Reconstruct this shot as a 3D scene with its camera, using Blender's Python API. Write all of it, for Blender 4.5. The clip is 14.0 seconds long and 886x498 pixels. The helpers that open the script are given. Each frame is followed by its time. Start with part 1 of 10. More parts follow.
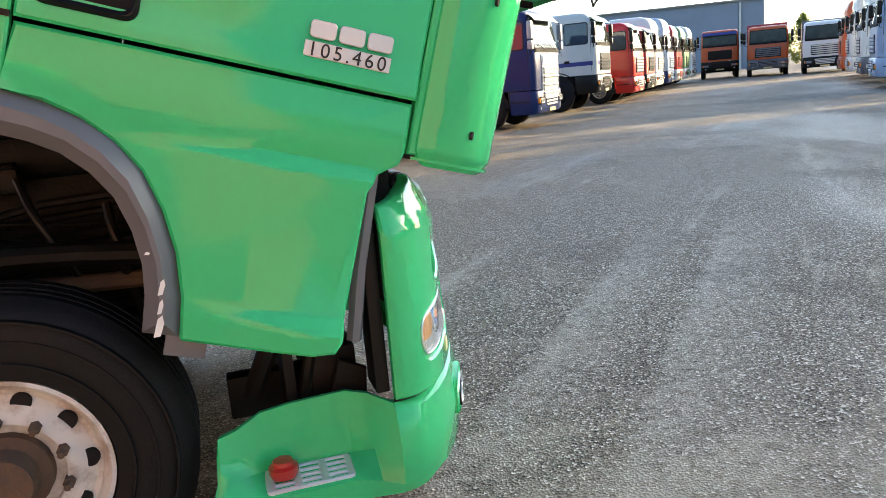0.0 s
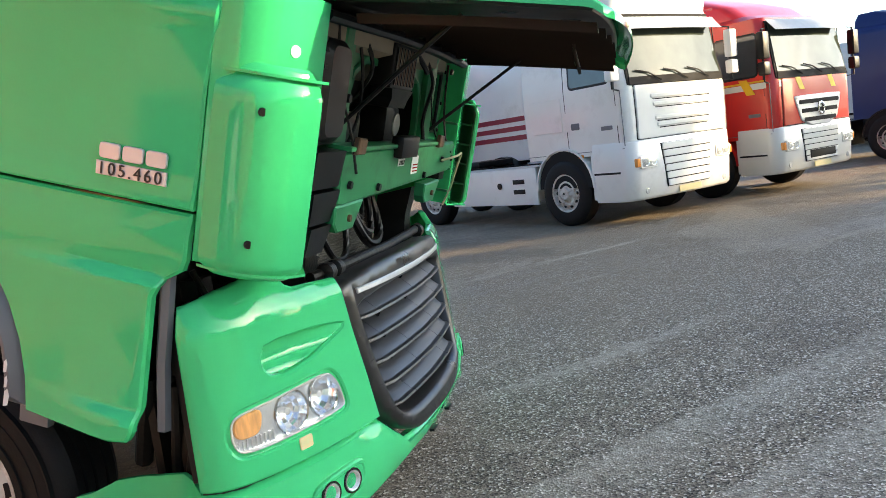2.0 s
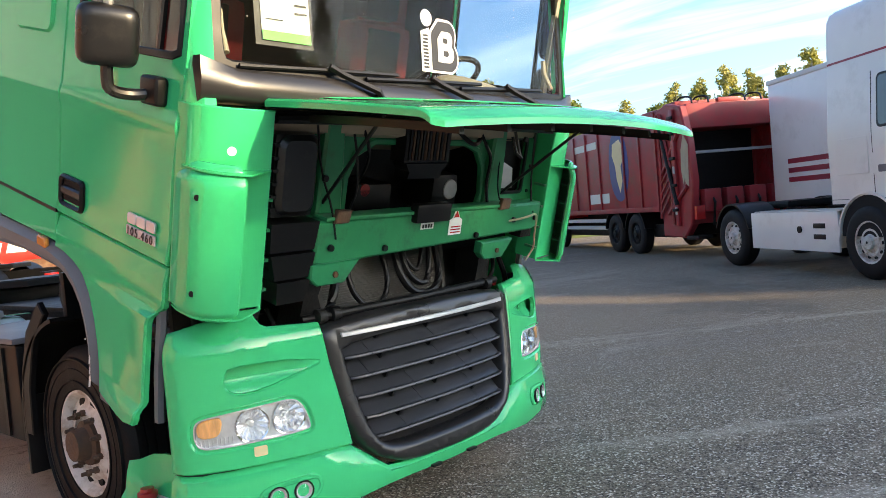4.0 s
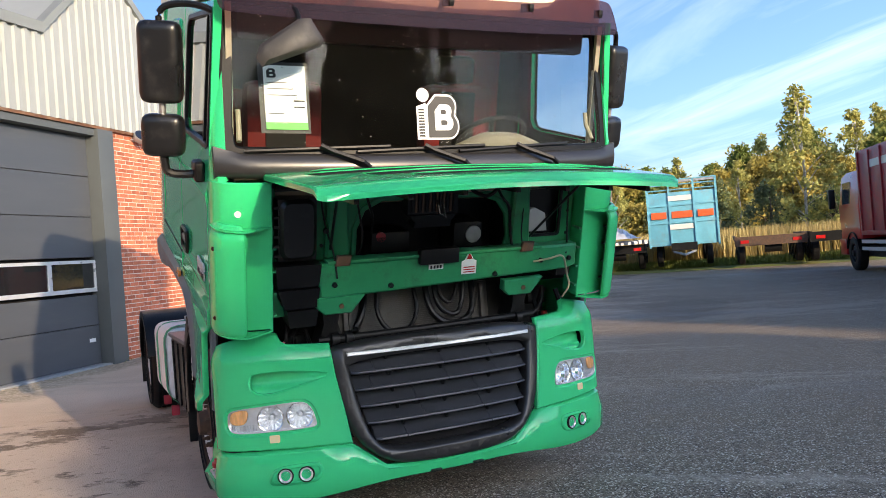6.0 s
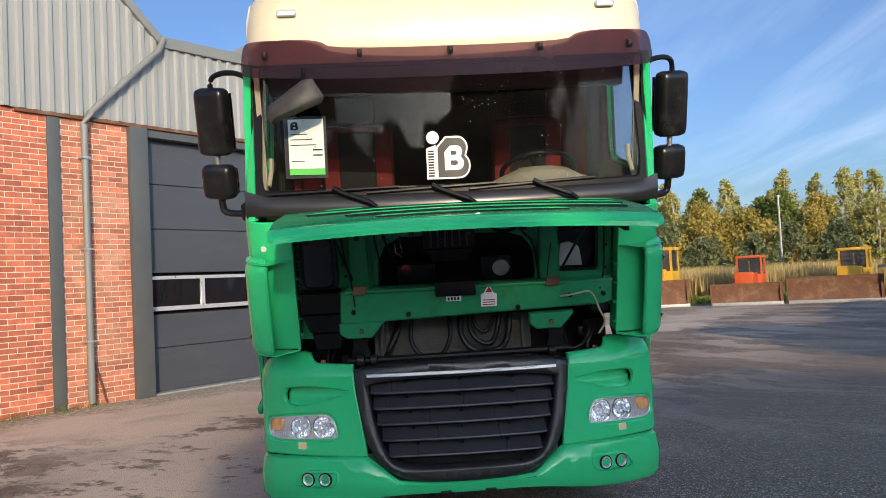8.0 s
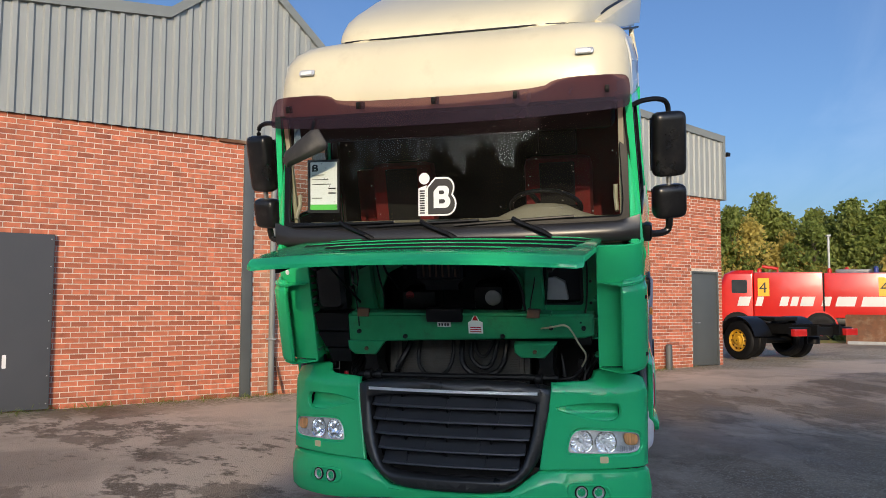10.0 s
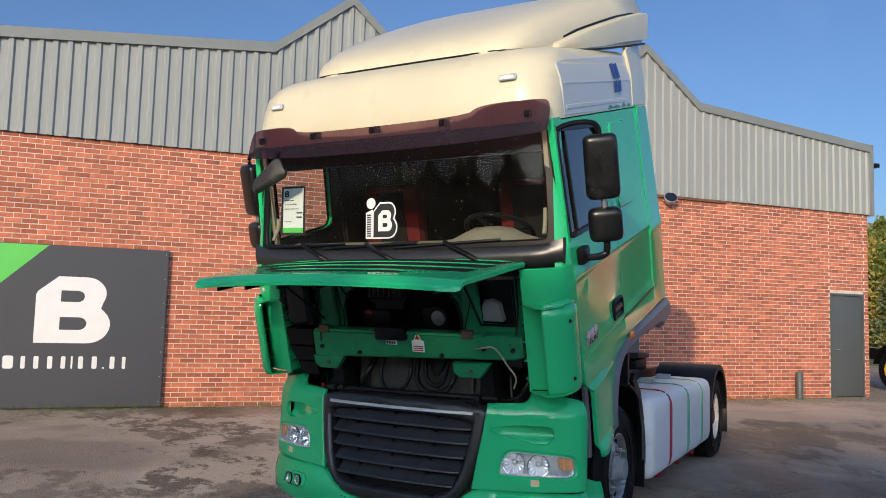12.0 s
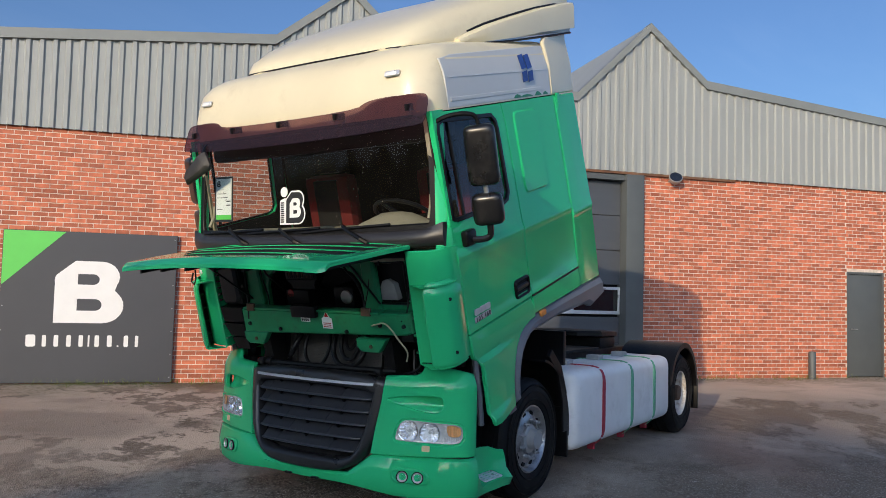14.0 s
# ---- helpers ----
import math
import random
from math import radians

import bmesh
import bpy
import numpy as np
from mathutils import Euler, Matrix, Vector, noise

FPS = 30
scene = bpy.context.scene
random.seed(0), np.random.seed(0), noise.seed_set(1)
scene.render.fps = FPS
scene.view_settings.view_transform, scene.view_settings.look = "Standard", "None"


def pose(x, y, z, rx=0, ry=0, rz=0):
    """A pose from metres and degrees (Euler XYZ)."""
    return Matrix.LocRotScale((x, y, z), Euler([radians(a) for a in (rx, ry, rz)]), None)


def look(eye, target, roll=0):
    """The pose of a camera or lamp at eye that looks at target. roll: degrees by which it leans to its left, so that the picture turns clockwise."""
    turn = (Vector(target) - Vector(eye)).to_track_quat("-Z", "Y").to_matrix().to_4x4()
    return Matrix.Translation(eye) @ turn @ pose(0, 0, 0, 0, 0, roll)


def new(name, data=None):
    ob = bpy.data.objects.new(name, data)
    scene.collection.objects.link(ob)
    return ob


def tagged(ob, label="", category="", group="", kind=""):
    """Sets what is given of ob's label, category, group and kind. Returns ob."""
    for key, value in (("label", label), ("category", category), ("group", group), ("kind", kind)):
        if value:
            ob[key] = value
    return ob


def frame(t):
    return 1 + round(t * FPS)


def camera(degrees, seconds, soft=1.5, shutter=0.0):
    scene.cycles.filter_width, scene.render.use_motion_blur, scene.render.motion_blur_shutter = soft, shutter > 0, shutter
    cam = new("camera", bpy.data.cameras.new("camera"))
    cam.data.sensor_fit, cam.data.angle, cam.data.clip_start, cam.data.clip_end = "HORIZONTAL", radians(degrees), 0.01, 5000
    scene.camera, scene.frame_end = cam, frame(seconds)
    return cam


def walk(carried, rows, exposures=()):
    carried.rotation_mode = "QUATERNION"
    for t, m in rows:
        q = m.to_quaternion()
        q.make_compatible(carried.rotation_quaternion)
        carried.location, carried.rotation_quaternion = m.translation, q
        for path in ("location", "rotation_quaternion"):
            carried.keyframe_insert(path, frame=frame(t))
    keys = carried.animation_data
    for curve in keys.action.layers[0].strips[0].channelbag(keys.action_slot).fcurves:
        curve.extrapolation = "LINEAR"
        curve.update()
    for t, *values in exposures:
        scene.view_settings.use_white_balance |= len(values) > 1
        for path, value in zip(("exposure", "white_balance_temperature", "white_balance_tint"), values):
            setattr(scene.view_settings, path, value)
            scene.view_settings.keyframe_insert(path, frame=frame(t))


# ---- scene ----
cam = camera(59.7, 14.0, 0.75)
METRES, EYE, TILT, LEAN, TURN = 11.09, 1.372, -0.25, 0.48, -16.2
ROWS = [
    (0.0, 0.0, 0.0, 0.0, -0.93, -11.91, 4.39),
    (0.5, 0.0385, 0.0123, -0.0004, 8.01, -11.38, 4.72),
    (1.0, 0.0722, 0.021, -0.0, 15.73, -10.44, 5.65),
    (1.5, 0.1126, 0.0323, 0.0023, 23.02, -8.87, 6.39),
    (2.0, 0.1471, 0.0544, 0.0042, 30.26, -7.08, 6.6),
    (2.5, 0.1857, 0.0704, 0.003, 37.26, -5.56, 6.22),
    (3.0, 0.2162, 0.0899, 0.0043, 44.5, -4.31, 5.54),
    (3.5, 0.2409, 0.1075, 0.0066, 51.32, -3.47, 4.92),
    (6.0, 0.3719, 0.2403, 0.0119, 80.92, -0.1, 4.13),
    (6.5, 0.3822, 0.2758, 0.0136, 87.1, 0.74, 3.96),
    (7.0, 0.3935, 0.3139, 0.015, 93.29, 1.37, 3.66),
    (7.5, 0.3911, 0.3501, 0.0146, 98.44, 1.72, 3.35),
    (10.0, 0.3707, 0.5343, 0.02, 121.75, 3.36, -0.23),
    (10.5, 0.3526, 0.5637, 0.0226, 125.5, 3.95, -0.55),
    (11.0, 0.3389, 0.5998, 0.0221, 129.02, 4.34, -0.85),
    (11.5, 0.3213, 0.629, 0.0233, 132.11, 4.42, -1.22),
    (12.0, 0.3005, 0.6529, 0.0251, 134.84, 4.26, -1.53),
    (12.5, 0.2905, 0.6844, 0.0249, 136.83, 4.0, -1.65),
    (13.0, 0.2796, 0.7066, 0.0262, 138.05, 3.67, -1.63),
    (13.5, 0.2624, 0.7267, 0.0259, 138.9, 3.19, -1.45),
    (14.0, 0.2527, 0.7453, 0.0263, 139.29, 2.79, -1.24),
]
walk(cam, [(t, pose(0, 0, EYE, TILT, LEAN, TURN) @ pose(METRES * x, METRES * y, METRES * z, 90 + pitch, roll, yaw)) for t, x, y, z, yaw, pitch, roll in ROWS],
     exposures=[(0.0, 2.32, 9900, 6), (2.0, 2.20, 9900, 6), (3.7, 2.04, 9600, 9), (6.0, 1.52, 8200, 12), (7.5, 1.08, 7800, 12), (10.0, 0.62, 7600, 10), (14.0, 0.62, 7400, 10)])

# ---- world and sun: a low autumn sun, ahead of the parked tractor ----
SUN_AZ, SUN_EL = radians(8.3), radians(14.5)
world = bpy.data.worlds.new("world")
scene.world = world
world.use_nodes = True
wn, wl = world.node_tree.nodes, world.node_tree.links
wn.clear()
w_out = wn.new("ShaderNodeOutputWorld")
w_bg = wn.new("ShaderNodeBackground")
w_bg.inputs["Strength"].default_value = 0.17
w_sky = wn.new("ShaderNodeTexSky")
w_sky.sky_type, w_sky.sun_disc = "NISHITA", False
w_sky.sun_elevation, w_sky.sun_rotation = SUN_EL, radians(90) - SUN_AZ
w_sky.air_density, w_sky.dust_density, w_sky.ozone_density = 1.0, 2.1, 4.5
# thin streaks of high cloud
w_co = wn.new("ShaderNodeTexCoord")
w_sep = wn.new("ShaderNodeSeparateXYZ")
w_add = wn.new("ShaderNodeMath"); w_add.operation = "ADD"; w_add.inputs[1].default_value = 0.12
w_dx = wn.new("ShaderNodeMath"); w_dx.operation = "DIVIDE"
w_dy = wn.new("ShaderNodeMath"); w_dy.operation = "DIVIDE"
w_cmb = wn.new("ShaderNodeCombineXYZ")
w_map = wn.new("ShaderNodeMapping")
w_map.inputs["Scale"].default_value = (0.55, 1.9, 1.0)
w_map.inputs["Rotation"].default_value = (0, 0, radians(38))
w_noise = wn.new("ShaderNodeTexNoise")
w_noise.inputs["Scale"].default_value, w_noise.inputs["Detail"].default_value = 1.1, 9
w_noise.inputs["Roughness"].default_value, w_noise.inputs["Distortion"].default_value = 0.58, 0.7
w_ramp = wn.new("ShaderNodeValToRGB")
w_ramp.color_ramp.elements[0].position, w_ramp.color_ramp.elements[1].position = 0.45, 0.95
w_ramp.color_ramp.elements[0].color, w_ramp.color_ramp.elements[1].color = (0, 0, 0, 1), (0.85, 0.85, 0.85, 1)
w_mix = wn.new("ShaderNodeMix"); w_mix.data_type = "RGBA"
w_hue = wn.new("ShaderNodeHueSaturation")
w_hue.inputs["Saturation"].default_value, w_hue.inputs["Value"].default_value = 0.35, 1.7
wl.new(w_sky.outputs[0], w_hue.inputs["Color"])
wl.new(w_hue.outputs[0], w_mix.inputs["B"])
wl.new(w_co.outputs["Generated"], w_sep.inputs[0])
wl.new(w_sep.outputs["Z"], w_add.inputs[0])
wl.new(w_sep.outputs["X"], w_dx.inputs[0]); wl.new(w_add.outputs[0], w_dx.inputs[1])
wl.new(w_sep.outputs["Y"], w_dy.inputs[0]); wl.new(w_add.outputs[0], w_dy.inputs[1])
wl.new(w_dx.outputs[0], w_cmb.inputs[0]); wl.new(w_dy.outputs[0], w_cmb.inputs[1])
wl.new(w_cmb.outputs[0], w_map.inputs["Vector"])
wl.new(w_map.outputs[0], w_noise.inputs["Vector"])
wl.new(w_noise.outputs["Fac"], w_ramp.inputs[0])
w_side = wn.new("ShaderNodeVectorMath"); w_side.operation = "DOT_PRODUCT"
w_side.inputs[1].default_value = (math.cos(radians(62)), math.sin(radians(62)), 0)
w_much = wn.new("ShaderNodeMapRange")
w_much.inputs["From Min"].default_value, w_much.inputs["From Max"].default_value = -0.35, 0.65
w_much.inputs["To Min"].default_value, w_much.inputs["To Max"].default_value = 0.10, 1.25
w_veil = wn.new("ShaderNodeMath"); w_veil.operation, w_veil.use_clamp = "MULTIPLY", True
wl.new(w_co.outputs["Generated"], w_side.inputs[0])
wl.new(w_side.outputs["Value"], w_much.inputs["Value"])
wl.new(w_ramp.outputs["Color"], w_veil.inputs[0]); wl.new(w_much.outputs[0], w_veil.inputs[1])
wl.new(w_veil.outputs[0], w_mix.inputs["Factor"])
wl.new(w_sky.outputs[0], w_mix.inputs["A"])
# a deep, slightly polarised autumn blue
w_tone = wn.new("ShaderNodeMix"); w_tone.data_type, w_tone.blend_type = "RGBA", "MULTIPLY"
w_tone.inputs["Factor"].default_value = 1.0
w_tone.inputs["B"].default_value = (0.68, 0.78, 0.96, 1)
w_deep = wn.new("ShaderNodeMapRange")
w_deep.inputs["From Min"].default_value, w_deep.inputs["From Max"].default_value = 0.1, 1.0
w_deep.inputs["To Min"].default_value, w_deep.inputs["To Max"].default_value = 0.72, 1.45
w_pol = wn.new("ShaderNodeMix"); w_pol.data_type, w_pol.blend_type = "RGBA", "MULTIPLY"
w_pol.inputs["Factor"].default_value = 1.0
wl.new(w_side.outputs["Value"], w_deep.inputs["Value"])
wl.new(w_mix.outputs["Result"], w_pol.inputs["A"]); wl.new(w_deep.outputs[0], w_pol.inputs["B"])
wl.new(w_pol.outputs["Result"], w_tone.inputs["A"])
wl.new(w_tone.outputs["Result"], w_bg.inputs["Color"])
wl.new(w_bg.outputs[0], w_out.inputs["Surface"])

sun = new("sun", bpy.data.lights.new("sun", "SUN"))
sun.data.energy, sun.data.angle, sun.data.color = 1.95, radians(0.6), (1.0, 0.86, 0.68)
sun_way = Vector((math.cos(SUN_EL) * math.cos(SUN_AZ), math.cos(SUN_EL) * math.sin(SUN_AZ), math.sin(SUN_EL)))
sun.matrix_basis = look(sun_way * 60, (0, 0, 0))

# ---- materials ----
def material(name, base, rough=0.5, metal=0.0, coat=0.0, vary=0.12, scale=6.0, bump=0.0, bump_scale=60.0,
             dirt=None, dirt_amount=0.0, dirt_scale=1.6, per="", spec=0.5, rough_vary=0.12, stretch=(1, 1, 1)):
    """A painted, plastic, metal or mineral surface: two scales of tone, patches of dirt, fine relief."""
    m = bpy.data.materials.new(name)
    m.use_nodes = True
    n, l = m.node_tree.nodes, m.node_tree.links
    p = n["Principled BSDF"]
    p.inputs["Metallic"].default_value = metal
    p.inputs["Coat Weight"].default_value = coat
    p.inputs["Coat Roughness"].default_value = 0.06
    p.inputs["Specular IOR Level"].default_value = spec
    co = n.new("ShaderNodeTexCoord")
    mp = n.new("ShaderNodeMapping")
    mp.inputs["Scale"].default_value = stretch
    l.new(co.outputs["Object"], mp.inputs["Vector"])
    big = n.new("ShaderNodeTexNoise")
    big.inputs["Scale"].default_value, big.inputs["Detail"].default_value = scale, 7
    l.new(mp.outputs[0], big.inputs["Vector"])
    shade = n.new("ShaderNodeMapRange")
    shade.inputs["From Min"].default_value, shade.inputs["From Max"].default_value = 0.25, 0.75
    shade.inputs["To Min"].default_value, shade.inputs["To Max"].default_value = 1 - vary, 1 + vary
    l.new(big.outputs["Fac"], shade.inputs["Value"])
    col = n.new("ShaderNodeMix"); col.data_type, col.blend_type = "RGBA", "MULTIPLY"
    col.inputs["Factor"].default_value = 1.0
    col.inputs["A"].default_value = (*base, 1)
    l.new(shade.outputs[0], col.inputs["B"])
    last = col.outputs["Result"]
    if per:
        src = n.new("ShaderNodeObjectInfo") if per == "object" else n.new("ShaderNodeNewGeometry")
        rnd = src.outputs["Random"] if per == "object" else src.outputs["Random Per Island"]
        pr = n.new("ShaderNodeMapRange")
        pr.inputs["To Min"].default_value, pr.inputs["To Max"].default_value = 0.66, 1.24
        l.new(rnd, pr.inputs["Value"])
        c2 = n.new("ShaderNodeMix"); c2.data_type, c2.blend_type = "RGBA", "MULTIPLY"
        c2.inputs["Factor"].default_value = 1.0
        l.new(last, c2.inputs["A"]); l.new(pr.outputs[0], c2.inputs["B"])
        last = c2.outputs["Result"]
    if dirt:
        dn = n.new("ShaderNodeTexNoise")
        dn.inputs["Scale"].default_value, dn.inputs["Detail"].default_value = dirt_scale, 10
        dn.inputs["Roughness"].default_value = 0.68
        l.new(mp.outputs[0], dn.inputs["Vector"])
        dr = n.new("ShaderNodeValToRGB")
        dr.color_ramp.elements[0].position, dr.color_ramp.elements[1].position = 0.60 - 0.25 * dirt_amount, 0.78 - 0.2 * dirt_amount
        l.new(dn.outputs["Fac"], dr.inputs[0])
        dk = n.new("ShaderNodeMath"); dk.operation = "MULTIPLY"; dk.inputs[1].default_value = min(1.0, dirt_amount * 1.4)
        l.new(dr.outputs["Color"], dk.inputs[0])
        c3 = n.new("ShaderNodeMix"); c3.data_type = "RGBA"
        c3.inputs["B"].default_value = (*dirt, 1)
        l.new(dk.outputs[0], c3.inputs["Factor"]); l.new(last, c3.inputs["A"])
        last = c3.outputs["Result"]
    l.new(last, p.inputs["Base Color"])
    rr = n.new("ShaderNodeMapRange")
    rr.inputs["From Min"].default_value, rr.inputs["From Max"].default_value = 0.3, 0.7
    rr.inputs["To Min"].default_value, rr.inputs["To Max"].default_value = max(0.02, rough * (1 - rough_vary)), min(1, rough * (1 + rough_vary))
    l.new(big.outputs["Fac"], rr.inputs["Value"])
    l.new(rr.outputs[0], p.inputs["Roughness"])
    if bump:
        fine = n.new("ShaderNodeTexNoise")
        fine.inputs["Scale"].default_value, fine.inputs["Detail"].default_value = bump_scale, 5
        l.new(mp.outputs[0], fine.inputs["Vector"])
        bp = n.new("ShaderNodeBump")
        bp.inputs["Strength"].default_value, bp.inputs["Distance"].default_value = bump, 0.01
        l.new(fine.outputs["Fac"], bp.inputs["Height"])
        l.new(bp.outputs[0], p.inputs["Normal"])
    return m


def glass_material(name, tint=(0.9, 0.95, 0.93), gloss=1.0, dust=0.0):
    """Thin glass: clear with a Fresnel gloss, and a film of dust."""
    m = bpy.data.materials.new(name)
    m.use_nodes = True
    n, l = m.node_tree.nodes, m.node_tree.links
    n.clear()
    out = n.new("ShaderNodeOutputMaterial")
    clear = n.new("ShaderNodeBsdfTransparent"); clear.inputs[0].default_value = (*tint, 1)
    shine = n.new("ShaderNodeBsdfGlossy"); shine.inputs["Roughness"].default_value = 0.02
    lw = n.new("ShaderNodeLayerWeight"); lw.inputs["Blend"].default_value = 0.5
    pw = n.new("ShaderNodeMath"); pw.operation = "POWER"; pw.inputs[1].default_value = 5.0
    fm = n.new("ShaderNodeMath"); fm.operation = "MULTIPLY_ADD"; fm.inputs[1].default_value, fm.inputs[2].default_value = 0.9 * gloss, 0.035 * gloss
    fm.use_clamp = True
    l.new(lw.outputs["Facing"], pw.inputs[0]); l.new(pw.outputs[0], fm.inputs[0])
    mix = n.new("ShaderNodeMixShader")
    l.new(fm.outputs[0], mix.inputs[0]); l.new(clear.outputs[0], mix.inputs[1]); l.new(shine.outputs[0], mix.inputs[2])
    last = mix.outputs[0]
    if dust:
        co = n.new("ShaderNodeTexCoord")
        no = n.new("ShaderNodeTexNoise"); no.inputs["Scale"].default_value, no.inputs["Detail"].default_value = 5, 9
        no.inputs["Roughness"].default_value = 0.7
        l.new(co.outputs["Object"], no.inputs["Vector"])
        mr = n.new("ShaderNodeMapRange")
        mr.inputs["From Min"].default_value, mr.inputs["From Max"].default_value = 0.3, 0.8
        mr.inputs["To Min"].default_value, mr.inputs["To Max"].default_value = 0.15 * dust, dust
        l.new(no.outputs["Fac"], mr.inputs["Value"])
        # dried specks here and there
        vo = n.new("ShaderNodeTexVoronoi"); vo.inputs["Scale"].default_value = 34
        l.new(co.outputs["Object"], vo.inputs["Vector"])
        dot = n.new("ShaderNodeMapRange")
        dot.inputs["From Min"].default_value, dot.inputs["From Max"].default_value = 0.17, 0.09
        dot.inputs["To Min"].default_value, dot.inputs["To Max"].default_value = 0.0, 0.5
        l.new(vo.outputs["Distance"], dot.inputs["Value"])
        some = n.new("ShaderNodeSeparateColor")
        l.new(vo.outputs["Color"], some.inputs[0])
        few = n.new("ShaderNodeMath"); few.operation = "GREATER_THAN"; few.inputs[1].default_value = 0.80
        l.new(some.outputs[0], few.inputs[0])
        sp = n.new("ShaderNodeMath"); sp.operation = "MULTIPLY_ADD"
        l.new(dot.outputs[0], sp.inputs[0]); l.new(few.outputs[0], sp.inputs[1]); l.new(mr.outputs[0], sp.inputs[2])
        df = n.new("ShaderNodeBsdfDiffuse"); df.inputs[0].default_value = (0.55, 0.53, 0.48, 1)
        m2 = n.new("ShaderNodeMixShader")
        l.new(sp.outputs[0], m2.inputs[0]); l.new(last, m2.inputs[1]); l.new(df.outputs[0], m2.inputs[2])
        last = m2.outputs[0]
    l.new(last, out.inputs["Surface"])
    return m


GREEN = material("green paint", (0.002, 0.54, 0.200), rough=0.09, vary=0.03, scale=1.4, rough_vary=0.15, spec=0.5)
# dull green whose base is lowered to hold the shade under the flap
GREEN_DULL_SHADE = material("dull green paint", (0.004, 0.235, 0.098), rough=0.34, spec=0.4, vary=0.2, scale=5, dirt=(0.03, 0.035, 0.025), dirt_amount=0.45, dirt_scale=5)
# dull unpainted plastic, its green lowered for the shade inside the vanes
GREEN_VANE_SHADE = material("unpolished dark green plastic", (0.006, 0.13, 0.06), rough=0.55, vary=0.2, scale=6, dirt=(0.03, 0.05, 0.03), dirt_amount=0.4, dirt_scale=5)
CREAM = material("cream paint", (0.74, 0.66, 0.46), rough=0.32, coat=0.35, vary=0.05, scale=2.0, dirt=(0.42, 0.34, 0.2), dirt_amount=0.18, dirt_scale=2.5)
OFFWHITE = material("grey white paint", (0.62, 0.62, 0.58), rough=0.35, coat=0.3, vary=0.05, scale=2)
WHITE = material("white paint", (0.78, 0.77, 0.73), rough=0.32, coat=0.4, vary=0.05, scale=1.5, dirt=(0.45, 0.42, 0.36), dirt_amount=0.25, dirt_scale=2.0)
WHITE_PLASTIC = material("white tank cover", (0.80, 0.80, 0.78), rough=0.45, vary=0.07, scale=3, dirt=(0.4, 0.38, 0.33), dirt_amount=0.3, dirt_scale=2.4, bump=0.05, bump_scale=12)
BLACK = material("black plastic", (0.0055, 0.0055, 0.006), rough=0.38, spec=0.26, vary=0.25, scale=8, bump=0.05, bump_scale=400)
BLACK_GLOSS = material("black gloss plastic", (0.007, 0.007, 0.0075), rough=0.3, vary=0.2, scale=5, dirt=(0.05, 0.046, 0.042), dirt_amount=0.35, dirt_scale=9)
GREY_PLASTIC = material("faded grey plastic", (0.035, 0.032, 0.030), rough=0.62, vary=0.2, scale=9, dirt=(0.075, 0.068, 0.06), dirt_amount=0.4, dirt_scale=11)
GRILLE = material("anthracite grille plastic", (0.036, 0.037, 0.041), rough=0.36, vary=0.15, scale=6)
GREY = material("grey plastic", (0.135, 0.14, 0.155), rough=0.4, vary=0.12, scale=6, bump=0.04, bump_scale=300)
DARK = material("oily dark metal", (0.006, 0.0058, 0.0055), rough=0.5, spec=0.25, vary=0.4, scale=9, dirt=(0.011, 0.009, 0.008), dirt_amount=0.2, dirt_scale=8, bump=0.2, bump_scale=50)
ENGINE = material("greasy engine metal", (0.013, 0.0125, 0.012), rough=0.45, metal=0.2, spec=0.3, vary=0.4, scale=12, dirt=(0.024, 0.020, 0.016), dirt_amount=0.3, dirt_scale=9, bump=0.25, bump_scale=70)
ALU = material("dull aluminium", (0.42, 0.42, 0.41), rough=0.42, metal=0.8, vary=0.2, scale=10, dirt=(0.12, 0.09, 0.06), dirt_amount=0.4, dirt_scale=8)
CHROME = material("chrome", (0.78, 0.78, 0.78), rough=0.09, metal=1.0, vary=0.05)
WORN_SILVER = material("brake-dusted silver", (0.40, 0.40, 0.40), rough=0.32, metal=0.7, vary=0.25, scale=12, dirt=(0.05, 0.045, 0.04), dirt_amount=0.5, dirt_scale=9)
SILVER = material("satin silver", (0.66, 0.67, 0.68), rough=0.3, metal=0.45, vary=0.06)
RUBBER = material("tyre rubber", (0.006, 0.006, 0.0065), rough=0.6, spec=0.22, vary=0.3, scale=9, dirt=(0.018, 0.017, 0.016), dirt_amount=0.15, dirt_scale=6, bump=0.15, bump_scale=90)
RIM = material("white rim with rust", (0.62, 0.60, 0.56), rough=0.45, vary=0.1, scale=8, dirt=(0.22, 0.13, 0.07), dirt_amount=0.55, dirt_scale=9)
HUB = material("rusty hub", (0.10, 0.055, 0.033), rough=0.75, vary=0.4, scale=14, dirt=(0.05, 0.04, 0.035), dirt_amount=0.5, dirt_scale=12, bump=0.4, bump_scale=80)
RUST = material("rusty steel", (0.15, 0.065, 0.032), rough=0.8, vary=0.35, scale=4, dirt=(0.28, 0.20, 0.13), dirt_amount=0.4, dirt_scale=3, bump=0.3, bump_scale=40)
BEIGE = material("beige dashboard", (0.32, 0.28, 0.20), rough=0.65, vary=0.12, scale=6, bump=0.08, bump_scale=200)
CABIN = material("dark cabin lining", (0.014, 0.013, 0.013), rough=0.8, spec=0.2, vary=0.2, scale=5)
SEAT_RED = material("red seat cloth", (0.13, 0.007, 0.007), rough=0.9, vary=0.2, scale=12, bump=0.15, bump_scale=150)
ORANGE_LENS = material("amber lens", (0.80, 0.27, 0.06), rough=0.15, coat=0.5, vary=0.1)
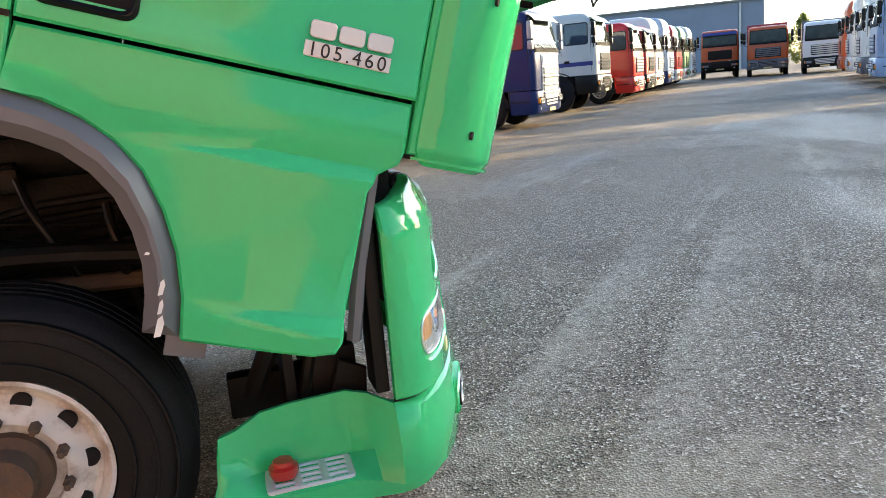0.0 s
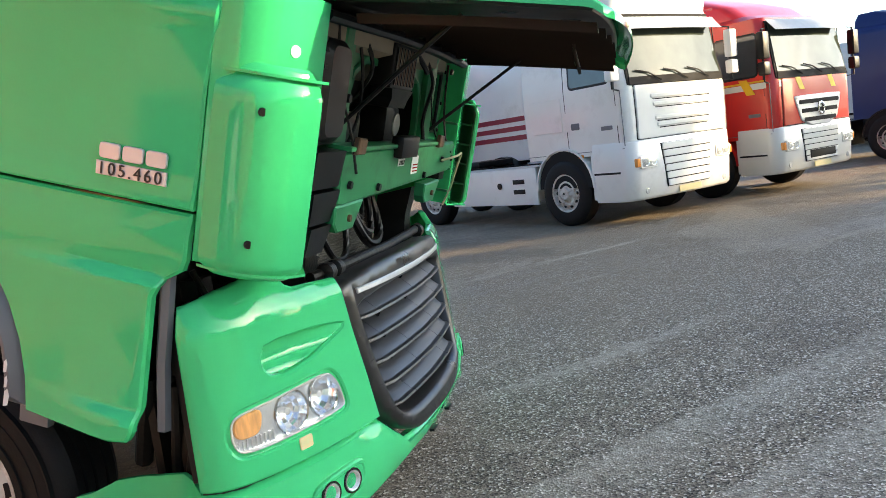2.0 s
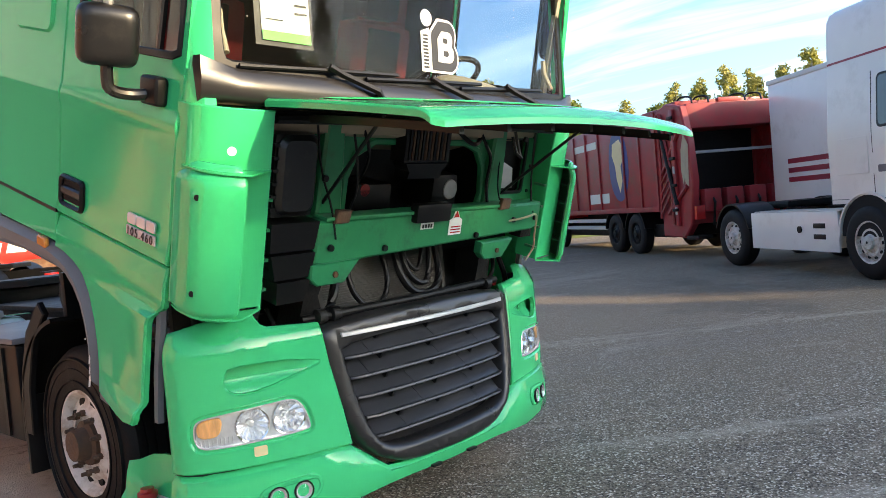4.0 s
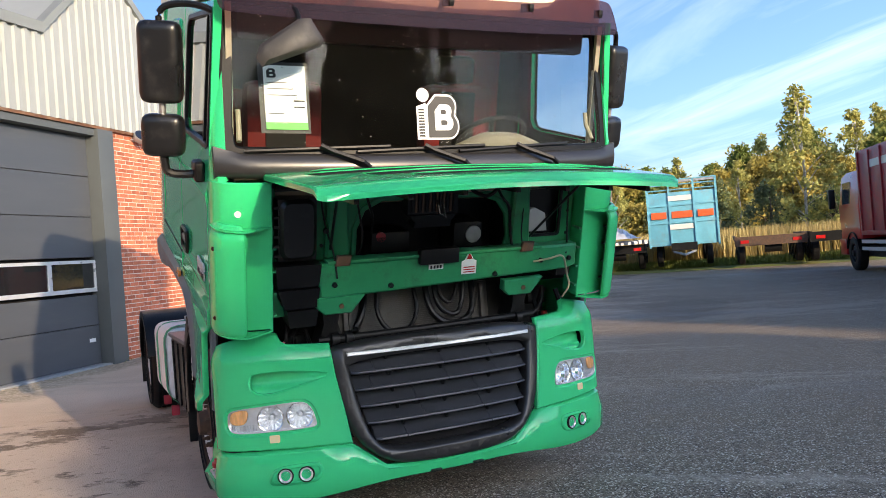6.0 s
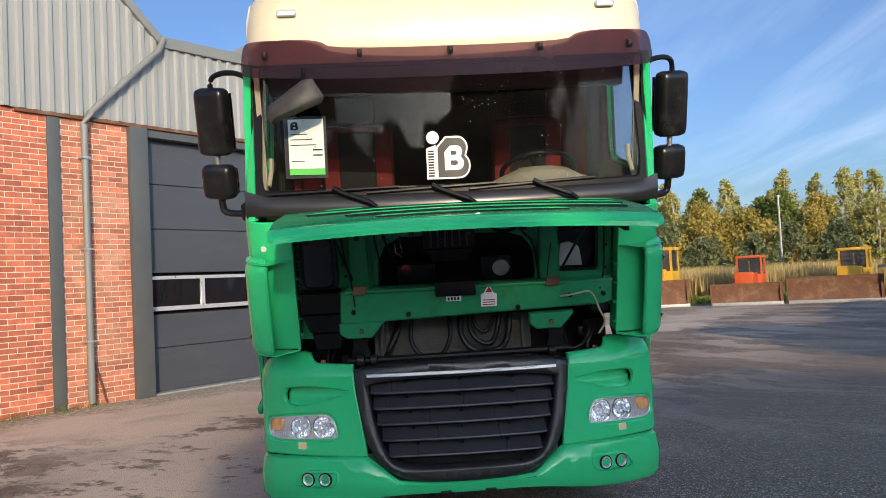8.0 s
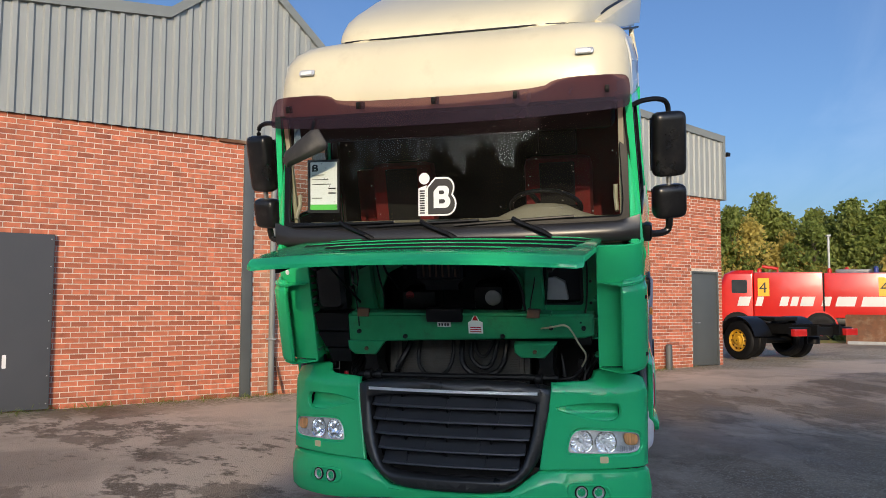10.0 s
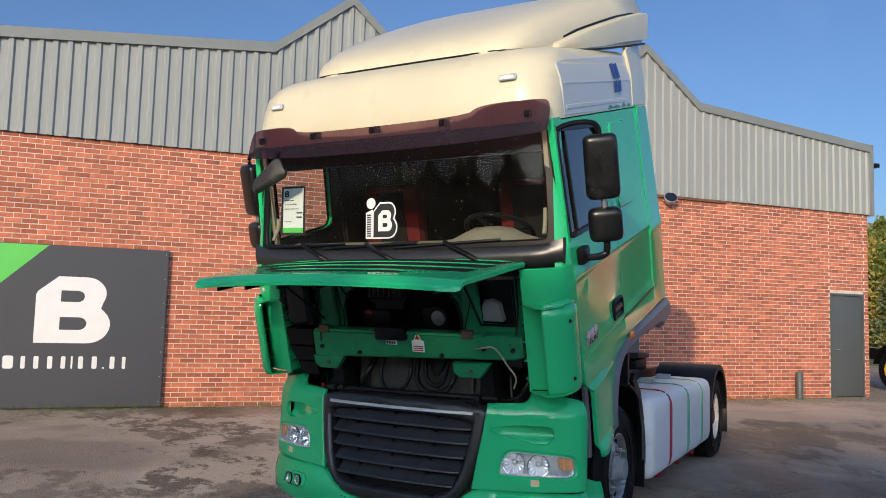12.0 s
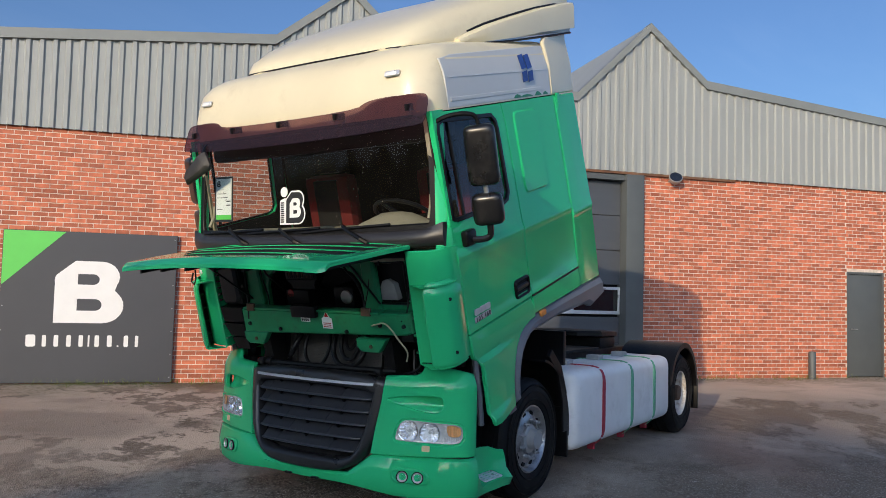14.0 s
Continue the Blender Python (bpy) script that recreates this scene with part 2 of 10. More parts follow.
RED_LENS = material("red lens", (0.5, 0.02, 0.02), rough=0.15, coat=0.5, vary=0.1)
REFLECTOR = material("lamp reflector", (0.80, 0.80, 0.78), rough=0.2, metal=0.55, vary=0.1, scale=30, bump=0.3, bump_scale=40)
BOWL = material("mirrored lamp bowl", (0.92, 0.92, 0.92), rough=0.09, metal=0.8, vary=0.05, scale=40)
YELLOW_PATCH = material("pale yellow reflector", (0.75, 0.62, 0.33), rough=0.4, vary=0.05)
PAPER = material("white paper", (0.80, 0.80, 0.78), rough=0.6, vary=0.03)
INK = material("black print", (0.015, 0.015, 0.016), rough=0.5, vary=0.1)
SIGN_GREEN = material("bright green print", (0.10, 0.58, 0.10), rough=0.5, vary=0.04)
RED = material("red paint", (0.42, 0.016, 0.018), rough=0.3, coat=0.4, vary=0.1, scale=2, dirt=(0.2, 0.05, 0.04), dirt_amount=0.2)
RED_DULL = material("worn red paint", (0.34, 0.022, 0.028), rough=0.5, coat=0.1, vary=0.2, scale=2.5, dirt=(0.13, 0.05, 0.04), dirt_amount=0.45, dirt_scale=3)
BLUE = material("dark blue paint", (0.003, 0.022, 0.105), rough=0.45, spec=0.25, coat=0.05, vary=0.1, scale=2)
LIGHT_BLUE = material("faded light blue paint", (0.10, 0.36, 0.47), rough=0.6, vary=0.12, scale=3, dirt=(0.2, 0.2, 0.17), dirt_amount=0.35)
ORANGE = material("orange paint", (0.60, 0.095, 0.022), rough=0.45, coat=0.2, vary=0.12, scale=3, dirt=(0.2, 0.1, 0.05), dirt_amount=0.35)
YELLOW = material("construction yellow paint", (0.62, 0.34, 0.03), rough=0.5, vary=0.12, scale=3, dirt=(0.22, 0.13, 0.06), dirt_amount=0.45)
STRAP_RED = material("red strap", (0.40, 0.03, 0.05), rough=0.8, vary=0.1, scale=20)
STRAP_GREEN = material("green strap", (0.12, 0.40, 0.24), rough=0.8, vary=0.1, scale=20)
COWL = material("satin black cowl", (0.022, 0.021, 0.021), rough=0.30, vary=0.15, scale=5, dirt=(0.02, 0.019, 0.018), dirt_amount=0.12, dirt_scale=4)
LAMP_GLASS = material("grey lamp bowl", (0.42, 0.43, 0.43), rough=0.14, metal=0.85, vary=0.1, scale=30)
AMBER = material("pale amber lens", (0.86, 0.40, 0.15), rough=0.15, coat=0.5, vary=0.25, scale=60, stretch=(1, 1, 0.2))
CABLE = material("beige cable", (0.42, 0.36, 0.24), rough=0.6, vary=0.1)
SCREEN = glass_material("windscreen glass", (0.90, 0.94, 0.92), 0.45, 0.012)
PANE = glass_material("side window glass", (0.55, 0.62, 0.66), 1.7, 0.0)
LENS = glass_material("lamp glass", (0.97, 0.98, 0.98), 0.9, 0.0)
RADIATOR = material("dusty radiator core", (0.085, 0.080, 0.072), rough=0.6, metal=0.3, vary=0.3, scale=10, dirt=(0.07, 0.05, 0.035), dirt_amount=0.4, dirt_scale=8)


def visor_material():
    m = bpy.data.materials.new("smoked visor")
    m.use_nodes = True
    n, l = m.node_tree.nodes, m.node_tree.links
    p = n["Principled BSDF"]
    p.inputs["Base Color"].default_value = (0.045, 0.026, 0.034, 1)
    p.inputs["Roughness"].default_value = 0.14
    out = n["Material Output"]
    tr = n.new("ShaderNodeBsdfTransparent"); tr.inputs[0].default_value = (0.46, 0.24, 0.25, 1)
    tl = n.new("ShaderNodeBsdfTranslucent"); tl.inputs[0].default_value = (0.26, 0.15, 0.17, 1)
    co = n.new("ShaderNodeTexCoord")
    no = n.new("ShaderNodeTexNoise"); no.inputs["Scale"].default_value, no.inputs["Detail"].default_value = 4, 8
    l.new(co.outputs["Object"], no.inputs["Vector"])
    mr = n.new("ShaderNodeMapRange")
    mr.inputs["To Min"].default_value, mr.inputs["To Max"].default_value = 0.35, 0.75
    l.new(no.outputs["Fac"], mr.inputs["Value"])
    a = n.new("ShaderNodeMixShader"); a.inputs[0].default_value = 0.3
    l.new(p.outputs[0], a.inputs[1]); l.new(tl.outputs[0], a.inputs[2])
    b = n.new("ShaderNodeMixShader")
    l.new(mr.outputs[0], b.inputs[0]); l.new(tr.outputs[0], b.inputs[1]); l.new(a.outputs[0], b.inputs[2])
    l.new(b.outputs[0], out.inputs["Surface"])
    return m


VISOR = visor_material()


def asphalt_material():
    """Worn asphalt: pale aggregate in dark binder, long dusty streaks, damp darker fields."""
    m = bpy.data.materials.new("worn asphalt")
    m.use_nodes = True
    n, l = m.node_tree.nodes, m.node_tree.links
    p = n["Principled BSDF"]
    co = n.new("ShaderNodeTexCoord")

    def noise_node(scale, detail=6, rough=0.6, stretch=None, turn=0.0):
        no = n.new("ShaderNodeTexNoise")
        no.inputs["Scale"].default_value, no.inputs["Detail"].default_value = scale, detail
        no.inputs["Roughness"].default_value = rough
        if stretch:
            mp = n.new("ShaderNodeMapping")
            mp.vector_type = "TEXTURE"
            mp.inputs["Scale"].default_value, mp.inputs["Rotation"].default_value = stretch, (0, 0, turn)
            l.new(co.outputs["Object"], mp.inputs["Vector"]); l.new(mp.outputs[0], no.inputs["Vector"])
        else:
            l.new(co.outputs["Object"], no.inputs["Vector"])
        return no

    def ramp(src, a, b):
        r = n.new("ShaderNodeMapRange")
        r.inputs["From Min"].default_value, r.inputs["From Max"].default_value = a, b
        l.new(src, r.inputs["Value"])
        return r.outputs[0]

    def blend(fac, a, b):
        x = n.new("ShaderNodeMix"); x.data_type = "RGBA"
        l.new(fac, x.inputs["Factor"])
        for k, v in (("A", a), ("B", b)):
            if isinstance(v, tuple):
                x.inputs[k].default_value = (*v, 1)
            else:
                l.new(v, x.inputs[k])
        return x.outputs["Result"]

    def times(a, k):
        x = n.new("ShaderNodeMath"); x.operation = "MULTIPLY"
        l.new(a, x.inputs[0])
        if isinstance(k, float):
            x.inputs[1].default_value = k
        else:
            l.new(k, x.inputs[1])
        return x.outputs[0]

    stones = n.new("ShaderNodeTexVoronoi"); stones.inputs["Scale"].default_value = 105
    l.new(co.outputs["Object"], stones.inputs["Vector"])
    tone = n.new("ShaderNodeSeparateColor")
    l.new(stones.outputs["Color"], tone.inputs[0])
    base = blend(ramp(tone.outputs[0], 0.0, 1.0), (0.032, 0.0245, 0.018), (0.33, 0.265, 0.198))
    base = blend(ramp(tone.outputs[1], 0.86, 0.92), base, (0.72, 0.65, 0.55))

    def away(x, y, nx, ny):
        """Distance from a line on the ground, ruffled at its edge."""
        sub_ = n.new("ShaderNodeVectorMath"); sub_.operation = "SUBTRACT"; sub_.inputs[1].default_value = (x, y, 0)
        dot = n.new("ShaderNodeVectorMath"); dot.operation = "DOT_PRODUCT"; dot.inputs[1].default_value = (nx, ny, 0)
        l.new(co.outputs["Object"], sub_.inputs[0]); l.new(sub_.outputs[0], dot.inputs[0])
        add = n.new("ShaderNodeMath"); add.operation = "MULTIPLY_ADD"; add.inputs[1].default_value = 5.0
        l.new(edge.outputs["Fac"], add.inputs[0]); l.new(dot.outputs["Value"], add.inputs[2])
        return add.outputs[0]

    edge = noise_node(0.5, 8, 0.65)
    grain = noise_node(14, 6, 0.7)
    # earth and sand carried out from the row of lorries and lying along the workshop
    soil = times(ramp(away(2.4, 12.55, 0.78, -0.626), 7.2, 4.4), ramp(grain.outputs["Fac"], 0.22, 0.60))
    base = blend(times(soil, 0.62), base, (0.25, 0.185, 0.12))
    near = times(ramp(away(-3.39, -3.71, 0.651, 0.759), 10.5, 5.5), ramp(grain.outputs["Fac"], 0.25, 0.65))
    base = blend(times(near, 0.48), base, (0.32, 0.235, 0.165))
    sand = times(times(ramp(away(-3.39, -3.71, 0.651, 0.759), 5.9, 5.4), ramp(away(-3.39, -3.71, -0.7597, 0.6502), 3.2, 4.6)), ramp(grain.outputs["Fac"], 0.10, 0.36))
    base = blend(times(sand, 0.92), base, (0.66, 0.53, 0.40))
    # pale blotches with crisp edges before the workshop: dried patches and painted sun dapple
    dried_dapple = noise_node(0.75, 9, 0.68, (2.2, 1.0, 1.0), radians(18))
    blot = times(times(ramp(dried_dapple.outputs["Fac"], 0.485, 0.53), ramp(away(-3.39, -3.71, 0.651, 0.759), 11.5, 8.5)), ramp(grain.outputs["Fac"], 0.15, 0.5))
    base = blend(times(blot, 0.85), base, (0.54, 0.435, 0.335))
    film = noise_node(1.9, 11, 0.74, (1.5, 1.0, 1.0), radians(55))
    lane = noise_node(0.42, 5, 0.55, (1.0, 3.0, 1.0), radians(-8))
    both = n.new("ShaderNodeMath"); both.operation = "MULTIPLY_ADD"; both.inputs[1].default_value = 0.9
    l.new(lane.outputs["Fac"], both.inputs[0]); l.new(film.outputs["Fac"], both.inputs[2])
    apron = times(ramp(away(-3.39, -3.71, 0.651, 0.759), 10.5, 8.0), ramp(away(-3.39, -3.71, -0.7597, 0.6502), 11.0, 7.0))
    base = blend(times(apron, 0.55), base, (0.15, 0.120, 0.094))
    base = blend(times(times(times(ramp(both.outputs[0], 0.885, 0.93), apron), ramp(grain.outputs["Fac"], 0.18, 0.45)), 0.95), base, (0.62, 0.51, 0.405))
    base = blend(times(sand, 0.92), base, (0.66, 0.53, 0.40))
    # moss along the foot of the wall
    moss = times(ramp(away(-3.39, -3.71, 0.651, 0.759), 3.7, 3.0), ramp(grain.outputs["Fac"], 0.35, 0.6))
    base = blend(times(moss, 0.7), base, (0.12, 0.115, 0.05))
    # long dusty streaks and drag marks
    streak = noise_node(0.6, 12, 0.78, (4.5, 0.59, 1.0), radians(49))
    dust = times(ramp(streak.outputs["Fac"], 0.55, 0.63), ramp(grain.outputs["Fac"], 0.30, 0.62))
    base = blend(times(dust, 0.85), base, (0.48, 0.41, 0.325))

    def drag(x, y, nx, ny, along, wobble):
        """Signed distance from a drag mark, and how far along it a place lies."""
        out = []
        for vx, vy, k in ((nx, ny, wobble), (-ny, nx, 1.2)):
            sub_ = n.new("ShaderNodeVectorMath"); sub_.operation = "SUBTRACT"; sub_.inputs[1].default_value = (x, y, 0)
            dot = n.new("ShaderNodeVectorMath"); dot.operation = "DOT_PRODUCT"; dot.inputs[1].default_value = (vx, vy, 0)
            l.new(co.outputs["Object"], sub_.inputs[0]); l.new(sub_.outputs[0], dot.inputs[0])
            add = n.new("ShaderNodeMath"); add.operation = "MULTIPLY_ADD"; add.inputs[1].default_value = k
            l.new(fray.outputs["Fac"], add.inputs[0]); l.new(dot.outputs["Value"], add.inputs[2])
            out.append(add.outputs[0])
        return out[0], times(ramp(out[1], along[0], along[0] + 1.0), ramp(out[1], along[1] + 1.2, along[1]))

    fray = noise_node(5.0, 8, 0.7)
    # two scraped lines with dust lying on one side of each
    for x, y, spread, along in ((1.02, 2.88, 0.42, (-1.6, 3.4)), (1.96, 3.01, 0.55, (-2.2, 3.2)), (1.22, 4.82, 0.22, (-0.4, 1.2))):
        side, run = drag(x, y, 0.753, -0.658, along, 0.28)
        band = times(times(ramp(side, 0.06, 0.13), ramp(side, 0.13 + spread, 0.17)), times(run, ramp(grain.outputs["Fac"], 0.34, 0.64)))
        base = blend(times(band, 0.68), base, (0.50, 0.44, 0.36))
    # dry pale spots and darker tar patches all over the yard
    spots = noise_node(0.42, 10, 0.62, (3.2, 1.0, 1.0), radians(78))
    base = blend(times(times(ramp(spots.outputs["Fac"], 0.58, 0.61), ramp(grain.outputs["Fac"], 0.32, 0.60)), 0.5), base, (0.42, 0.35, 0.27))
    tar = noise_node(0.30, 8, 0.6, (1.7, 1.0, 1.0), radians(-35))
    base = blend(times(ramp(tar.outputs["Fac"], 0.54, 0.60), 0.30), base, (0.034, 0.027, 0.021))
    brown = noise_node(0.11, 7, 0.6)
    base = blend(times(ramp(brown.outputs["Fac"], 0.48, 0.66), 0.45), base, (0.17, 0.125, 0.085))
    damp = noise_node(0.23, 9, 0.66, (2.4, 1.0, 1.0), radians(49))
    wet = ramp(damp.outputs["Fac"], 0.50, 0.60)
    base = blend(times(wet, 0.20), base, (0.030, 0.024, 0.019))
    l.new(base, p.inputs["Base Color"])
    rough = n.new("ShaderNodeMapRange")
    rough.inputs["To Min"].default_value, rough.inputs["To Max"].default_value = 0.80, 0.52
    l.new(wet, rough.inputs["Value"])
    l.new(rough.outputs[0], p.inputs["Roughness"])
    p.inputs["Specular IOR Level"].default_value = 0.28
    bp = n.new("ShaderNodeBump")
    bp.inputs["Strength"].default_value, bp.inputs["Distance"].default_value = 0.55, 0.012
    l.new(stones.outputs["Distance"], bp.inputs["Height"])
    l.new(bp.outputs[0], p.inputs["Normal"])
    return m


ASPHALT = asphalt_material()
BRICK = material("red brick", (0.51, 0.148, 0.078), rough=0.85, vary=0.30, scale=9, per="island", dirt=(0.50, 0.40, 0.32), dirt_amount=0.10, dirt_scale=1.1, bump=0.5, bump_scale=60)
BRICK_PIECE = material("red brick piece", (0.51, 0.148, 0.078), rough=0.85, vary=0.30, scale=9, per="object", dirt=(0.50, 0.40, 0.32), dirt_amount=0.10, dirt_scale=1.1, bump=0.5, bump_scale=60)
BRICK_PALE = material("faded brick", (0.54, 0.185, 0.105), rough=0.88, vary=0.30, scale=7, per="island", dirt=(0.60, 0.42, 0.28), dirt_amount=0.45, dirt_scale=1.3, bump=0.5, bump_scale=60)
MORTAR = material("weathered mortar", (0.66, 0.57, 0.48), rough=0.95, vary=0.25, scale=12, dirt=(0.30, 0.19, 0.13), dirt_amount=0.4, dirt_scale=1.2)
CLADDING = material("grey corrugated cladding", (0.30, 0.315, 0.30), rough=0.45, vary=0.06, scale=1.2, dirt=(0.2, 0.2, 0.17), dirt_amount=0.25, dirt_scale=1.0, stretch=(1, 1, 0.25))
TRIM = material("dark grey steel trim", (0.085, 0.095, 0.095), rough=0.5, vary=0.1, scale=3)
ROLLER = material("anthracite door panels", (0.065, 0.072, 0.082), rough=0.42, vary=0.08, scale=2, dirt=(0.12, 0.12, 0.11), dirt_amount=0.25, stretch=(0.4, 0.4, 2.0))
STEEL_GREY = material("galvanised grey", (0.36, 0.37, 0.37), rough=0.5, metal=0.3, vary=0.15, scale=8)
SIGN_DARK = material("dark sign board", (0.055, 0.058, 0.066), rough=0.55, vary=0.08, scale=2)
TRIM_CAP = material("grey roof trim", (0.20, 0.215, 0.205), rough=0.5, vary=0.08, scale=2)
DOOR_GLASS = material("dark reflecting pane", (0.012, 0.014, 0.016), rough=0.02, vary=0.05, spec=1.0, coat=1.0)

# ---- building helpers ----
def thing(name, label, category, m=None, group="", kind=""):
    ob = new(name)
    ob.empty_display_size = 0.2
    if m is not None:
        ob.matrix_basis = m
    return tagged(ob, label, category, group, kind)


def part(name, bm, mat, parent=None, label="", m=None, angle=32):
    """Links a bmesh as one mesh object under a thing or a part."""
    if m is not None:
        bm.transform(m)
    bmesh.ops.recalc_face_normals(bm, faces=bm.faces)
    me = bpy.data.meshes.new(name)
    bm.to_mesh(me)
    bm.free()
    me.materials.append(mat)
    me.polygons.foreach_set("use_smooth", [True] * len(me.polygons))
    me.set_sharp_from_angle(angle=radians(angle))
    ob = new(name, me)
    ob.parent = parent
    if label:
        ob["label"] = label
    return ob


def join(bm, other):
    me = bpy.data.meshes.new("tmp")
    other.to_mesh(me)
    other.free()
    bm.from_mesh(me)
    bpy.data.meshes.remove(me)
    return bm


def box(x0, x1, y0, y1, z0, z1, bev=0.0, seg=2, bm=None):
    b = bmesh.new()
    vs = [b.verts.new((x, y, z)) for x in (x0, x1) for y in (y0, y1) for z in (z0, z1)]
    for f in ((0, 1, 3, 2), (4, 6, 7, 5), (0, 4, 5, 1), (2, 3, 7, 6), (0, 2, 6, 4), (1, 5, 7, 3)):
        b.faces.new([vs[i] for i in f])
    if bev:
        bmesh.ops.bevel(b, geom=b.edges[:], offset=bev, segments=seg, affect="EDGES", profile=0.6)
    return join(bm, b) if bm is not None else b


def loft(rings, caps=True, closed=True, bm=None):
    b = bm if bm is not None else bmesh.new()
    vr = [[b.verts.new(p) for p in r] for r in rings]
    k = len(rings[0])
    for a, c in zip(vr, vr[1:]):
        for i in range(k if closed else k - 1):
            j = (i + 1) % k
            b.faces.new((a[i], a[j], c[j], c[i]))
    if caps:
        b.faces.new(vr[0])
        b.faces.new(vr[-1][::-1])
    return b


def tube(pts, r, n=8, bm=None, smooth=0):
    """A round bar along a line of points (smooth: rounds of corner cutting)."""
    pts = [Vector(p) for p in pts]
    for _ in range(smooth):
        q = [pts[0]]
        for a, c in zip(pts, pts[1:]):
            q += [a.lerp(c, 0.25), a.lerp(c, 0.75)]
        pts = q + [pts[-1]]
    rings = []
    up = Vector((0.13, 0.31, 0.94))
    for i, p in enumerate(pts):
        d = (pts[min(i + 1, len(pts) - 1)] - pts[max(i - 1, 0)]).normalized()
        u = d.cross(up)
        if u.length < 0.05:
            u = d.cross(Vector((1, 0, 0)))
        u.normalize()
        v = d.cross(u)
        rings.append([p + r * (math.cos(t) * u + math.sin(t) * v) for t in [2 * math.pi * j / n for j in range(n)]])
    return loft(rings, bm=bm)


def lathe(prof, n=32, m=None, bm=None, caps=True):
    """Turns a profile of (radius, along y) round the y axis."""
    b = bmesh.new()
    rings = [[b.verts.new((r * math.cos(t), a, r * math.sin(t))) for t in [2 * math.pi * j / n for j in range(n)]] for r, a in prof]
    for p, q in zip(rings, rings[1:]):
        for i in range(n):
            j = (i + 1) % n
            b.faces.new((p[i], p[j], q[j], q[i]))
    if caps:
        b.faces.new(rings[0])
        b.faces.new(rings[-1][::-1])
    if m is not None:
        b.transform(m)
    return join(bm, b) if bm is not None else b


def inset(loop, d):
    """The outline moved inwards by d (outline counter-clockwise)."""
    out = []
    k = len(loop)
    for i in range(k):
        a, b, c = Vector(loop[i - 1]), Vector(loop[i]), Vector(loop[(i + 1) % k])
        e, f = (b - a), (c - b)
        if e.length < 1e-9 or f.length < 1e-9:
            out.append(tuple(b)); continue
        e.normalize(); f.normalize()
        n1, n2 = Vector((-e.y, e.x)), Vector((-f.y, f.x))
        n = n1 + n2
        n = n1 if n.length < 1e-6 else n.normalized()
        out.append(tuple(b + n * d / max(0.4, n.dot(n1))))
    return out


def softened(loop, rounds=2):
    """An outline with its corners cut round."""
    for _ in range(rounds):
        out = []
        for i in range(len(loop)):
            a, b = Vector(loop[i]), Vector(loop[(i + 1) % len(loop)])
            out += [tuple(a.lerp(b, 0.22)), tuple(a.lerp(b, 0.78))]
        loop = out
    return loop


def ccw(loop):
    a = sum(loop[i - 1][0] * loop[i][1] - loop[i][0] * loop[i - 1][1] for i in range(len(loop)))
    return list(loop) if a > 0 else list(loop)[::-1]


def rounded(x0, x1, y0, y1, r, seg=4):
    """A rectangle with rounded corners, counter-clockwise."""
    out = []
    for cx, cy, a in ((x1 - r, y0 + r, -90), (x1 - r, y1 - r, 0), (x0 + r, y1 - r, 90), (x0 + r, y0 + r, 180)):
        out += [(cx + r * math.cos(radians(a + 90 * k / seg)), cy + r * math.sin(radians(a + 90 * k / seg))) for k in range(seg + 1)]
    return out


def plate(outline, thick, bev=0.0, holes=(), fn=None, us=(), vs=(), bm=None):
    """A sheet cut to an outline in (u, v), with chamfered rims and holes, cut along us and vs and bent by fn(u, v, w), w being the height over the face."""
    b = bmesh.new()
    loops = [(ccw(outline), 1)] + [(ccw(h), -1) for h in holes]
    edges, rims = [], []
    for lp, s in loops:
        face = inset(lp, s * bev) if bev else lp
        top = [b.verts.new((u, v, 0)) for u, v in face]
        edges += [b.edges.new((top[i - 1], top[i])) for i in range(len(top))]
        rims.append((lp, top))
    bmesh.ops.triangle_fill(b, edges=edges, use_beauty=True, use_dissolve=False)
    for lp, top in rims:
        k = len(lp)
        mid = [b.verts.new((u, v, -bev)) for u, v in lp] if bev else top
        low = [b.verts.new((u, v, -thick)) for u, v in lp]
        for i in range(k):
            j = (i + 1) % k
            if bev:
                b.faces.new((top[i], top[j], mid[j], mid[i]))
            b.faces.new((mid[i], mid[j], low[j], low[i]))
    for u in us:
        bmesh.ops.bisect_plane(b, geom=b.verts[:] + b.edges[:] + b.faces[:], plane_co=(u, 0, 0), plane_no=(1, 0, 0))
    for v in vs:
        bmesh.ops.bisect_plane(b, geom=b.verts[:] + b.edges[:] + b.faces[:], plane_co=(0, v, 0), plane_no=(0, 1, 0))
    if fn:
        for v in b.verts:
            v.co = fn(*v.co)
    return join(bm, b) if bm is not None else b


def steps(a, b, k):
    return [a + (b - a) * i / k for i in range(1, k)]


def lettering(text, size, depth=0.004):
    """A mesh of raised letters, starting at the origin, in the xy plane."""
    cu = bpy.data.curves.new("letters", "FONT")
    cu.body, cu.size, cu.extrude = text, size, depth
    ob = bpy.data.objects.new("letters", cu)
    scene.collection.objects.link(ob)
    bpy.context.view_layer.update()
    me = bpy.data.meshes.new_from_object(ob.evaluated_get(bpy.context.evaluated_depsgraph_get()))
    bpy.data.objects.remove(ob)
    b = bmesh.new()
    b.from_mesh(me)
    bpy.data.meshes.remove(me)
    return b


def sm(a, b, x):
    t = min(1.0, max(0.0, (x - a) / (b - a)))
    return t * t * (3 - 2 * t)


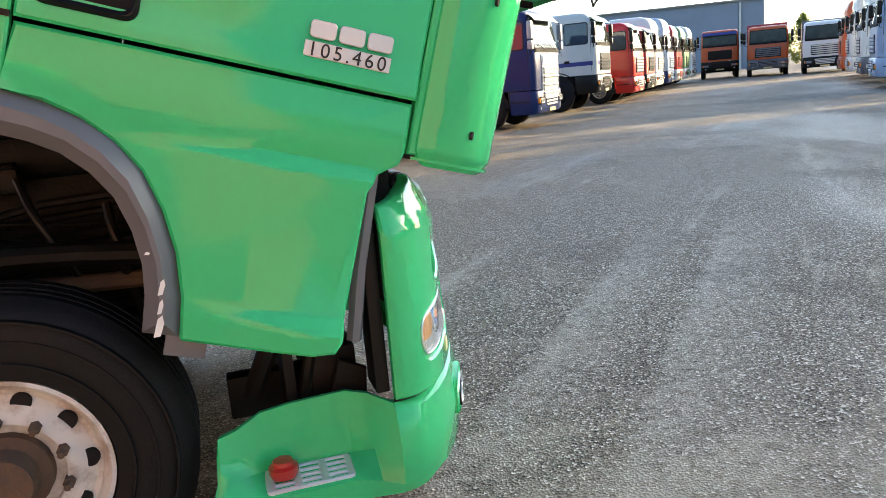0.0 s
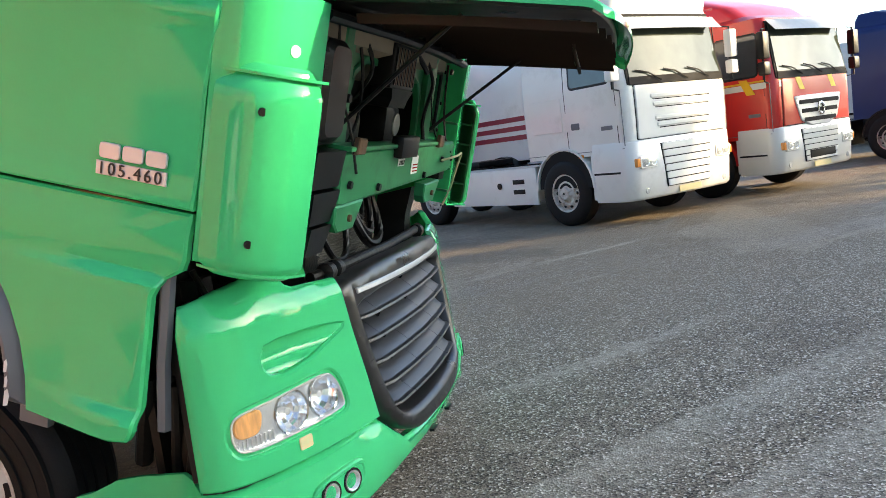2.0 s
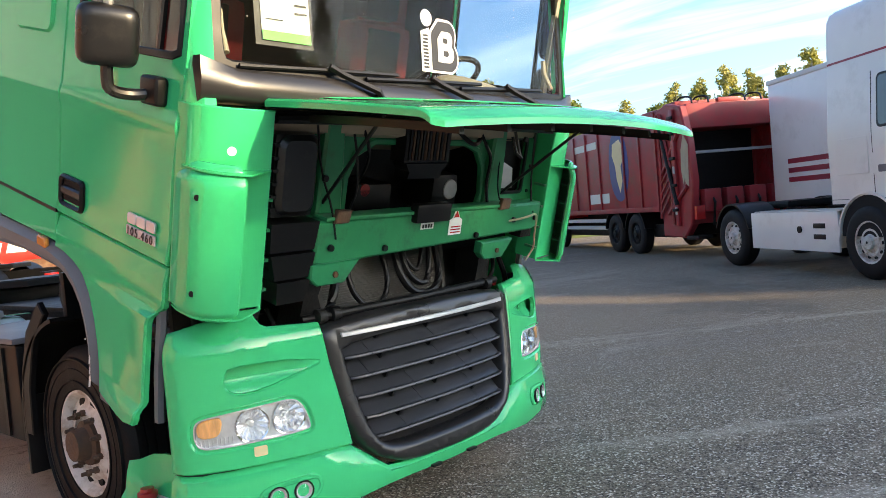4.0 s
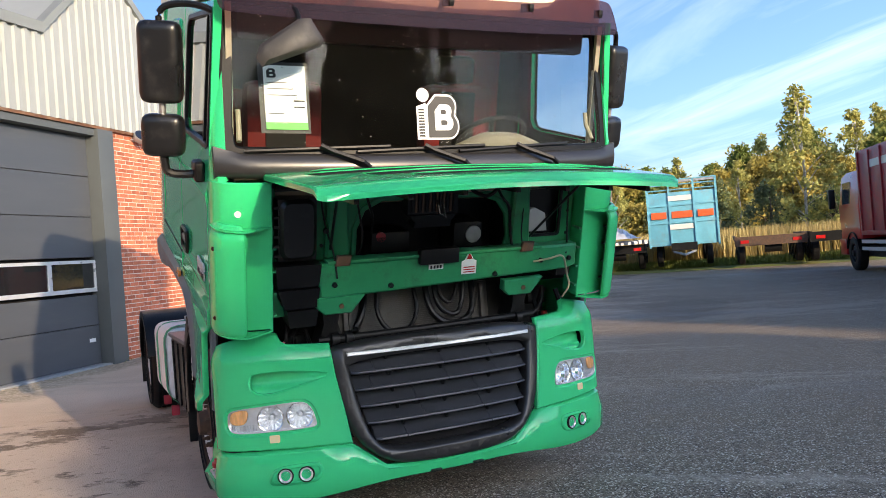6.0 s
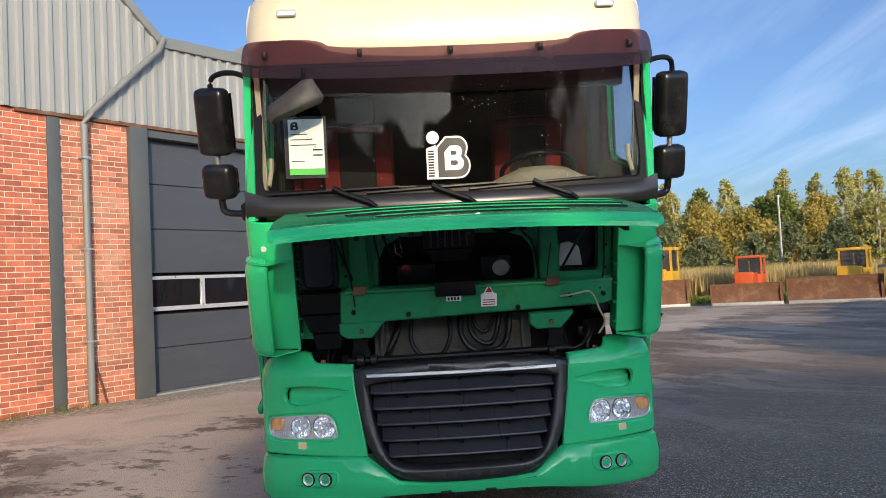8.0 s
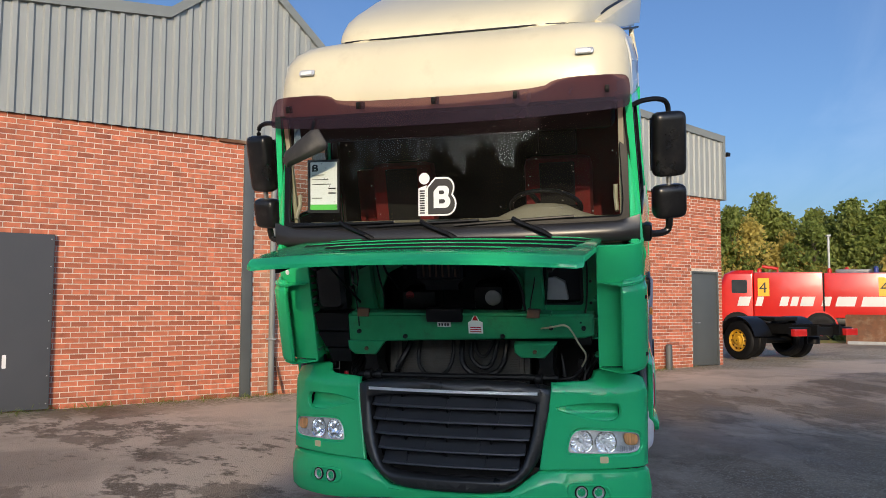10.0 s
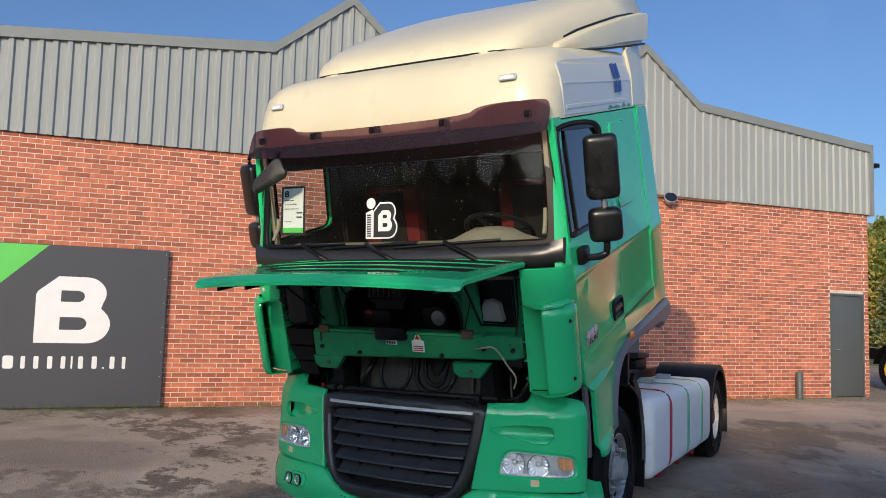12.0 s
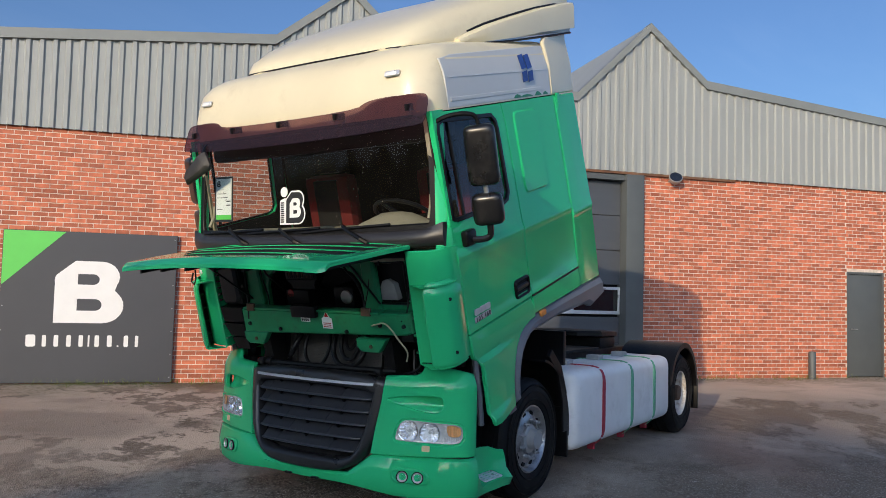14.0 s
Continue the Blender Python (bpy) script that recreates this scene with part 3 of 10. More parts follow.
def mesh_of(bm, mat, angle=35):
    bmesh.ops.recalc_face_normals(bm, faces=bm.faces)
    me = bpy.data.meshes.new("shared")
    bm.to_mesh(me); bm.free()
    me.materials.append(mat)
    me.polygons.foreach_set("use_smooth", [True] * len(me.polygons))
    me.set_sharp_from_angle(angle=radians(angle))
    return me


def shared(name, me, parent, m=None, label=""):
    ob = new(name, me)
    ob.parent = parent
    if m is not None:
        ob.matrix_basis = m
    if label:
        ob["label"] = label
    return ob

# ---- the yard and the workshop wall ----
WALL_AT, WALL_TURN = (-3.39, -3.71), 139.44      # the wall's own x runs along its face, y out of it to the yard is -y
WALL = pose(WALL_AT[0], WALL_AT[1], 0, 0, 0, WALL_TURN)


def ground_sheet():
    bm = bmesh.new()
    for x0, x1, y0, y1, k in ((-900, 900, -900, 900, 1),):
        vs = [bm.verts.new(p) for p in ((x0, y0, 0), (x1, y0, 0), (x1, y1, 0), (x0, y1, 0))]
        bm.faces.new(vs)
    ob = part("ground", bm, ASPHALT)
    return tagged(ob, "worn dark asphalt yard with dusty streaks and damp patches", "ground", kind="structure")


ground_sheet()

# outline of the cladding's top edge, along the wall
EAVE = [(-6.0, 5.35), (1.53, 6.03), (2.85, 7.08), (4.55, 5.52), (7.35, 5.58), (8.95, 7.16), (10.28, 6.10), (15.12, 5.70)]


def eave_at(s):
    return float(np.interp(s, [p[0] for p in EAVE], [p[1] for p in EAVE]))


S0, S1 = -6.0, 15.05                 # ends of the front
DOOR_A, DOOR_B, DOOR_H = 4.25, 8.45, 3.95
BRICK_TOP = 4.12


def workshop():
    root = thing("workshop_wall", "red brick workshop front with grey corrugated cladding above", "building", WALL, kind="structure")
    # the outward side of the wall is local -y
    core = bmesh.new()
    box(S0, 2.77, 0.006, 0.30, 0, BRICK_TOP, bm=core)
    box(2.77, 3.96, 0.006, 0.30, 0, BRICK_TOP, bm=core)
    box(8.84, 13.9, 0.006, 0.30, 0, BRICK_TOP, bm=core)
    box(13.9, 14.9, 0.006, 0.30, 2.3, BRICK_TOP, bm=core)
    box(14.9, S1, 0.006, 0.30, 0, BRICK_TOP, bm=core)
    part("mortar_core", core, MORTAR, root)
    side = bmesh.new()
    box(S1 - 0.3, S1 - 0.004, 0.302, 22, 0, BRICK_TOP, bm=side)
    box(S0 + 0.004, S0 + 0.3, 0.302, 22, 0, BRICK_TOP, bm=side)
    box(S0, S1, 22.002, 22.3, 0, BRICK_TOP, bm=side)
    part("side_wall", side, BRICK, root)
    # corrugated sheet
    pitch, deep = 0.2, 0.035
    prof = []
    s = S0
    while s < S1 + 0.10:
        prof += [(s, 0), (s + 0.06, 0), (s + 0.085, deep), (s + 0.175, deep)]
        s += pitch
    bm = bmesh.new()
    zs = sorted(set([p[0] for p in prof] + [p[0] for p in EAVE]))
    lo, hi = [], []
    px_, py_ = [p[0] for p in prof], [p[1] for p in prof]
    for s in zs:
        y = -0.075 + float(np.interp(s, px_, py_))
        lo.append(bm.verts.new((s, y, BRICK_TOP)))
        hi.append(bm.verts.new((s, y, eave_at(s))))
    for i in range(len(zs) - 1):
        bm.faces.new((lo[i], lo[i + 1], hi[i + 1], hi[i]))
    part("cladding", bm, CLADDING, root, "ribbed grey steel cladding", angle=20)
    bm = bmesh.new()
    zz = [p[0] for p in EAVE]
    vs = []
    for s in zz:
        vs.append([bm.verts.new((s, y, z)) for y, z in ((0.02, BRICK_TOP), (0.02, eave_at(s) - 0.02), (0.3, eave_at(s) - 0.02), (0.3, BRICK_TOP))])
    for a, c in zip(vs, vs[1:]):
        for i in range(4):
            j = (i + 1) % 4
            bm.faces.new((a[i], a[j], c[j], c[i]))
    part("cladding_back", bm, TRIM, root)
    # roof: ridges run back from the front
    bm = bmesh.new()
    n = 44
    for (sa, za), (sb, zb) in zip(EAVE, EAVE[1:]):
        rows = []
        for y in (0.0, 22.3):
            rows.append([bm.verts.new((sa + (sb - sa) * t, y, za + (zb - za) * t)) for t in (0, 1)])
        bm.faces.new((rows[0][0], rows[0][1], rows[1][1], rows[1][0]))
    part("roof", bm, CLADDING, root, "grey sheet roof in ridges")
    # capping along the roofline
    bm = bmesh.new()
    for (sa, za), (sb, zb) in zip(EAVE, EAVE[1:]):
        loft([[(sa, -0.11, za - 0.14), (sa, -0.11, za + 0.03), (sa, 0.10, za + 0.03), (sa, 0.10, za - 0.14)],
              [(sb, -0.11, zb - 0.14), (sb, -0.11, zb + 0.03), (sb, 0.10, zb + 0.03), (sb, 0.10, zb - 0.14)]], bm=bm)
    part("roof_capping", bm, TRIM_CAP, root, "grey folded roof edge")
    bm = box(2.35, 11.0, -0.06, 0.0, BRICK_TOP - 0.05, BRICK_TOP - 0.002)
    part("drip_rail", bm, RUST, root, "rust-brown steel drip rail")
    bm = box(S1 + 0.004, S1 + 0.10, -0.112, 0.1, BRICK_TOP - 0.02, eave_at(S1) + 0.03)
    part("corner_flashing", bm, TRIM_CAP, root)
    return root


shop = workshop()


def big_door():
    root = thing("door_1", "closed anthracite sectional workshop door with a strip of windows", "door", WALL, kind="structure")
    for a, b in ((3.96, DOOR_A), (DOOR_B, 8.84)):
        part("door_jamb", box(a, b, -0.09, 0.35, 0, BRICK_TOP - 0.055, 0.008), TRIM, root, "dark grey steel jamb")
    part("lintel", box(DOOR_A, DOOR_B, -0.02, 0.35, DOOR_H, BRICK_TOP - 0.055), TRIM, root)
    zs = [0.03, 0.70, 1.22, 1.86, 2.55, 3.25, DOOR_H]
    for i, (a, b) in enumerate(zip(zs, zs[1:])):
        if i == 2:
            continue
        bm = plate([(DOOR_A, a + 0.004), (DOOR_B, a + 0.004), (DOOR_B, b - 0.004), (DOOR_A, b - 0.004)], 0.04, 0.008,
                   fn=lambda u, v, w: Vector((u, 0.16 - w, v)))
        part("door_section", bm, ROLLER, root)
    # window strip
    k = 4
    wide = (DOOR_B - DOOR_A) / k
    cuts = [rounded(DOOR_A + wide * i + 0.04, DOOR_A + wide * (i + 1) - 0.04, 1.34, 1.76, 0.012, 2) for i in range(k)]
    bm = plate([(DOOR_A, 1.27), (DOOR_B, 1.27), (DOOR_B, 1.815), (DOOR_A, 1.815)], 0.05, 0.006, holes=cuts, fn=lambda u, v, w: Vector((u, 0.145 - w, v)))
    fr = part("window_strip", bm, SILVER, root, "pale aluminium window strip")
    for i in range(k):
        part("pane", box(DOOR_A + wide * i + 0.035, DOOR_A + wide * (i + 1) - 0.035, 0.168, 0.176, 1.335, 1.765), DOOR_GLASS, fr)
    part("door_back", box(DOOR_A, DOOR_B, 0.26, 0.30, 0, DOOR_H), CABIN, root)
    part("floor_rail", box(DOOR_A, DOOR_B, -0.05, 0.25, 0.0, 0.03, 0.005), STEEL_GREY, root)
    part("door_label", box(8.18, 8.32, 0.149, 0.155, 0.42, 0.48), PAPER, root)


big_door()


def small_door():
    root = thing("door_2", "closed plain dark grey steel side door", "door", WALL, kind="structure")
    part("door_leaf", box(13.94, 14.86, 0.03, 0.08, 0.02, 2.25, 0.006), TRIM, root)
    bm = box(13.9, 13.94, -0.012, 0.12, 0, 2.3)
    box(14.86, 14.9, -0.012, 0.12, 0, 2.3, bm=bm)
    box(13.94, 14.86, -0.012, 0.12, 2.25, 2.3, bm=bm)
    part("door_frame", bm, TRIM, root)
    part("door_handle", tube([(14.05, 0.03, 1.05), (14.05, -0.02, 1.05), (14.17, -0.02, 1.05)], 0.01), STEEL_GREY, root)


small_door()


def wall_fittings():
    a = thing("drainpipe", "grey drainpipe with a slanting upper leg on the brick front", "drainpipe", WALL)
    part("pipe", tube([(3.26, -0.09, 0.05), (3.26, -0.09, 2.0), (3.26, -0.09, 4.0), (3.33, -0.14, 4.16), (4.45, -0.16, 5.30), (4.55, -0.13, 5.50)], 0.05, 12), TRIM_CAP, a)
    for z in (0.9, 2.2, 3.5):
        part("bracket", box(3.20, 3.32, -0.145, 0.0, z, z + 0.03), STEEL_GREY, a)
    part("rod", tube([(3.48, -0.07, 0.03), (3.33, -0.05, 0.62)], 0.012), RUST, a, "leaning rusty rod")
    b = thing("steel_post", "dark grey flat steel post let into the brickwork", "post", WALL)
    part("post", box(2.77, 2.94, -0.03, 0.01, 0, 4.07, 0.004), TRIM, b)
    c = thing("wall_lamp", "round metal wall floodlight under the cladding", "lamp", WALL)
    part("arm", tube([(9.45, 0.0, 4.0), (9.45, -0.12, 4.0)], 0.02), STEEL_GREY, c)
    part("lamp_body", lathe([(0.02, 0.0), (0.10, 0.02), (0.13, 0.10), (0.135, 0.13), (0.02, 0.14)], 20, pose(9.52, -0.10, 3.98, 35, 0, 160)), STEEL_GREY, c)
    part("lamp_glass", lathe([(0.02, 0.142), (0.12, 0.143), (0.12, 0.15), (0.02, 0.152)], 20, pose(9.52, -0.10, 3.98, 35, 0, 160)), DOOR_GLASS, c)
    d = thing("bollard", "short dark grey bollard beside the side door", "bollard", WALL)
    part("post", lathe([(0.02, 0), (0.075, 0), (0.075, 0.55), (0.06, 0.575), (0.02, 0.58)], 20, pose(12.80, -0.20, 0, 90, 0, 0)), TRIM, d)
    e = thing("wall_camera", "small dark camera under the roof corner", "camera", WALL)
    part("camera_body", box(15.17, 15.29, -0.16, 0.05, 5.22, 5.32, 0.02), BLACK, e)
    part("bracket", box(15.10, 15.17, -0.06, 0.0, 5.25, 5.29), BLACK, e)


wall_fittings()


def d_shape(x0, x1, y0, y1):
    """A window with a straight left side and a round right end."""
    r = (y1 - y0) / 2
    return [(x0, y0), (x1 - r, y0)] + [(x1 - r + r * math.sin(radians(a)), y0 + r - r * math.cos(radians(a))) for a in range(15, 180, 15)] + [(x1 - r, y1), (x0, y1)]


def letter_b():
    """The sign's emblem: a stout shape with two windows and a cut corner, one unit high."""
    outline = [(0.0, 0.0), (0.64, 0.0)] + [(0.64 + 0.285 * math.sin(t), 0.285 - 0.285 * math.cos(t)) for t in [radians(a) for a in range(15, 150, 15)]]
    outline += [(0.80, 0.53)] + [(0.61 + 0.25 * math.sin(t), 0.75 - 0.25 * math.cos(t)) for t in [radians(a) for a in range(60, 180, 15)]]
    outline += [(0.61, 1.0), (0.26, 1.0), (0.02, 0.77), (0.0, 0.72)]
    return outline, [d_shape(0.30, 0.63, 0.20, 0.39), d_shape(0.30, 0.59, 0.62, 0.79)]


def sign_board():
    root = thing("sign_board", "dark grey sign board with green corner on brick wall", "sign", WALL)
    fn = lambda off: (lambda u, v, w: Vector((u, -0.075 - off - w, v)))
    part("board", plate([(-2.57, 0.02), (0.04, 0.02), (0.04, 2.45), (-2.57, 2.45)], 0.05, 0.004, fn=fn(0)), SIGN_DARK, root)
    part("corner_field", plate([(-2.56, 2.44), (-2.56, 1.57), (-1.66, 2.44)], 0.002, fn=fn(0.004)), SIGN_GREEN, root, "bright green corner")
    o, h = letter_b()
    f = fn(0.004)
    part("emblem", plate(o, 0.002, holes=h, fn=lambda u, v, w: f(-1.79 + u * 1.12, 0.98 + v * 1.0, w)), PAPER, root, "white emblem")
    part("bar", plate(rounded(-2.17, -2.03, 0.60, 0.79, 0.03, 3), 0.002, fn=f), PAPER, root)
    x = -1.97
    for wide in (0.13, 0.15, 0.15, 0.14, 0.026, 0.15, 0.16, 0.026, 0.15, 0.11):
        tall = 0.028 if wide == 0.026 and x > -1.0 else 0.185
        narrow = 0.45 * wide if wide > 0.1 else wide
        part("bar", plate(rounded(x + (wide - narrow) / 2, x + (wide + narrow) / 2, 0.60, 0.60 + tall, min(0.02, narrow * 0.3), 3), 0.002, fn=f), PAPER, root)
        x += wide + 0.034
    one = mesh_of(lathe([(0.004, 0), (0.010, 0), (0.004, 0.004)], 6), STEEL_GREY)
    for i in range(7):
        for x in (-2.53, 0.0):
            shared("screw", one, root, pose(x, -0.076, 0.1 + 0.38 * i, 180, 0, 0))


sign_board()

# ---- the green tractor unit: cab tipped forward, front flap raised ----
TRACTOR = pose(0, 3.24, 0)
TIP = Matrix.Translation((0.35, 0, 0.75)) @ Matrix.Rotation(radians(16.5), 4, "Y") @ Matrix.Translation((-0.35, 0, -0.75))
tractor = thing("tractor_truck", "green tractor truck with cream roof, tipped cab, raised front flap", "truck", TRACTOR)


def cab_w(z):
    """Half the cab's width at a height."""
    return 1.228 - 0.062 * max(0.0, z - 1.87) / 0.98


def wheel_mesh(r=0.47, wide=0.31, rim=0.30):
    """Tyre and tread, outer face at y = 0, inwards to +y."""
    tyre = lathe([(rim, 0.04), (rim + 0.01, 0.015), (rim + 0.06, 0.004), (r - 0.09, 0.0), (r - 0.035, 0.018), (r - 0.012, 0.045), (r, 0.062),
                  (r, 0.095), (r - 0.012, 0.098), (r - 0.012, 0.106), (r, 0.109), (r, 0.142), (r - 0.012, 0.145), (r - 0.012, 0.153), (r, 0.156),
                  (r, wide - 0.11), (r - 0.012, wide - 0.107), (r - 0.012, wide - 0.099), (r, wide - 0.096), (r, wide - 0.06), (r - 0.03, wide - 0.015), (r - 0.1, wide), (rim, wide - 0.03)], 56, caps=False)
    return tyre


def steel_rim(root, m, mat=None, hubmat=None, deep=False, name="wheel"):
    mat, hubmat = mat or RIM, hubmat or HUB
    w = part(name, wheel_mesh(0.48, 0.31, 0.262), RUBBER, root, "worn truck tyre on a steel wheel", m)
    for r_ in (0.315, 0.375, 0.425):
        part("sidewall_ring", lathe([(r_ - 0.006, 0.012), (r_ - 0.003, -0.003), (r_ + 0.003, -0.003), (r_ + 0.006, 0.012)], 48, m, caps=False), RUBBER, w)
    m = m @ Matrix.Diagonal((0.87, 1.0, 0.87, 1.0))
    if deep:
        prof = [(0.30, 0.06), (0.305, 0.02), (0.29, 0.02), (0.275, 0.06), (0.262, 0.16), (0.20, 0.20), (0.12, 0.20), (0.12, 0.14), (0.05, 0.13), (0.02, 0.13)]
    else:
        prof = [(0.30, 0.06), (0.305, 0.02), (0.292, 0.018), (0.275, 0.035), (0.262, 0.062), (0.245, 0.066), (0.19, 0.038), (0.165, 0.034), (0.16, 0.06), (0.02, 0.06)]
    rim = part("rim", lathe(prof, 48, caps=False), mat, w, "chipped white steel rim", m, angle=40)
    y = 0.185 if deep else 0.055
    hole = mesh_of(lathe([(0.004, -0.003), (0.030, -0.003), (0.031, 0.02), (0.004, 0.02)], 16), CABIN)
    for i in range(10):
        a = 2 * math.pi * i / 10
        shared("vent_hole", hole, w, m @ Matrix.Translation((0.226 * math.cos(a), y + 0.001, 0.226 * math.sin(a))))
    bm = lathe([(0.02, -0.045), (0.085, -0.04), (0.095, 0.02), (0.128, 0.028), (0.13, 0.07), (0.02, 0.07)] if not deep else [(0.02, 0.03), (0.10, 0.035), (0.115, 0.12), (0.14, 0.2), (0.02, 0.2)], 28)
    part("hub", bm, hubmat, w, "rusty wheel hub", m)
    nut = mesh_of(lathe([(0.004, -0.045), (0.011, -0.045), (0.013, -0.02), (0.019, -0.018), (0.019, 0.01), (0.004, 0.01)], 6), hubmat)
    for i in range(10):
        a = 2 * math.pi * (i + 0.5) / 10
        yy = 0.19 if deep else 0.035
        shared("wheel_nut", nut, w, m @ Matrix.Translation((0.172 * math.cos(a), yy, 0.172 * math.sin(a))))
    return w


FW, RW = (-0.62, 0.465), (-4.52, 0.470)
steel_rim(tractor, Matrix.Translation((FW[0], -1.15, FW[1])))
steel_rim(tractor, Matrix.Translation((FW[0], 1.15, FW[1])) @ pose(0, 0, 0, 0, 0, 180), WORN_SILVER, STEEL_GREY)
for s in (-1, 1):
    steel_rim(tractor, Matrix.Translation((RW[0], s * 1.21, RW[1])) @ pose(0, 0, 0, 0, 0, 0 if s < 0 else 180), deep=True)
    part("inner_tyre", wheel_mesh(), RUBBER, tractor, "", Matrix.Translation((RW[0], s * 0.88, RW[1])) @ pose(0, 0, 0, 0, 0, 0 if s < 0 else 180))


# -- cab sides --
def side_fn(s, proud=0.0, extra=None):
    def fn(u, v, w):
        y = cab_w(v) + proud + (extra(u, v) if extra else 0.0) + w
        return Vector((u, s * y, v))
    return fn


ARCH_OUT = [(-0.131, 0.655), (-0.142, 0.76), (-0.17, 0.87), (-0.215, 0.97), (-0.275, 1.06), (-0.348, 1.12), (-0.43, 1.162), (-0.51, 1.184), (-0.60, 1.195)]
ARCH_IN = [(-0.222, 0.655), (-0.228, 0.75), (-0.245, 0.83), (-0.28, 0.91), (-0.33, 0.985), (-0.39, 1.035), (-0.46, 1.07), (-0.53, 1.085), (-0.60, 1.09)]


def low_relief(u, v):
    band = 0.012 * sm(1.34, 1.28, v) * sm(1.14, 1.2, v)
    a = 0.034 * min(1, max(0, (u + 0.34) / 0.5)) * sm(1.165, 1.125, v)
    c = 0.036 * min(1, max(0, (u + 0.13) / 0.3)) * sm(0.765, 0.715, v)
    return band + a + c


def door_relief(u, v):
    return 0.010 * sm(1.84, 1.885, v) * sm(1.95, 1.9, v) + 0.012 * sm(1.46, 1.37, v)


WIN = [(0.345, 2.15), (0.30, 2.135), (-0.36, 2.135), (-0.42, 2.15), (-0.455, 2.20), (-0.455, 2.66), (-0.44, 2.73), (-0.39, 2.77), (0.27, 2.79), (0.32, 2.77), (0.335, 2.72)]
for s in (-1, 1):
    door = part("door", plate([(0.368, 1.36), (0.368, 1.70), (0.40, 2.0), (0.372, 2.845), (-0.565, 2.845), (-0.588, 2.7), (-0.588, 1.36)], 0.035, 0.007, holes=[WIN],
                              fn=side_fn(s, 0, door_relief), us=steps(-0.6, 0.4, 4), vs=(1.38, 1.42, 1.46, 1.84, 1.862, 1.885, 1.9, 1.925, 1.95)), GREEN, tractor, "green cab door", TIP)
    part("window_rubber", plate(inset(ccw(WIN), -0.016), 0.02, 0.004, holes=[inset(ccw(WIN), 0.014)], fn=side_fn(s, 0.006)), BLACK, door, "", TIP)
    part("door_lining", plate([(0.365, 1.38), (0.395, 2.0), (0.368, 2.84), (-0.56, 2.84), (-0.58, 2.7), (-0.58, 1.38)], 0.012, holes=[inset(ccw(WIN), -0.004)], fn=side_fn(s, -0.037)), CABIN, door, "", TIP)
    part("pane", plate(WIN, 0.005, fn=side_fn(s, -0.012)), PANE, door, "", TIP)
    part("window_bar", plate([(0.185, 2.14), (0.205, 2.14), (0.205, 2.78), (0.185, 2.78)], 0.015, fn=side_fn(s, 0.0)), BLACK, door, "", TIP)
    hd = part("door_handle", plate(rounded(-0.56, -0.33, 1.40, 1.545, 0.03), 0.02, 0.01, holes=[rounded(-0.54, -0.35, 1.42, 1.525, 0.02)], fn=side_fn(s, 0.022)), BLACK, door, "", TIP)
    part("grip", plate(rounded(-0.545, -0.345, 1.455, 1.495, 0.015), 0.02, 0.008, fn=side_fn(s, 0.018)), BLACK_GLOSS, hd, "", TIP)
    part("recess", plate(rounded(-0.545, -0.345, 1.415, 1.53, 0.02), 0.003, fn=side_fn(s, 0.004)), CABIN, hd, "", TIP)
    # lower entry panel with the front of the wheel arch
    low = [(0.362, 1.35), (-0.588, 1.35), (-0.60, 1.195)] + ARCH_OUT[::-1] + [(-0.125, 0.648), (0.20, 0.655), (0.262, 0.668), (0.276, 0.70), (0.278, 1.10), (0.30, 1.15), (0.352, 1.185), (0.362, 1.22)]
    ep = part("entry_panel", plate(low, 0.03, 0.008, fn=side_fn(s, 0, low_relief), us=steps(-0.6, 0.36, 8), vs=(0.70, 0.715, 0.735, 0.75, 0.765, 1.115, 1.13, 1.145, 1.165, 1.2, 1.25, 1.28, 1.34)), GREEN, tractor, "green lower entry panel", TIP)
    # grey arch trim and sill
    trim = ARCH_OUT + [(-0.76, 1.205), (-1.2, 1.185), (-2.0, 1.14), (-2.02, 0.98), (-1.72, 0.945), (-1.62, 1.0), (-1.0, 1.075)] + ARCH_IN[::-1]
    at_ = part("arch_trim", plate(trim, 0.07, 0.036, fn=side_fn(s, 0.030)), GREY, tractor, "grey plastic wheel arch trim and sill", TIP)
    part("trim_foot", box(-0.165, -0.06, min(s * 1.19, s * 1.222), max(s * 1.19, s * 1.222), 0.60, 0.66, 0.006), GREY, at_, "", TIP)
    if s < 0:
        for cx, cz, cw, ch_ in ((-0.182, 0.685, 0.010, 0.030), (-0.186, 0.735, 0.006, 0.020), (-0.190, 0.785, 0.007, 0.022), (-0.235, 0.865, 0.006, 0.004)):
            part("paint_chip", plate([(cx - cw, cz - ch_), (cx + cw * 0.6, cz - ch_ * 0.8), (cx + cw, cz + ch_ * 0.3), (cx + cw * 0.3, cz + ch_), (cx - cw * 0.7, cz + ch_ * 0.6)], 0.001, fn=side_fn(s, 0.0315)), PAPER, at_, "white scratch", TIP)
    part("side_marker", plate(rounded(-0.755, -0.665, 1.165, 1.215, 0.012, 2), 0.02, 0.006, fn=side_fn(s, 0.034)), ORANGE_LENS, tractor, "amber side marker", TIP)
    # sleeper side, with a pressed hatch
    sl = part("sleeper_side", plate([(-0.594, 1.215), (-0.594, 2.70), (-0.571, 2.845), (-1.50, 2.845), (-1.50, 1.19)], 0.03, 0.006, fn=side_fn(s, 0, door_relief),
                                    vs=(1.38, 1.42, 1.46, 1.84, 1.862, 1.885, 1.9, 1.925, 1.95)), GREEN, tractor, "green sleeper side panel", TIP)
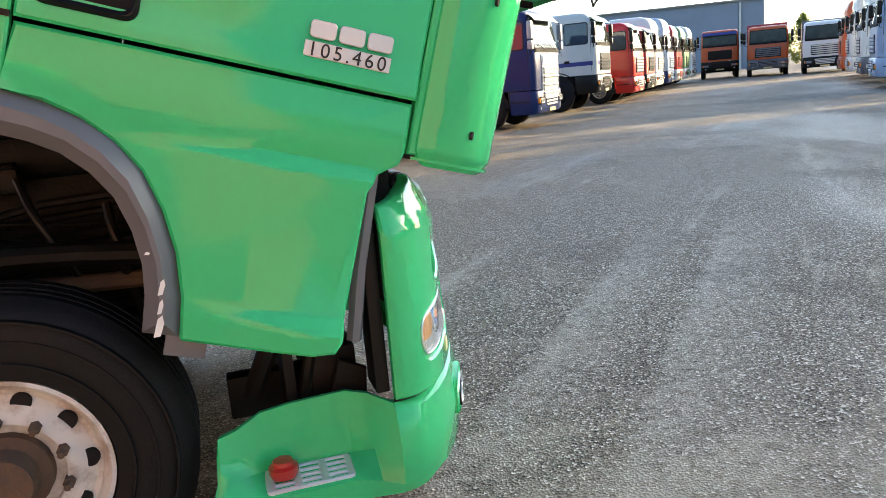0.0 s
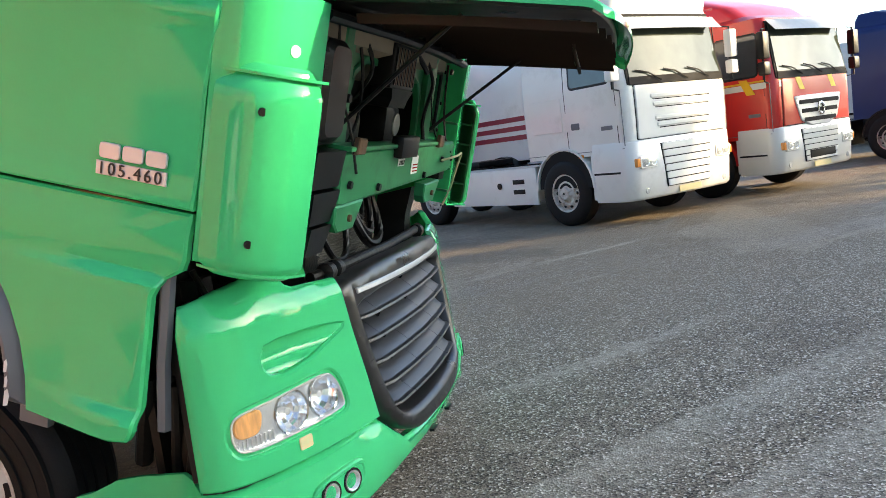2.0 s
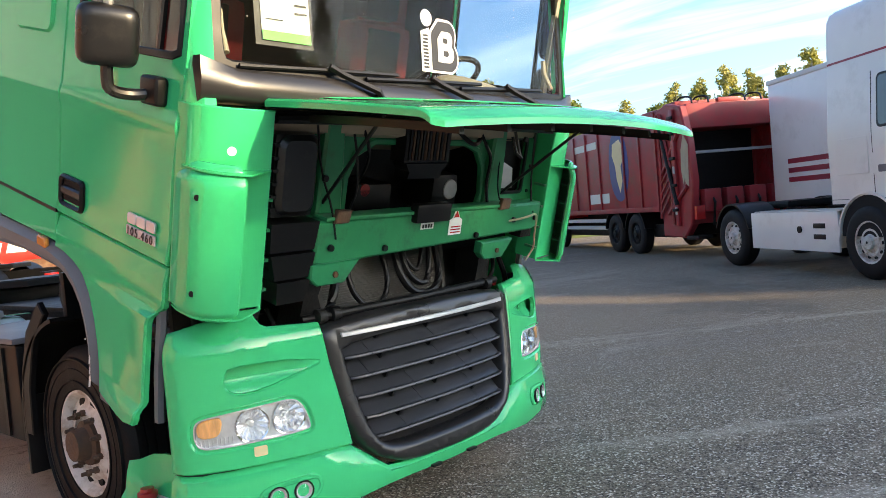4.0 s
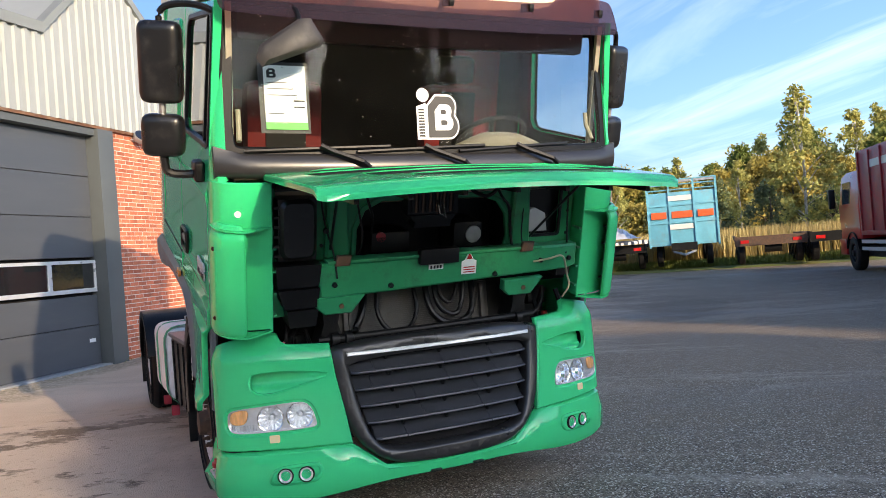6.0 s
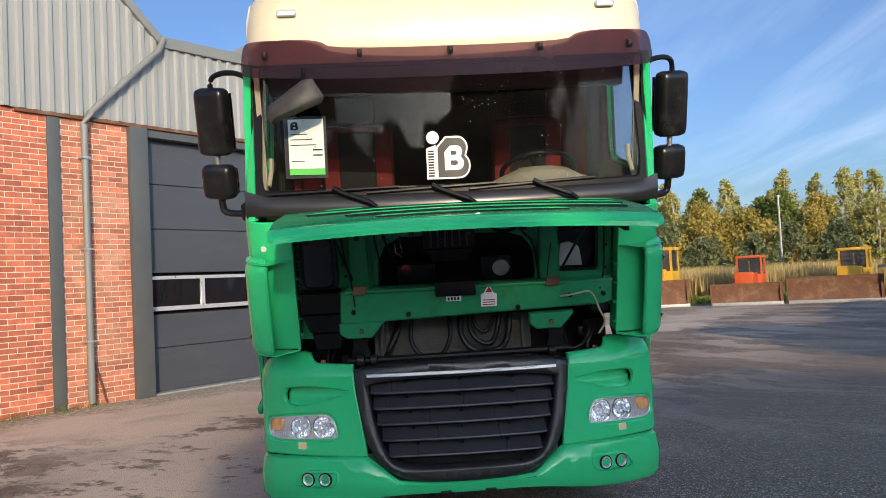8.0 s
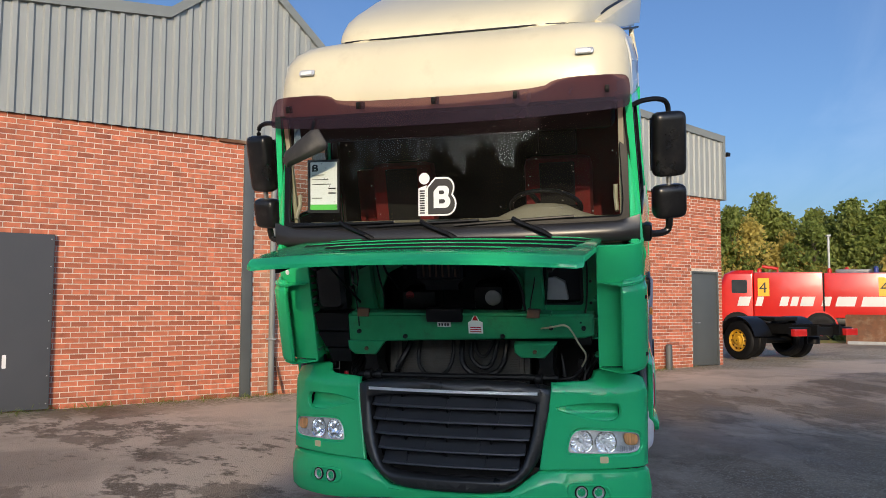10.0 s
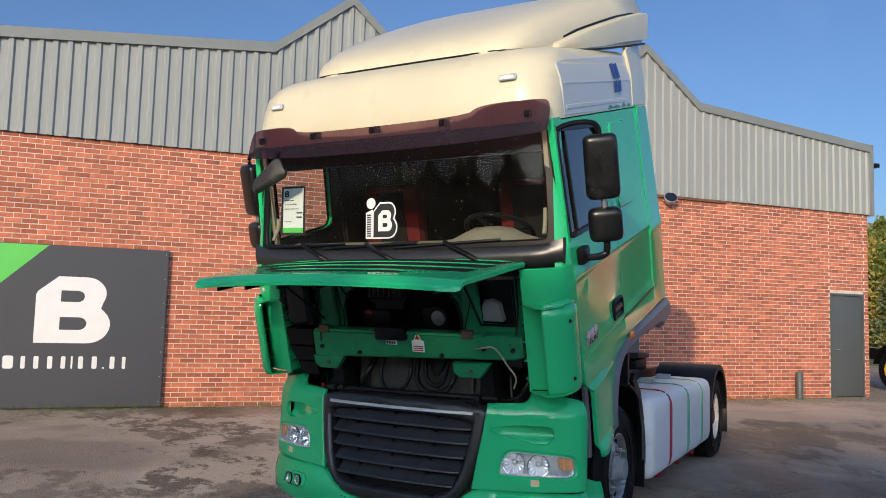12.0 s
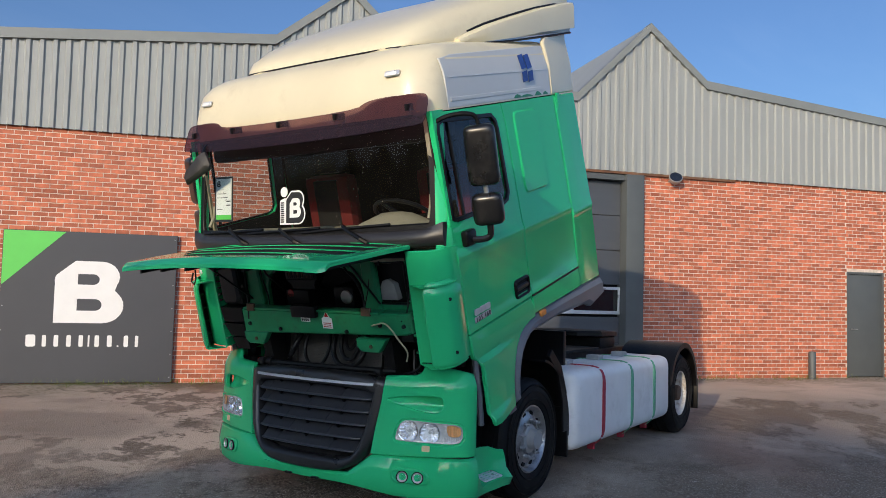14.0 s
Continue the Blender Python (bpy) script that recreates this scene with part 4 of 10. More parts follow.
    part("side_hatch", plate(rounded(-1.13, -0.72, 2.14, 2.77, 0.05), 0.02, 0.012, fn=side_fn(s, 0.012)), GREEN, sl, "", TIP)
    part("sill_band", plate([(-0.594, 1.355), (-1.5, 1.355), (-1.5, 1.37), (-0.594, 1.37)], 0.01, fn=side_fn(s, 0.003, door_relief)), BLACK, sl, "", TIP)
    # rear side deflector
    part("side_deflector", plate([(-1.51, 1.185), (-1.515, 2.845), (-1.97, 2.845), (-2.02, 1.145)], 0.03, 0.012,
                                 fn=lambda u, v, w: Vector((u, s * (cab_w(v) + 0.004 + w - 0.02 * max(0, (-1.56 - u) / 0.45) ** 1.4 + 0.010 * sm(1.78, 1.83, v) * sm(1.9, 1.84, v)), v)),
                                 us=(-1.56, -1.65, -1.75, -1.86), vs=(1.78, 1.805, 1.83, 1.87, 1.9)), GREEN, tractor, "green rear side deflector", TIP)
    # badge
    bd = part("badge_plate", plate([(0.058, 1.414), (0.282, 1.414), (0.282, 1.453), (0.058, 1.453)], 0.006, 0.0015, fn=side_fn(s, 0.012)), SILVER, door, "silver model badge", TIP)
    for k in range(3):
        x = 0.066 + 0.074 * k if s < 0 else 0.282 - 0.074 * (k + 1)
        part("badge_shape", plate(rounded(x, x + 0.066, 1.462, 1.506, 0.010, 3), 0.008, 0.002, fn=side_fn(s, 0.014)), SILVER, door, "", TIP)
    at_x = 0.0
    for ch in "105.460":
        bm = lettering(ch, 0.050, 0.001)
        if s < 0:
            bm.transform(Matrix(((1, 0, 0, 0.066 + at_x), (0, 0, -1, -1.243), (0, 1, 0, 1.417), (0, 0, 0, 1))))
        else:
            bm.transform(Matrix(((-1, 0, 0, 0.274 - at_x), (0, 0, 1, 1.243), (0, 1, 0, 1.417), (0, 0, 0, 1))))
        part("digit", bm, INK, bd, "", TIP)
        at_x += 0.017 if ch == "." else 0.0325


# -- cab front: curved pieces bent round a plan line --
def bend(path):
    """A bending function for a plate: u is the length along a plan line of (x, y), v the height, w outwards."""
    pts = [Vector((a, b)) for a, b in path]
    le = [0.0]
    for a, b in zip(pts, pts[1:]):
        le.append(le[-1] + (b - a).length)

    def at(u):
        i = max(0, min(len(le) - 2, int(np.searchsorted(le, u) - 1)))
        t = (u - le[i]) / (le[i + 1] - le[i])
        d = (pts[i + 1] - pts[i]).normalized()
        return pts[i] + (pts[i + 1] - pts[i]) * t, d
    return at, le[-1], le


def bent(s, path, lean=None):
    at, total, le = bend(path)

    def fn(u, v, w):
        p, d0 = at(u)
        d = (at(min(total, u + 0.03))[1] + at(max(0, u - 0.03))[1])
        d.normalize()
        n = Vector((-d.y, d.x))
        q = p + n * w
        off = lean(u, v) if lean else 0.0
        q = q + n * off
        return Vector((q.x, s * q.y, v))
    return fn, total


# plan from the side (y outwards) round to the front; the outward normal lies left of the way
CORNER = [(0.372, 1.226), (0.44, 1.222), (0.49, 1.205), (0.53, 1.17), (0.555, 1.12), (0.568, 1.06), (0.575, 0.99), (0.578, 0.945)]
VANE = [(0.385, 1.230), (0.45, 1.243), (0.51, 1.240), (0.565, 1.222), (0.61, 1.186), (0.64, 1.14), (0.655, 1.095)]
for s in (-1, 1):
    fn, total = bent(s, CORNER)
    us = steps(0, total, 12)
    part("corner_panel", plate([(0, 1.22), (total, 1.22), (total, 1.985), (0, 1.985)], 0.02, 0.005, fn=fn, us=us), GREEN, tractor, "green front corner panel", TIP)
    fn2, vt = bent(s, VANE, lambda u, v: -0.03 * sm(1.70, 1.78, v) - 0.02 * sm(1.24, 1.195, v))
    cov = part("corner_cover", plate(rounded(0.0, vt, 1.195, 1.785, 0.05, 6), 0.022, 0.009, fn=fn2, us=steps(0, vt, 14), vs=steps(1.195, 1.785, 16)), GREEN, tractor, "curved green wind deflector on the cab corner", TIP)
    # this liner carries the vane's inner shade in its darker green
    part("vane_inner", plate(rounded(0.012, vt - 0.004, 1.205, 1.77, 0.05, 6), 0.004, fn=bent(s, VANE, lambda u, v: -0.026 - 0.03 * sm(1.70, 1.78, v) - 0.02 * sm(1.24, 1.195, v))[0], us=steps(0, vt, 14), vs=steps(1.195, 1.785, 16)), GREEN_VANE_SHADE, cov, "dull inner face, green darkened for shade", TIP)
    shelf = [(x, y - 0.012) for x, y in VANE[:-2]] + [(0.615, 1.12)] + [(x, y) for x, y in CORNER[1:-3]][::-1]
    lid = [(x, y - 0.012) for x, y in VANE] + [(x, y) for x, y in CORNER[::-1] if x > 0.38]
    for v, mt in ((1.215, GREEN), (1.32, GREEN_VANE_SHADE), (1.43, GREEN_VANE_SHADE), (1.54, GREEN_VANE_SHADE), (1.65, GREEN_VANE_SHADE), (1.762, GREEN)):
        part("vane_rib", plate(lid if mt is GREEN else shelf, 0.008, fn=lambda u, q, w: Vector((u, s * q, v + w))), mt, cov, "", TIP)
    for v in (1.30, 1.66):
        p = fn2(0.16, v, 0.0)
        part("bolt_hole", lathe([(0.002, -0.003), (0.011, -0.003), (0.013, 0.004), (0.002, 0.004)], 12, Matrix.Translation(p) @ pose(0, 0, 0, 0, 0, -50 * s)), BLACK, cov, "", TIP)
    # inner return of the deflector
    part("corner_return", plate([(0.43, 1.215), (0.578, 1.215), (0.578, 1.5), (0.578, 1.76), (0.56, 1.97), (0.43, 1.97)], 0.015, 0.003, fn=lambda u, v, w: Vector((u, s * (0.945 - w), v))), GREEN, tractor, "", TIP)
    for v in (1.28, 1.40, 1.52, 1.64):
        part("rib", box(0.50, 0.575, min(s * 0.925, s * 0.943), max(s * 0.925, s * 0.943), v, v + 0.012), GREEN_DULL_SHADE, tractor, "", TIP)
    if s < 0:
        p = fn(0.24, 1.83, 0.0)
        part("round_sticker", lathe([(0.002, -0.004), (0.017, -0.004), (0.017, 0.004), (0.002, 0.004)], 16, Matrix.Translation(p) @ pose(0, 0, 0, 0, 0, 62)), PAPER, tractor, "small white round label", TIP)


def screen_x(y, z):
    return 0.548 - 0.10 * (y / 1.1) ** 2 - (z - 2.2) * 0.25


SCREEN_OUT = [(-1.135, 2.165), (-1.12, 2.125), (-1.08, 2.112), (1.08, 2.112), (1.12, 2.125), (1.135, 2.165), (1.14, 2.25), (1.105, 2.86), (-1.105, 2.86), (-1.14, 2.25)]
ws = part("windscreen", plate(SCREEN_OUT, 0.006, fn=lambda u, v, w: Vector((screen_x(u, v) + w, u, v)), us=steps(-1.1, 1.1, 16), vs=(2.3, 2.5, 2.7)), SCREEN, tractor, "dusty curved windscreen", TIP)
part("screen_rubber", plate(inset(ccw(SCREEN_OUT), -0.022), 0.03, 0.006, holes=[inset(ccw(SCREEN_OUT), 0.036)], fn=lambda u, v, w: Vector((screen_x(u, v) + w + 0.006, u, v)), us=steps(-1.1, 1.1, 16), vs=(2.3, 2.5, 2.7)), BLACK, ws, "", TIP)
rings = []
for k in range(37):
    y = -1.205 + 2.41 * k / 36
    e = sm(1.205, 1.08, abs(y))
    x0 = screen_x(y, 2.1)
    rings.append([(x0 - 0.03, y, 2.118 + 0.03 * (1 - e)), (x0 + 0.016, y, 2.120 + 0.035 * (1 - e)), (x0 + 0.026 + 0.008 * e, y, 2.108), (x0 + 0.034 + 0.022 * e, y, 2.078),
                  (x0 + 0.036 + 0.030 * e, y, 2.040), (x0 + 0.030 + 0.026 * e, y, 2.010), (x0 + 0.010, y, 1.988), (x0 - 0.03, y, 1.986)])
part("wiper_cowl", loft(rings), COWL, tractor, "black cowl below the windscreen", TIP, 50)
for s in (-1, 1):
    # A pillar between the screen and the door
    bm = bmesh.new()
    rings = []
    for z in (1.985, 2.1, 2.3, 2.5, 2.7, 2.86):
        x = screen_x(1.12, z)
        wy = cab_w(z)
        rings.append([(x + 0.012, s * 1.150 - s * 0.03 * (z - 2.1) * 0.8, z), (x - 0.005, s * (wy - 0.03), z), (x - 0.05, s * (wy - 0.003), z), (0.40 - 0.028 * max(0, z - 2) / 0.85, s * wy, z), (0.375, s * (wy - 0.04), z), (x - 0.06, s * 1.118, z)])
    part("pillar", loft(rings, bm=bm), GREEN, tractor, "green windscreen pillar", TIP)
for y, a in ((-0.62, 0.36), (-0.06, 0.36), (0.52, 0.36)):
    x0 = screen_x(y, 2.05) + 0.045
    wp = part("wiper", tube([(x0 + 0.02, y + 0.17, 2.06), (x0 + 0.035, y + 0.13, 2.09), (screen_x(y, 2.13) + 0.045, y - 0.02, 2.14), (screen_x(y, 2.16) + 0.03, y - 0.07, 2.165)], 0.015, 6), BLACK, tractor, "black wiper arm", TIP)
    part("blade", tube([(screen_x(y - 0.42, 2.13) + 0.018, y - 0.44, 2.132), (screen_x(y, 2.15) + 0.022, y - 0.05, 2.150), (screen_x(y + 0.3, 2.16) + 0.018, y + 0.3, 2.160)], 0.009, 6), BLACK, wp, "", TIP)
for y in (-0.78, -0.12, 0.5):
    part("wiper_cover", plate(rounded(y - 0.20, y + 0.20, 2.005, 2.04, 0.015, 3), 0.02, 0.008, fn=lambda u, v, w: Vector((screen_x(u, 2.1) + 0.066 + w - 0.25 * abs(v - 2.035), u, v)), us=steps(y - 0.2, y + 0.2, 4)), BLACK_GLOSS, tractor, "", TIP)

# smoked visor
def visor_fn(u, v, w):
    return Vector((0.63 - 0.15 * (u / 1.16) ** 2 - (v - 2.76) * 0.55 + w, u, v))


VIS = [(-1.165, 2.80), (-1.10, 2.785), (-0.5, 2.765), (0.5, 2.765), (1.10, 2.785), (1.165, 2.80), (1.16, 2.95), (1.12, 2.985), (0.74, 2.985), (0.64, 2.925), (-0.64, 2.925), (-0.74, 2.985), (-1.12, 2.985), (-1.16, 2.95)]
vz = part("sun_visor", plate(softened(VIS, 2), 0.007, fn=visor_fn, us=steps(-1.16, 1.16, 24), vs=(2.80, 2.83, 2.86, 2.89, 2.92, 2.95)), VISOR, tractor, "smoked brown translucent sun visor", TIP)
for y in (-1.03, -0.5, 0.0, 0.5, 1.03):
    p = visor_fn(y, 2.90, 0.012)
    part("visor_stay", box(p.x - 0.10, p.x + 0.004, y - 0.012, y + 0.012, 2.88, 2.925, 0.004), BLACK, vz, "", TIP)
    part("stud", lathe([(0.002, -0.006), (0.014, -0.004), (0.014, 0.006), (0.002, 0.006)], 8, Matrix.Translation(p) @ pose(0, 0, 0, 0, 0, 90)), BLACK, vz, "", TIP)


# -- roof --
def roof_ring(z, front, wide, rear=-1.60, rc=0.22, rr=0.06):
    pts = []
    for cx, cy, a0, r in ((front - rc, wide - rc, 0, rc), (rear + rr, wide - rr, 90, rr), (rear + rr, -wide + rr, 180, rr), (front - rc, -wide + rc, 270, rc)):
        for k in range(7):
            a = radians(a0 + 90 * k / 6)
            pts.append((cx + r * math.cos(a), cy + r * math.sin(a), z))
    pts += [(front, -(wide - rc) * (1 - 2 * k / 8), z) for k in range(1, 8)]
    # bow the front
    return [(x + 0.05 * (1 - (y / wide) ** 2) * max(0.0, (x - front + rc) / rc), y, zz) for x, y, zz in pts]


rings = [roof_ring(2.852, 0.40, 1.166), roof_ring(2.92, 0.40, 1.166), roof_ring(3.0, 0.388, 1.163), roof_ring(3.10, 0.35, 1.155), roof_ring(3.19, 0.30, 1.14), roof_ring(3.255, 0.23, 1.11, rc=0.24),
         roof_ring(3.295, 0.14, 1.06, rc=0.25), roof_ring(3.315, 0.02, 0.98, rc=0.25), roof_ring(3.322, -0.15, 0.85, rc=0.25)]
part("roof", loft(rings), CREAM, tractor, "cream high roof with rounded front", TIP, 50)
for s in (-1, 1):
    rs = part("roof_side", plate([(0.16, 2.862), (0.16, 3.19), (0.0, 3.215), (-1.46, 3.26), (-1.46, 2.862)], 0.012, 0.004,
                                 fn=lambda u, v, w: Vector((u, s * (1.1685 - 0.04 * sm(3.05, 3.26, v) + w), v)), vs=(3.05, 3.1, 3.15, 3.2)), OFFWHITE, tractor, "grey-white roof side", TIP)
    part("moulding", plate([(0.12, 2.90), (-1.3, 2.90), (-1.3, 2.93), (0.12, 2.93)], 0.01, 0.004, fn=lambda u, v, w: Vector((u, s * (1.1715 + w), v))), OFFWHITE, rs, "", TIP)
    part("moulding", plate([(0.12, 3.06), (-1.44, 3.06), (-1.44, 3.065), (0.12, 3.065)], 0.01, fn=lambda u, v, w: Vector((u, s * (1.171 + w), v))), WHITE, rs, "", TIP)
    lg = bmesh.new()
    for a, b in ((2.975, 3.055), (3.075, 3.185)):
        for x in (-0.96, -1.06):
            plate([(x - 0.085, a + 0.012), (x, a), (x, b), (x - 0.085, b + 0.012)], 0.002, fn=lambda u, v, w: Vector((u, s * (1.1785 - 0.04 * sm(3.05, 3.26, v) + w), v)), bm=lg)
    part("emblem", lg, material("blue print", (0.02, 0.07, 0.28), rough=0.5, vary=0.2, scale=30) if s < 0 else bpy.data.materials["blue print"], rs, "worn blue emblem", TIP)
    for k, (x, w_, h_) in enumerate(((-0.86, 0.07, 0.03), (-1.02, 0.11, 0.022), (-1.22, 0.06, 0.034), (-1.36, 0.05, 0.026))):
        part("overspray", plate([(x - w_, 2.864), (x + w_, 2.864), (x + w_ * 0.7, 2.864 + h_ * 0.7), (x + w_ * 0.1, 2.864 + h_), (x - w_ * 0.6, 2.864 + h_ * 0.55)], 0.001, fn=lambda u, v, w: Vector((u, s * (1.1695 + w), v))), GREEN_DULL_SHADE, rs, "green overspray", TIP)
    part("roof_corner", plate([(-1.47, 2.853), (-1.47, 3.29), (-1.52, 3.33), (-1.98, 3.37), (-1.985, 2.853)], 0.03, 0.012,
                              fn=lambda u, v, w: Vector((u, s * (1.172 + w - 0.02 * max(0, (-1.5 - u) / 0.45) ** 1.3 - 0.03 * sm(3.1, 3.3, v)), v)), us=(-1.5, -1.6, -1.75, -1.88), vs=(3.1, 3.2, 3.3)), CREAM, tractor, "cream rear roof corner", TIP)
    mk = part("marker_lamp", plate(rounded(-0.055, 0.055, 3.112, 3.15, 0.014, 3), 0.02, 0.006, fn=lambda u, v, w: Vector((0.445 + w - (v - 3.0) * 0.42 - 0.10 * (abs(s * 0.90 + u) - 0.80), s * 0.90 + u, v))), SILVER, tractor, "small roof marker lamp", TIP)
    part("lens", plate(rounded(-0.04, 0.04, 3.119, 3.143, 0.008, 3), 0.01, 0.003, fn=lambda u, v, w: Vector((0.450 + w - (v - 3.0) * 0.42 - 0.10 * (abs(s * 0.90 + u) - 0.80), s * 0.90 + u, v))), PAPER, mk, "", TIP)
# air deflector on the roof
rings = []
for x, z0, z1, wy in ((0.04, 3.305, 3.325, 0.66), (0.02, 3.30, 3.37, 0.74), (-0.06, 3.30, 3.435, 0.80), (-0.25, 3.305, 3.515, 0.86), (-0.6, 3.315, 3.61, 0.93), (-1.0, 3.33, 3.70, 1.0), (-1.5, 3.35, 3.80, 1.08), (-2.08, 3.375, 3.865, 1.13), (-2.10, 3.38, 3.845, 1.12)):
    h = z1 - z0
    half = [(wy, 0.0), (wy + 0.015, 0.25), (wy, 0.55), (wy * 0.95, 0.80), (wy * 0.86, 0.93), (wy * 0.6, 0.985), (wy * 0.3, 1.0)]
    rings.append([(x, a, z0 + h * b) for a, b in half] + [(x, -a, z0 + h * b) for a, b in half[::-1]])
df = part("roof_deflector", loft(rings), CREAM, tractor, "cream roof air deflector", TIP, 50)
for s in (-1, 1):
    rings = []
    for x, z, h, wy in ((-0.46, 3.330, 0.02, 0.93), (-0.6, 3.365, 0.06, 0.985), (-0.8, 3.415, 0.10, 1.03), (-1.1, 3.47, 0.14, 1.08), (-1.5, 3.535, 0.17, 1.13), (-2.08, 3.60, 0.20, 1.168)):
        rings.append([(x, s * (wy - 0.10), z - h), (x, s * (wy + 0.01), z - h), (x, s * (wy + 0.025), z - 0.02), (x, s * (wy + 0.018), z + 0.012), (x, s * (wy - 0.05), z + 0.03)])
    part("deflector_fin", loft(rings), CREAM, df, "", TIP, 50)
    part("deflector_gap", tube([(r[4][0], r[4][1], r[4][2] + 0.004) for r in rings], 0.011, 6), BLACK, df, "dark gap above the fin", TIP)
    # black tubes drawn as the shadow gap between deflector and roof
    part("deflector_seal", tube([(0.03, s * 0.66, 3.322), (0.02, s * 0.745, 3.318), (-0.06, s * 0.81, 3.315), (-0.25, s * 0.87, 3.318), (-0.6, s * 0.99, 3.298), (-1.0, s * 1.07, 3.305), (-1.5, s * 1.13, 3.33), (-2.0, s * 1.165, 3.36)], 0.009, 6), BLACK, df, "", TIP)
part("deflector_seal", tube([(0.03, -0.66, 3.322), (0.045, 0.0, 3.322), (0.03, 0.66, 3.322)], 0.009, 6), BLACK, df, "", TIP)

# -- cab shell: floor, back, lining --
part("cab_floor", box(-1.58, 0.17, -1.19, 1.19, 1.20, 1.25), CABIN, tractor, "", TIP)
bm = box(-1.60, -1.55, -1.18, 1.18, 1.2, 2.86)
part("cab_back", bm, GREEN, tractor, "", TIP)
part("back_lining", box(-1.545, -1.50, -1.15, 1.15, 1.26, 2.84), CABIN, tractor, "", TIP)
part("ceiling_lining", box(-1.545, 0.36, -1.13, 1.13, 2.835, 2.85), CABIN, tractor, "", TIP)
for s in (-1, 1):
    part("side_lining", box(-1.5, -0.60, min(s * 1.13, s * 1.155), max(s * 1.13, s * 1.155), 1.25, 2.83), CABIN, tractor, "", TIP)
part("bunk", box(-1.48, -0.85, -1.1, 1.1, 1.55, 1.78, 0.05), SEAT_RED, tractor, "red sleeping bunk", TIP)
part("curtain", box(-0.90, -0.82, 0.72, 1.1, 1.8, 2.8, 0.03), SEAT_RED, tractor, "red curtain", TIP)
part("curtain", box(-0.90, -0.82, -1.1, -0.78, 1.8, 2.35, 0.03), SEAT_RED, tractor, "red curtain", TIP)
part("upper_shelf", box(-0.1, 0.28, -1.05, 1.05, 2.66, 2.83, 0.04), CABIN, tractor, "", TIP)
# dashboard
rings = []
for y in [-1.1 + 2.2 * k / 24 for k in range(25)]:
    hump = 0.075 * math.exp(-((y - 0.58) / 0.24) ** 4)
    x1 = screen_x(y, 2.12) - 0.03
    rings.append([(x1, y, 2.085), (x1, y, 1.9), (0.12, y, 1.75), (0.0, y, 1.95), (0.02 + 0.03 * hump, y, 2.06 + hump), (0.12, y, 2.09 + 1.2 * hump), (0.26, y, 2.09 + hump)])
part("dashboard", loft(rings), BEIGE, tractor, "beige dashboard with a hooded instrument binnacle", TIP, 50)
sw = bmesh.new()
rim_pts = [(0.235 * math.cos(a), 0.235 * math.sin(a), 0) for a in [2 * math.pi * k / 28 for k in range(29)]]
tube(rim_pts, 0.016, 8, sw)
for a in (200, 340, 90):
    tube([(0, 0, -0.03), (0.22 * math.cos(radians(a)), 0.22 * math.sin(radians(a)), 0)], 0.018, 6, sw)
lathe([(0.01, -0.03), (0.07, -0.03), (0.07, 0.02), (0.01, 0.03)], 16, pose(0, 0, -0.02, 90, 0, 0), sw)
part("steering_wheel", sw, BLACK, tractor, "black steering wheel", TIP @ pose(0.0, 0.58, 2.13, 0, -38, 0))
for y in (-0.60, 0.60):
    st = part("seat", box(-0.62, -0.10, y - 0.25, y + 0.25, 1.62, 1.80, 0.06), SEAT_RED, tractor, "red and black driver seat", TIP)
    part("backrest", box(-0.14, 0.02, y - 0.25, y + 0.25, 1.75, 2.42, 0.07), SEAT_RED, st, "", TIP @ Matrix.Translation((-0.52, 0, 0)) @ pose(0, 0, 0))
    part("seat_centre", box(-0.01, 0.03, y - 0.13, y + 0.13, 1.85, 2.38, 0.015), CABIN, st, "", TIP @ Matrix.Translation((-0.52, 0, 0)))
    part("headrest", box(-0.12, 0.0, y - 0.14, y + 0.14, 2.43, 2.62, 0.05), CABIN, st, "", TIP @ Matrix.Translation((-0.52, 0, 0)))
for s in (-1, 1):
    part("grab_handle", tube([(0.42, s * 1.07, 2.17), (0.36, s * 1.06, 2.25), (0.34, s * 1.06, 2.32)], 0.014), BEIGE, tractor, "", TIP)
    part("pillar_lining", box(0.335, 0.36, min(s * 1.085, s * 1.115), max(s * 1.085, s * 1.115), 2.1, 2.84), BEIGE, tractor, "", TIP)
# folded interior sun blind and papers in the screen
part("sun_blind", loft([[(0.25 + 0.02 * math.cos(a) * k, y, 2.72 + 0.055 * math.sin(a) * k) for a in [2 * math.pi * j / 10 for j in range(10)]] for y, k in ((-0.86, 0.2), (-0.84, 0.7), (-0.78, 1.0), (-0.62, 1.0), (-0.56, 0.7), (-0.54, 0.2))]), BLACK, tractor, "dark sun blind inside the screen", TIP)
pf = lambda off: (lambda u, v, w: Vector((screen_x(u, v) - 0.012 + off + w, u, v)))
pp = part("price_sheet", plate([(-0.94, 2.235), (-0.735, 2.235), (-0.735, 2.545), (-0.94, 2.545)], 0.002, fn=pf(0)), PAPER, tractor, "white price sheet with a green foot behind the screen", TIP)
part("sheet_foot", plate([(-0.94, 2.235), (-0.735, 2.235), (-0.735, 2.27), (-0.94, 2.27)], 0.001, fn=pf(0.003)), SIGN_GREEN, pp, "", TIP)
part("sheet_border", plate([(-0.965, 2.215), (-0.72, 2.215), (-0.72, 2.56), (-0.965, 2.56)], 0.002, fn=pf(-0.004)), INK, pp, "", TIP)
bm = bmesh.new()
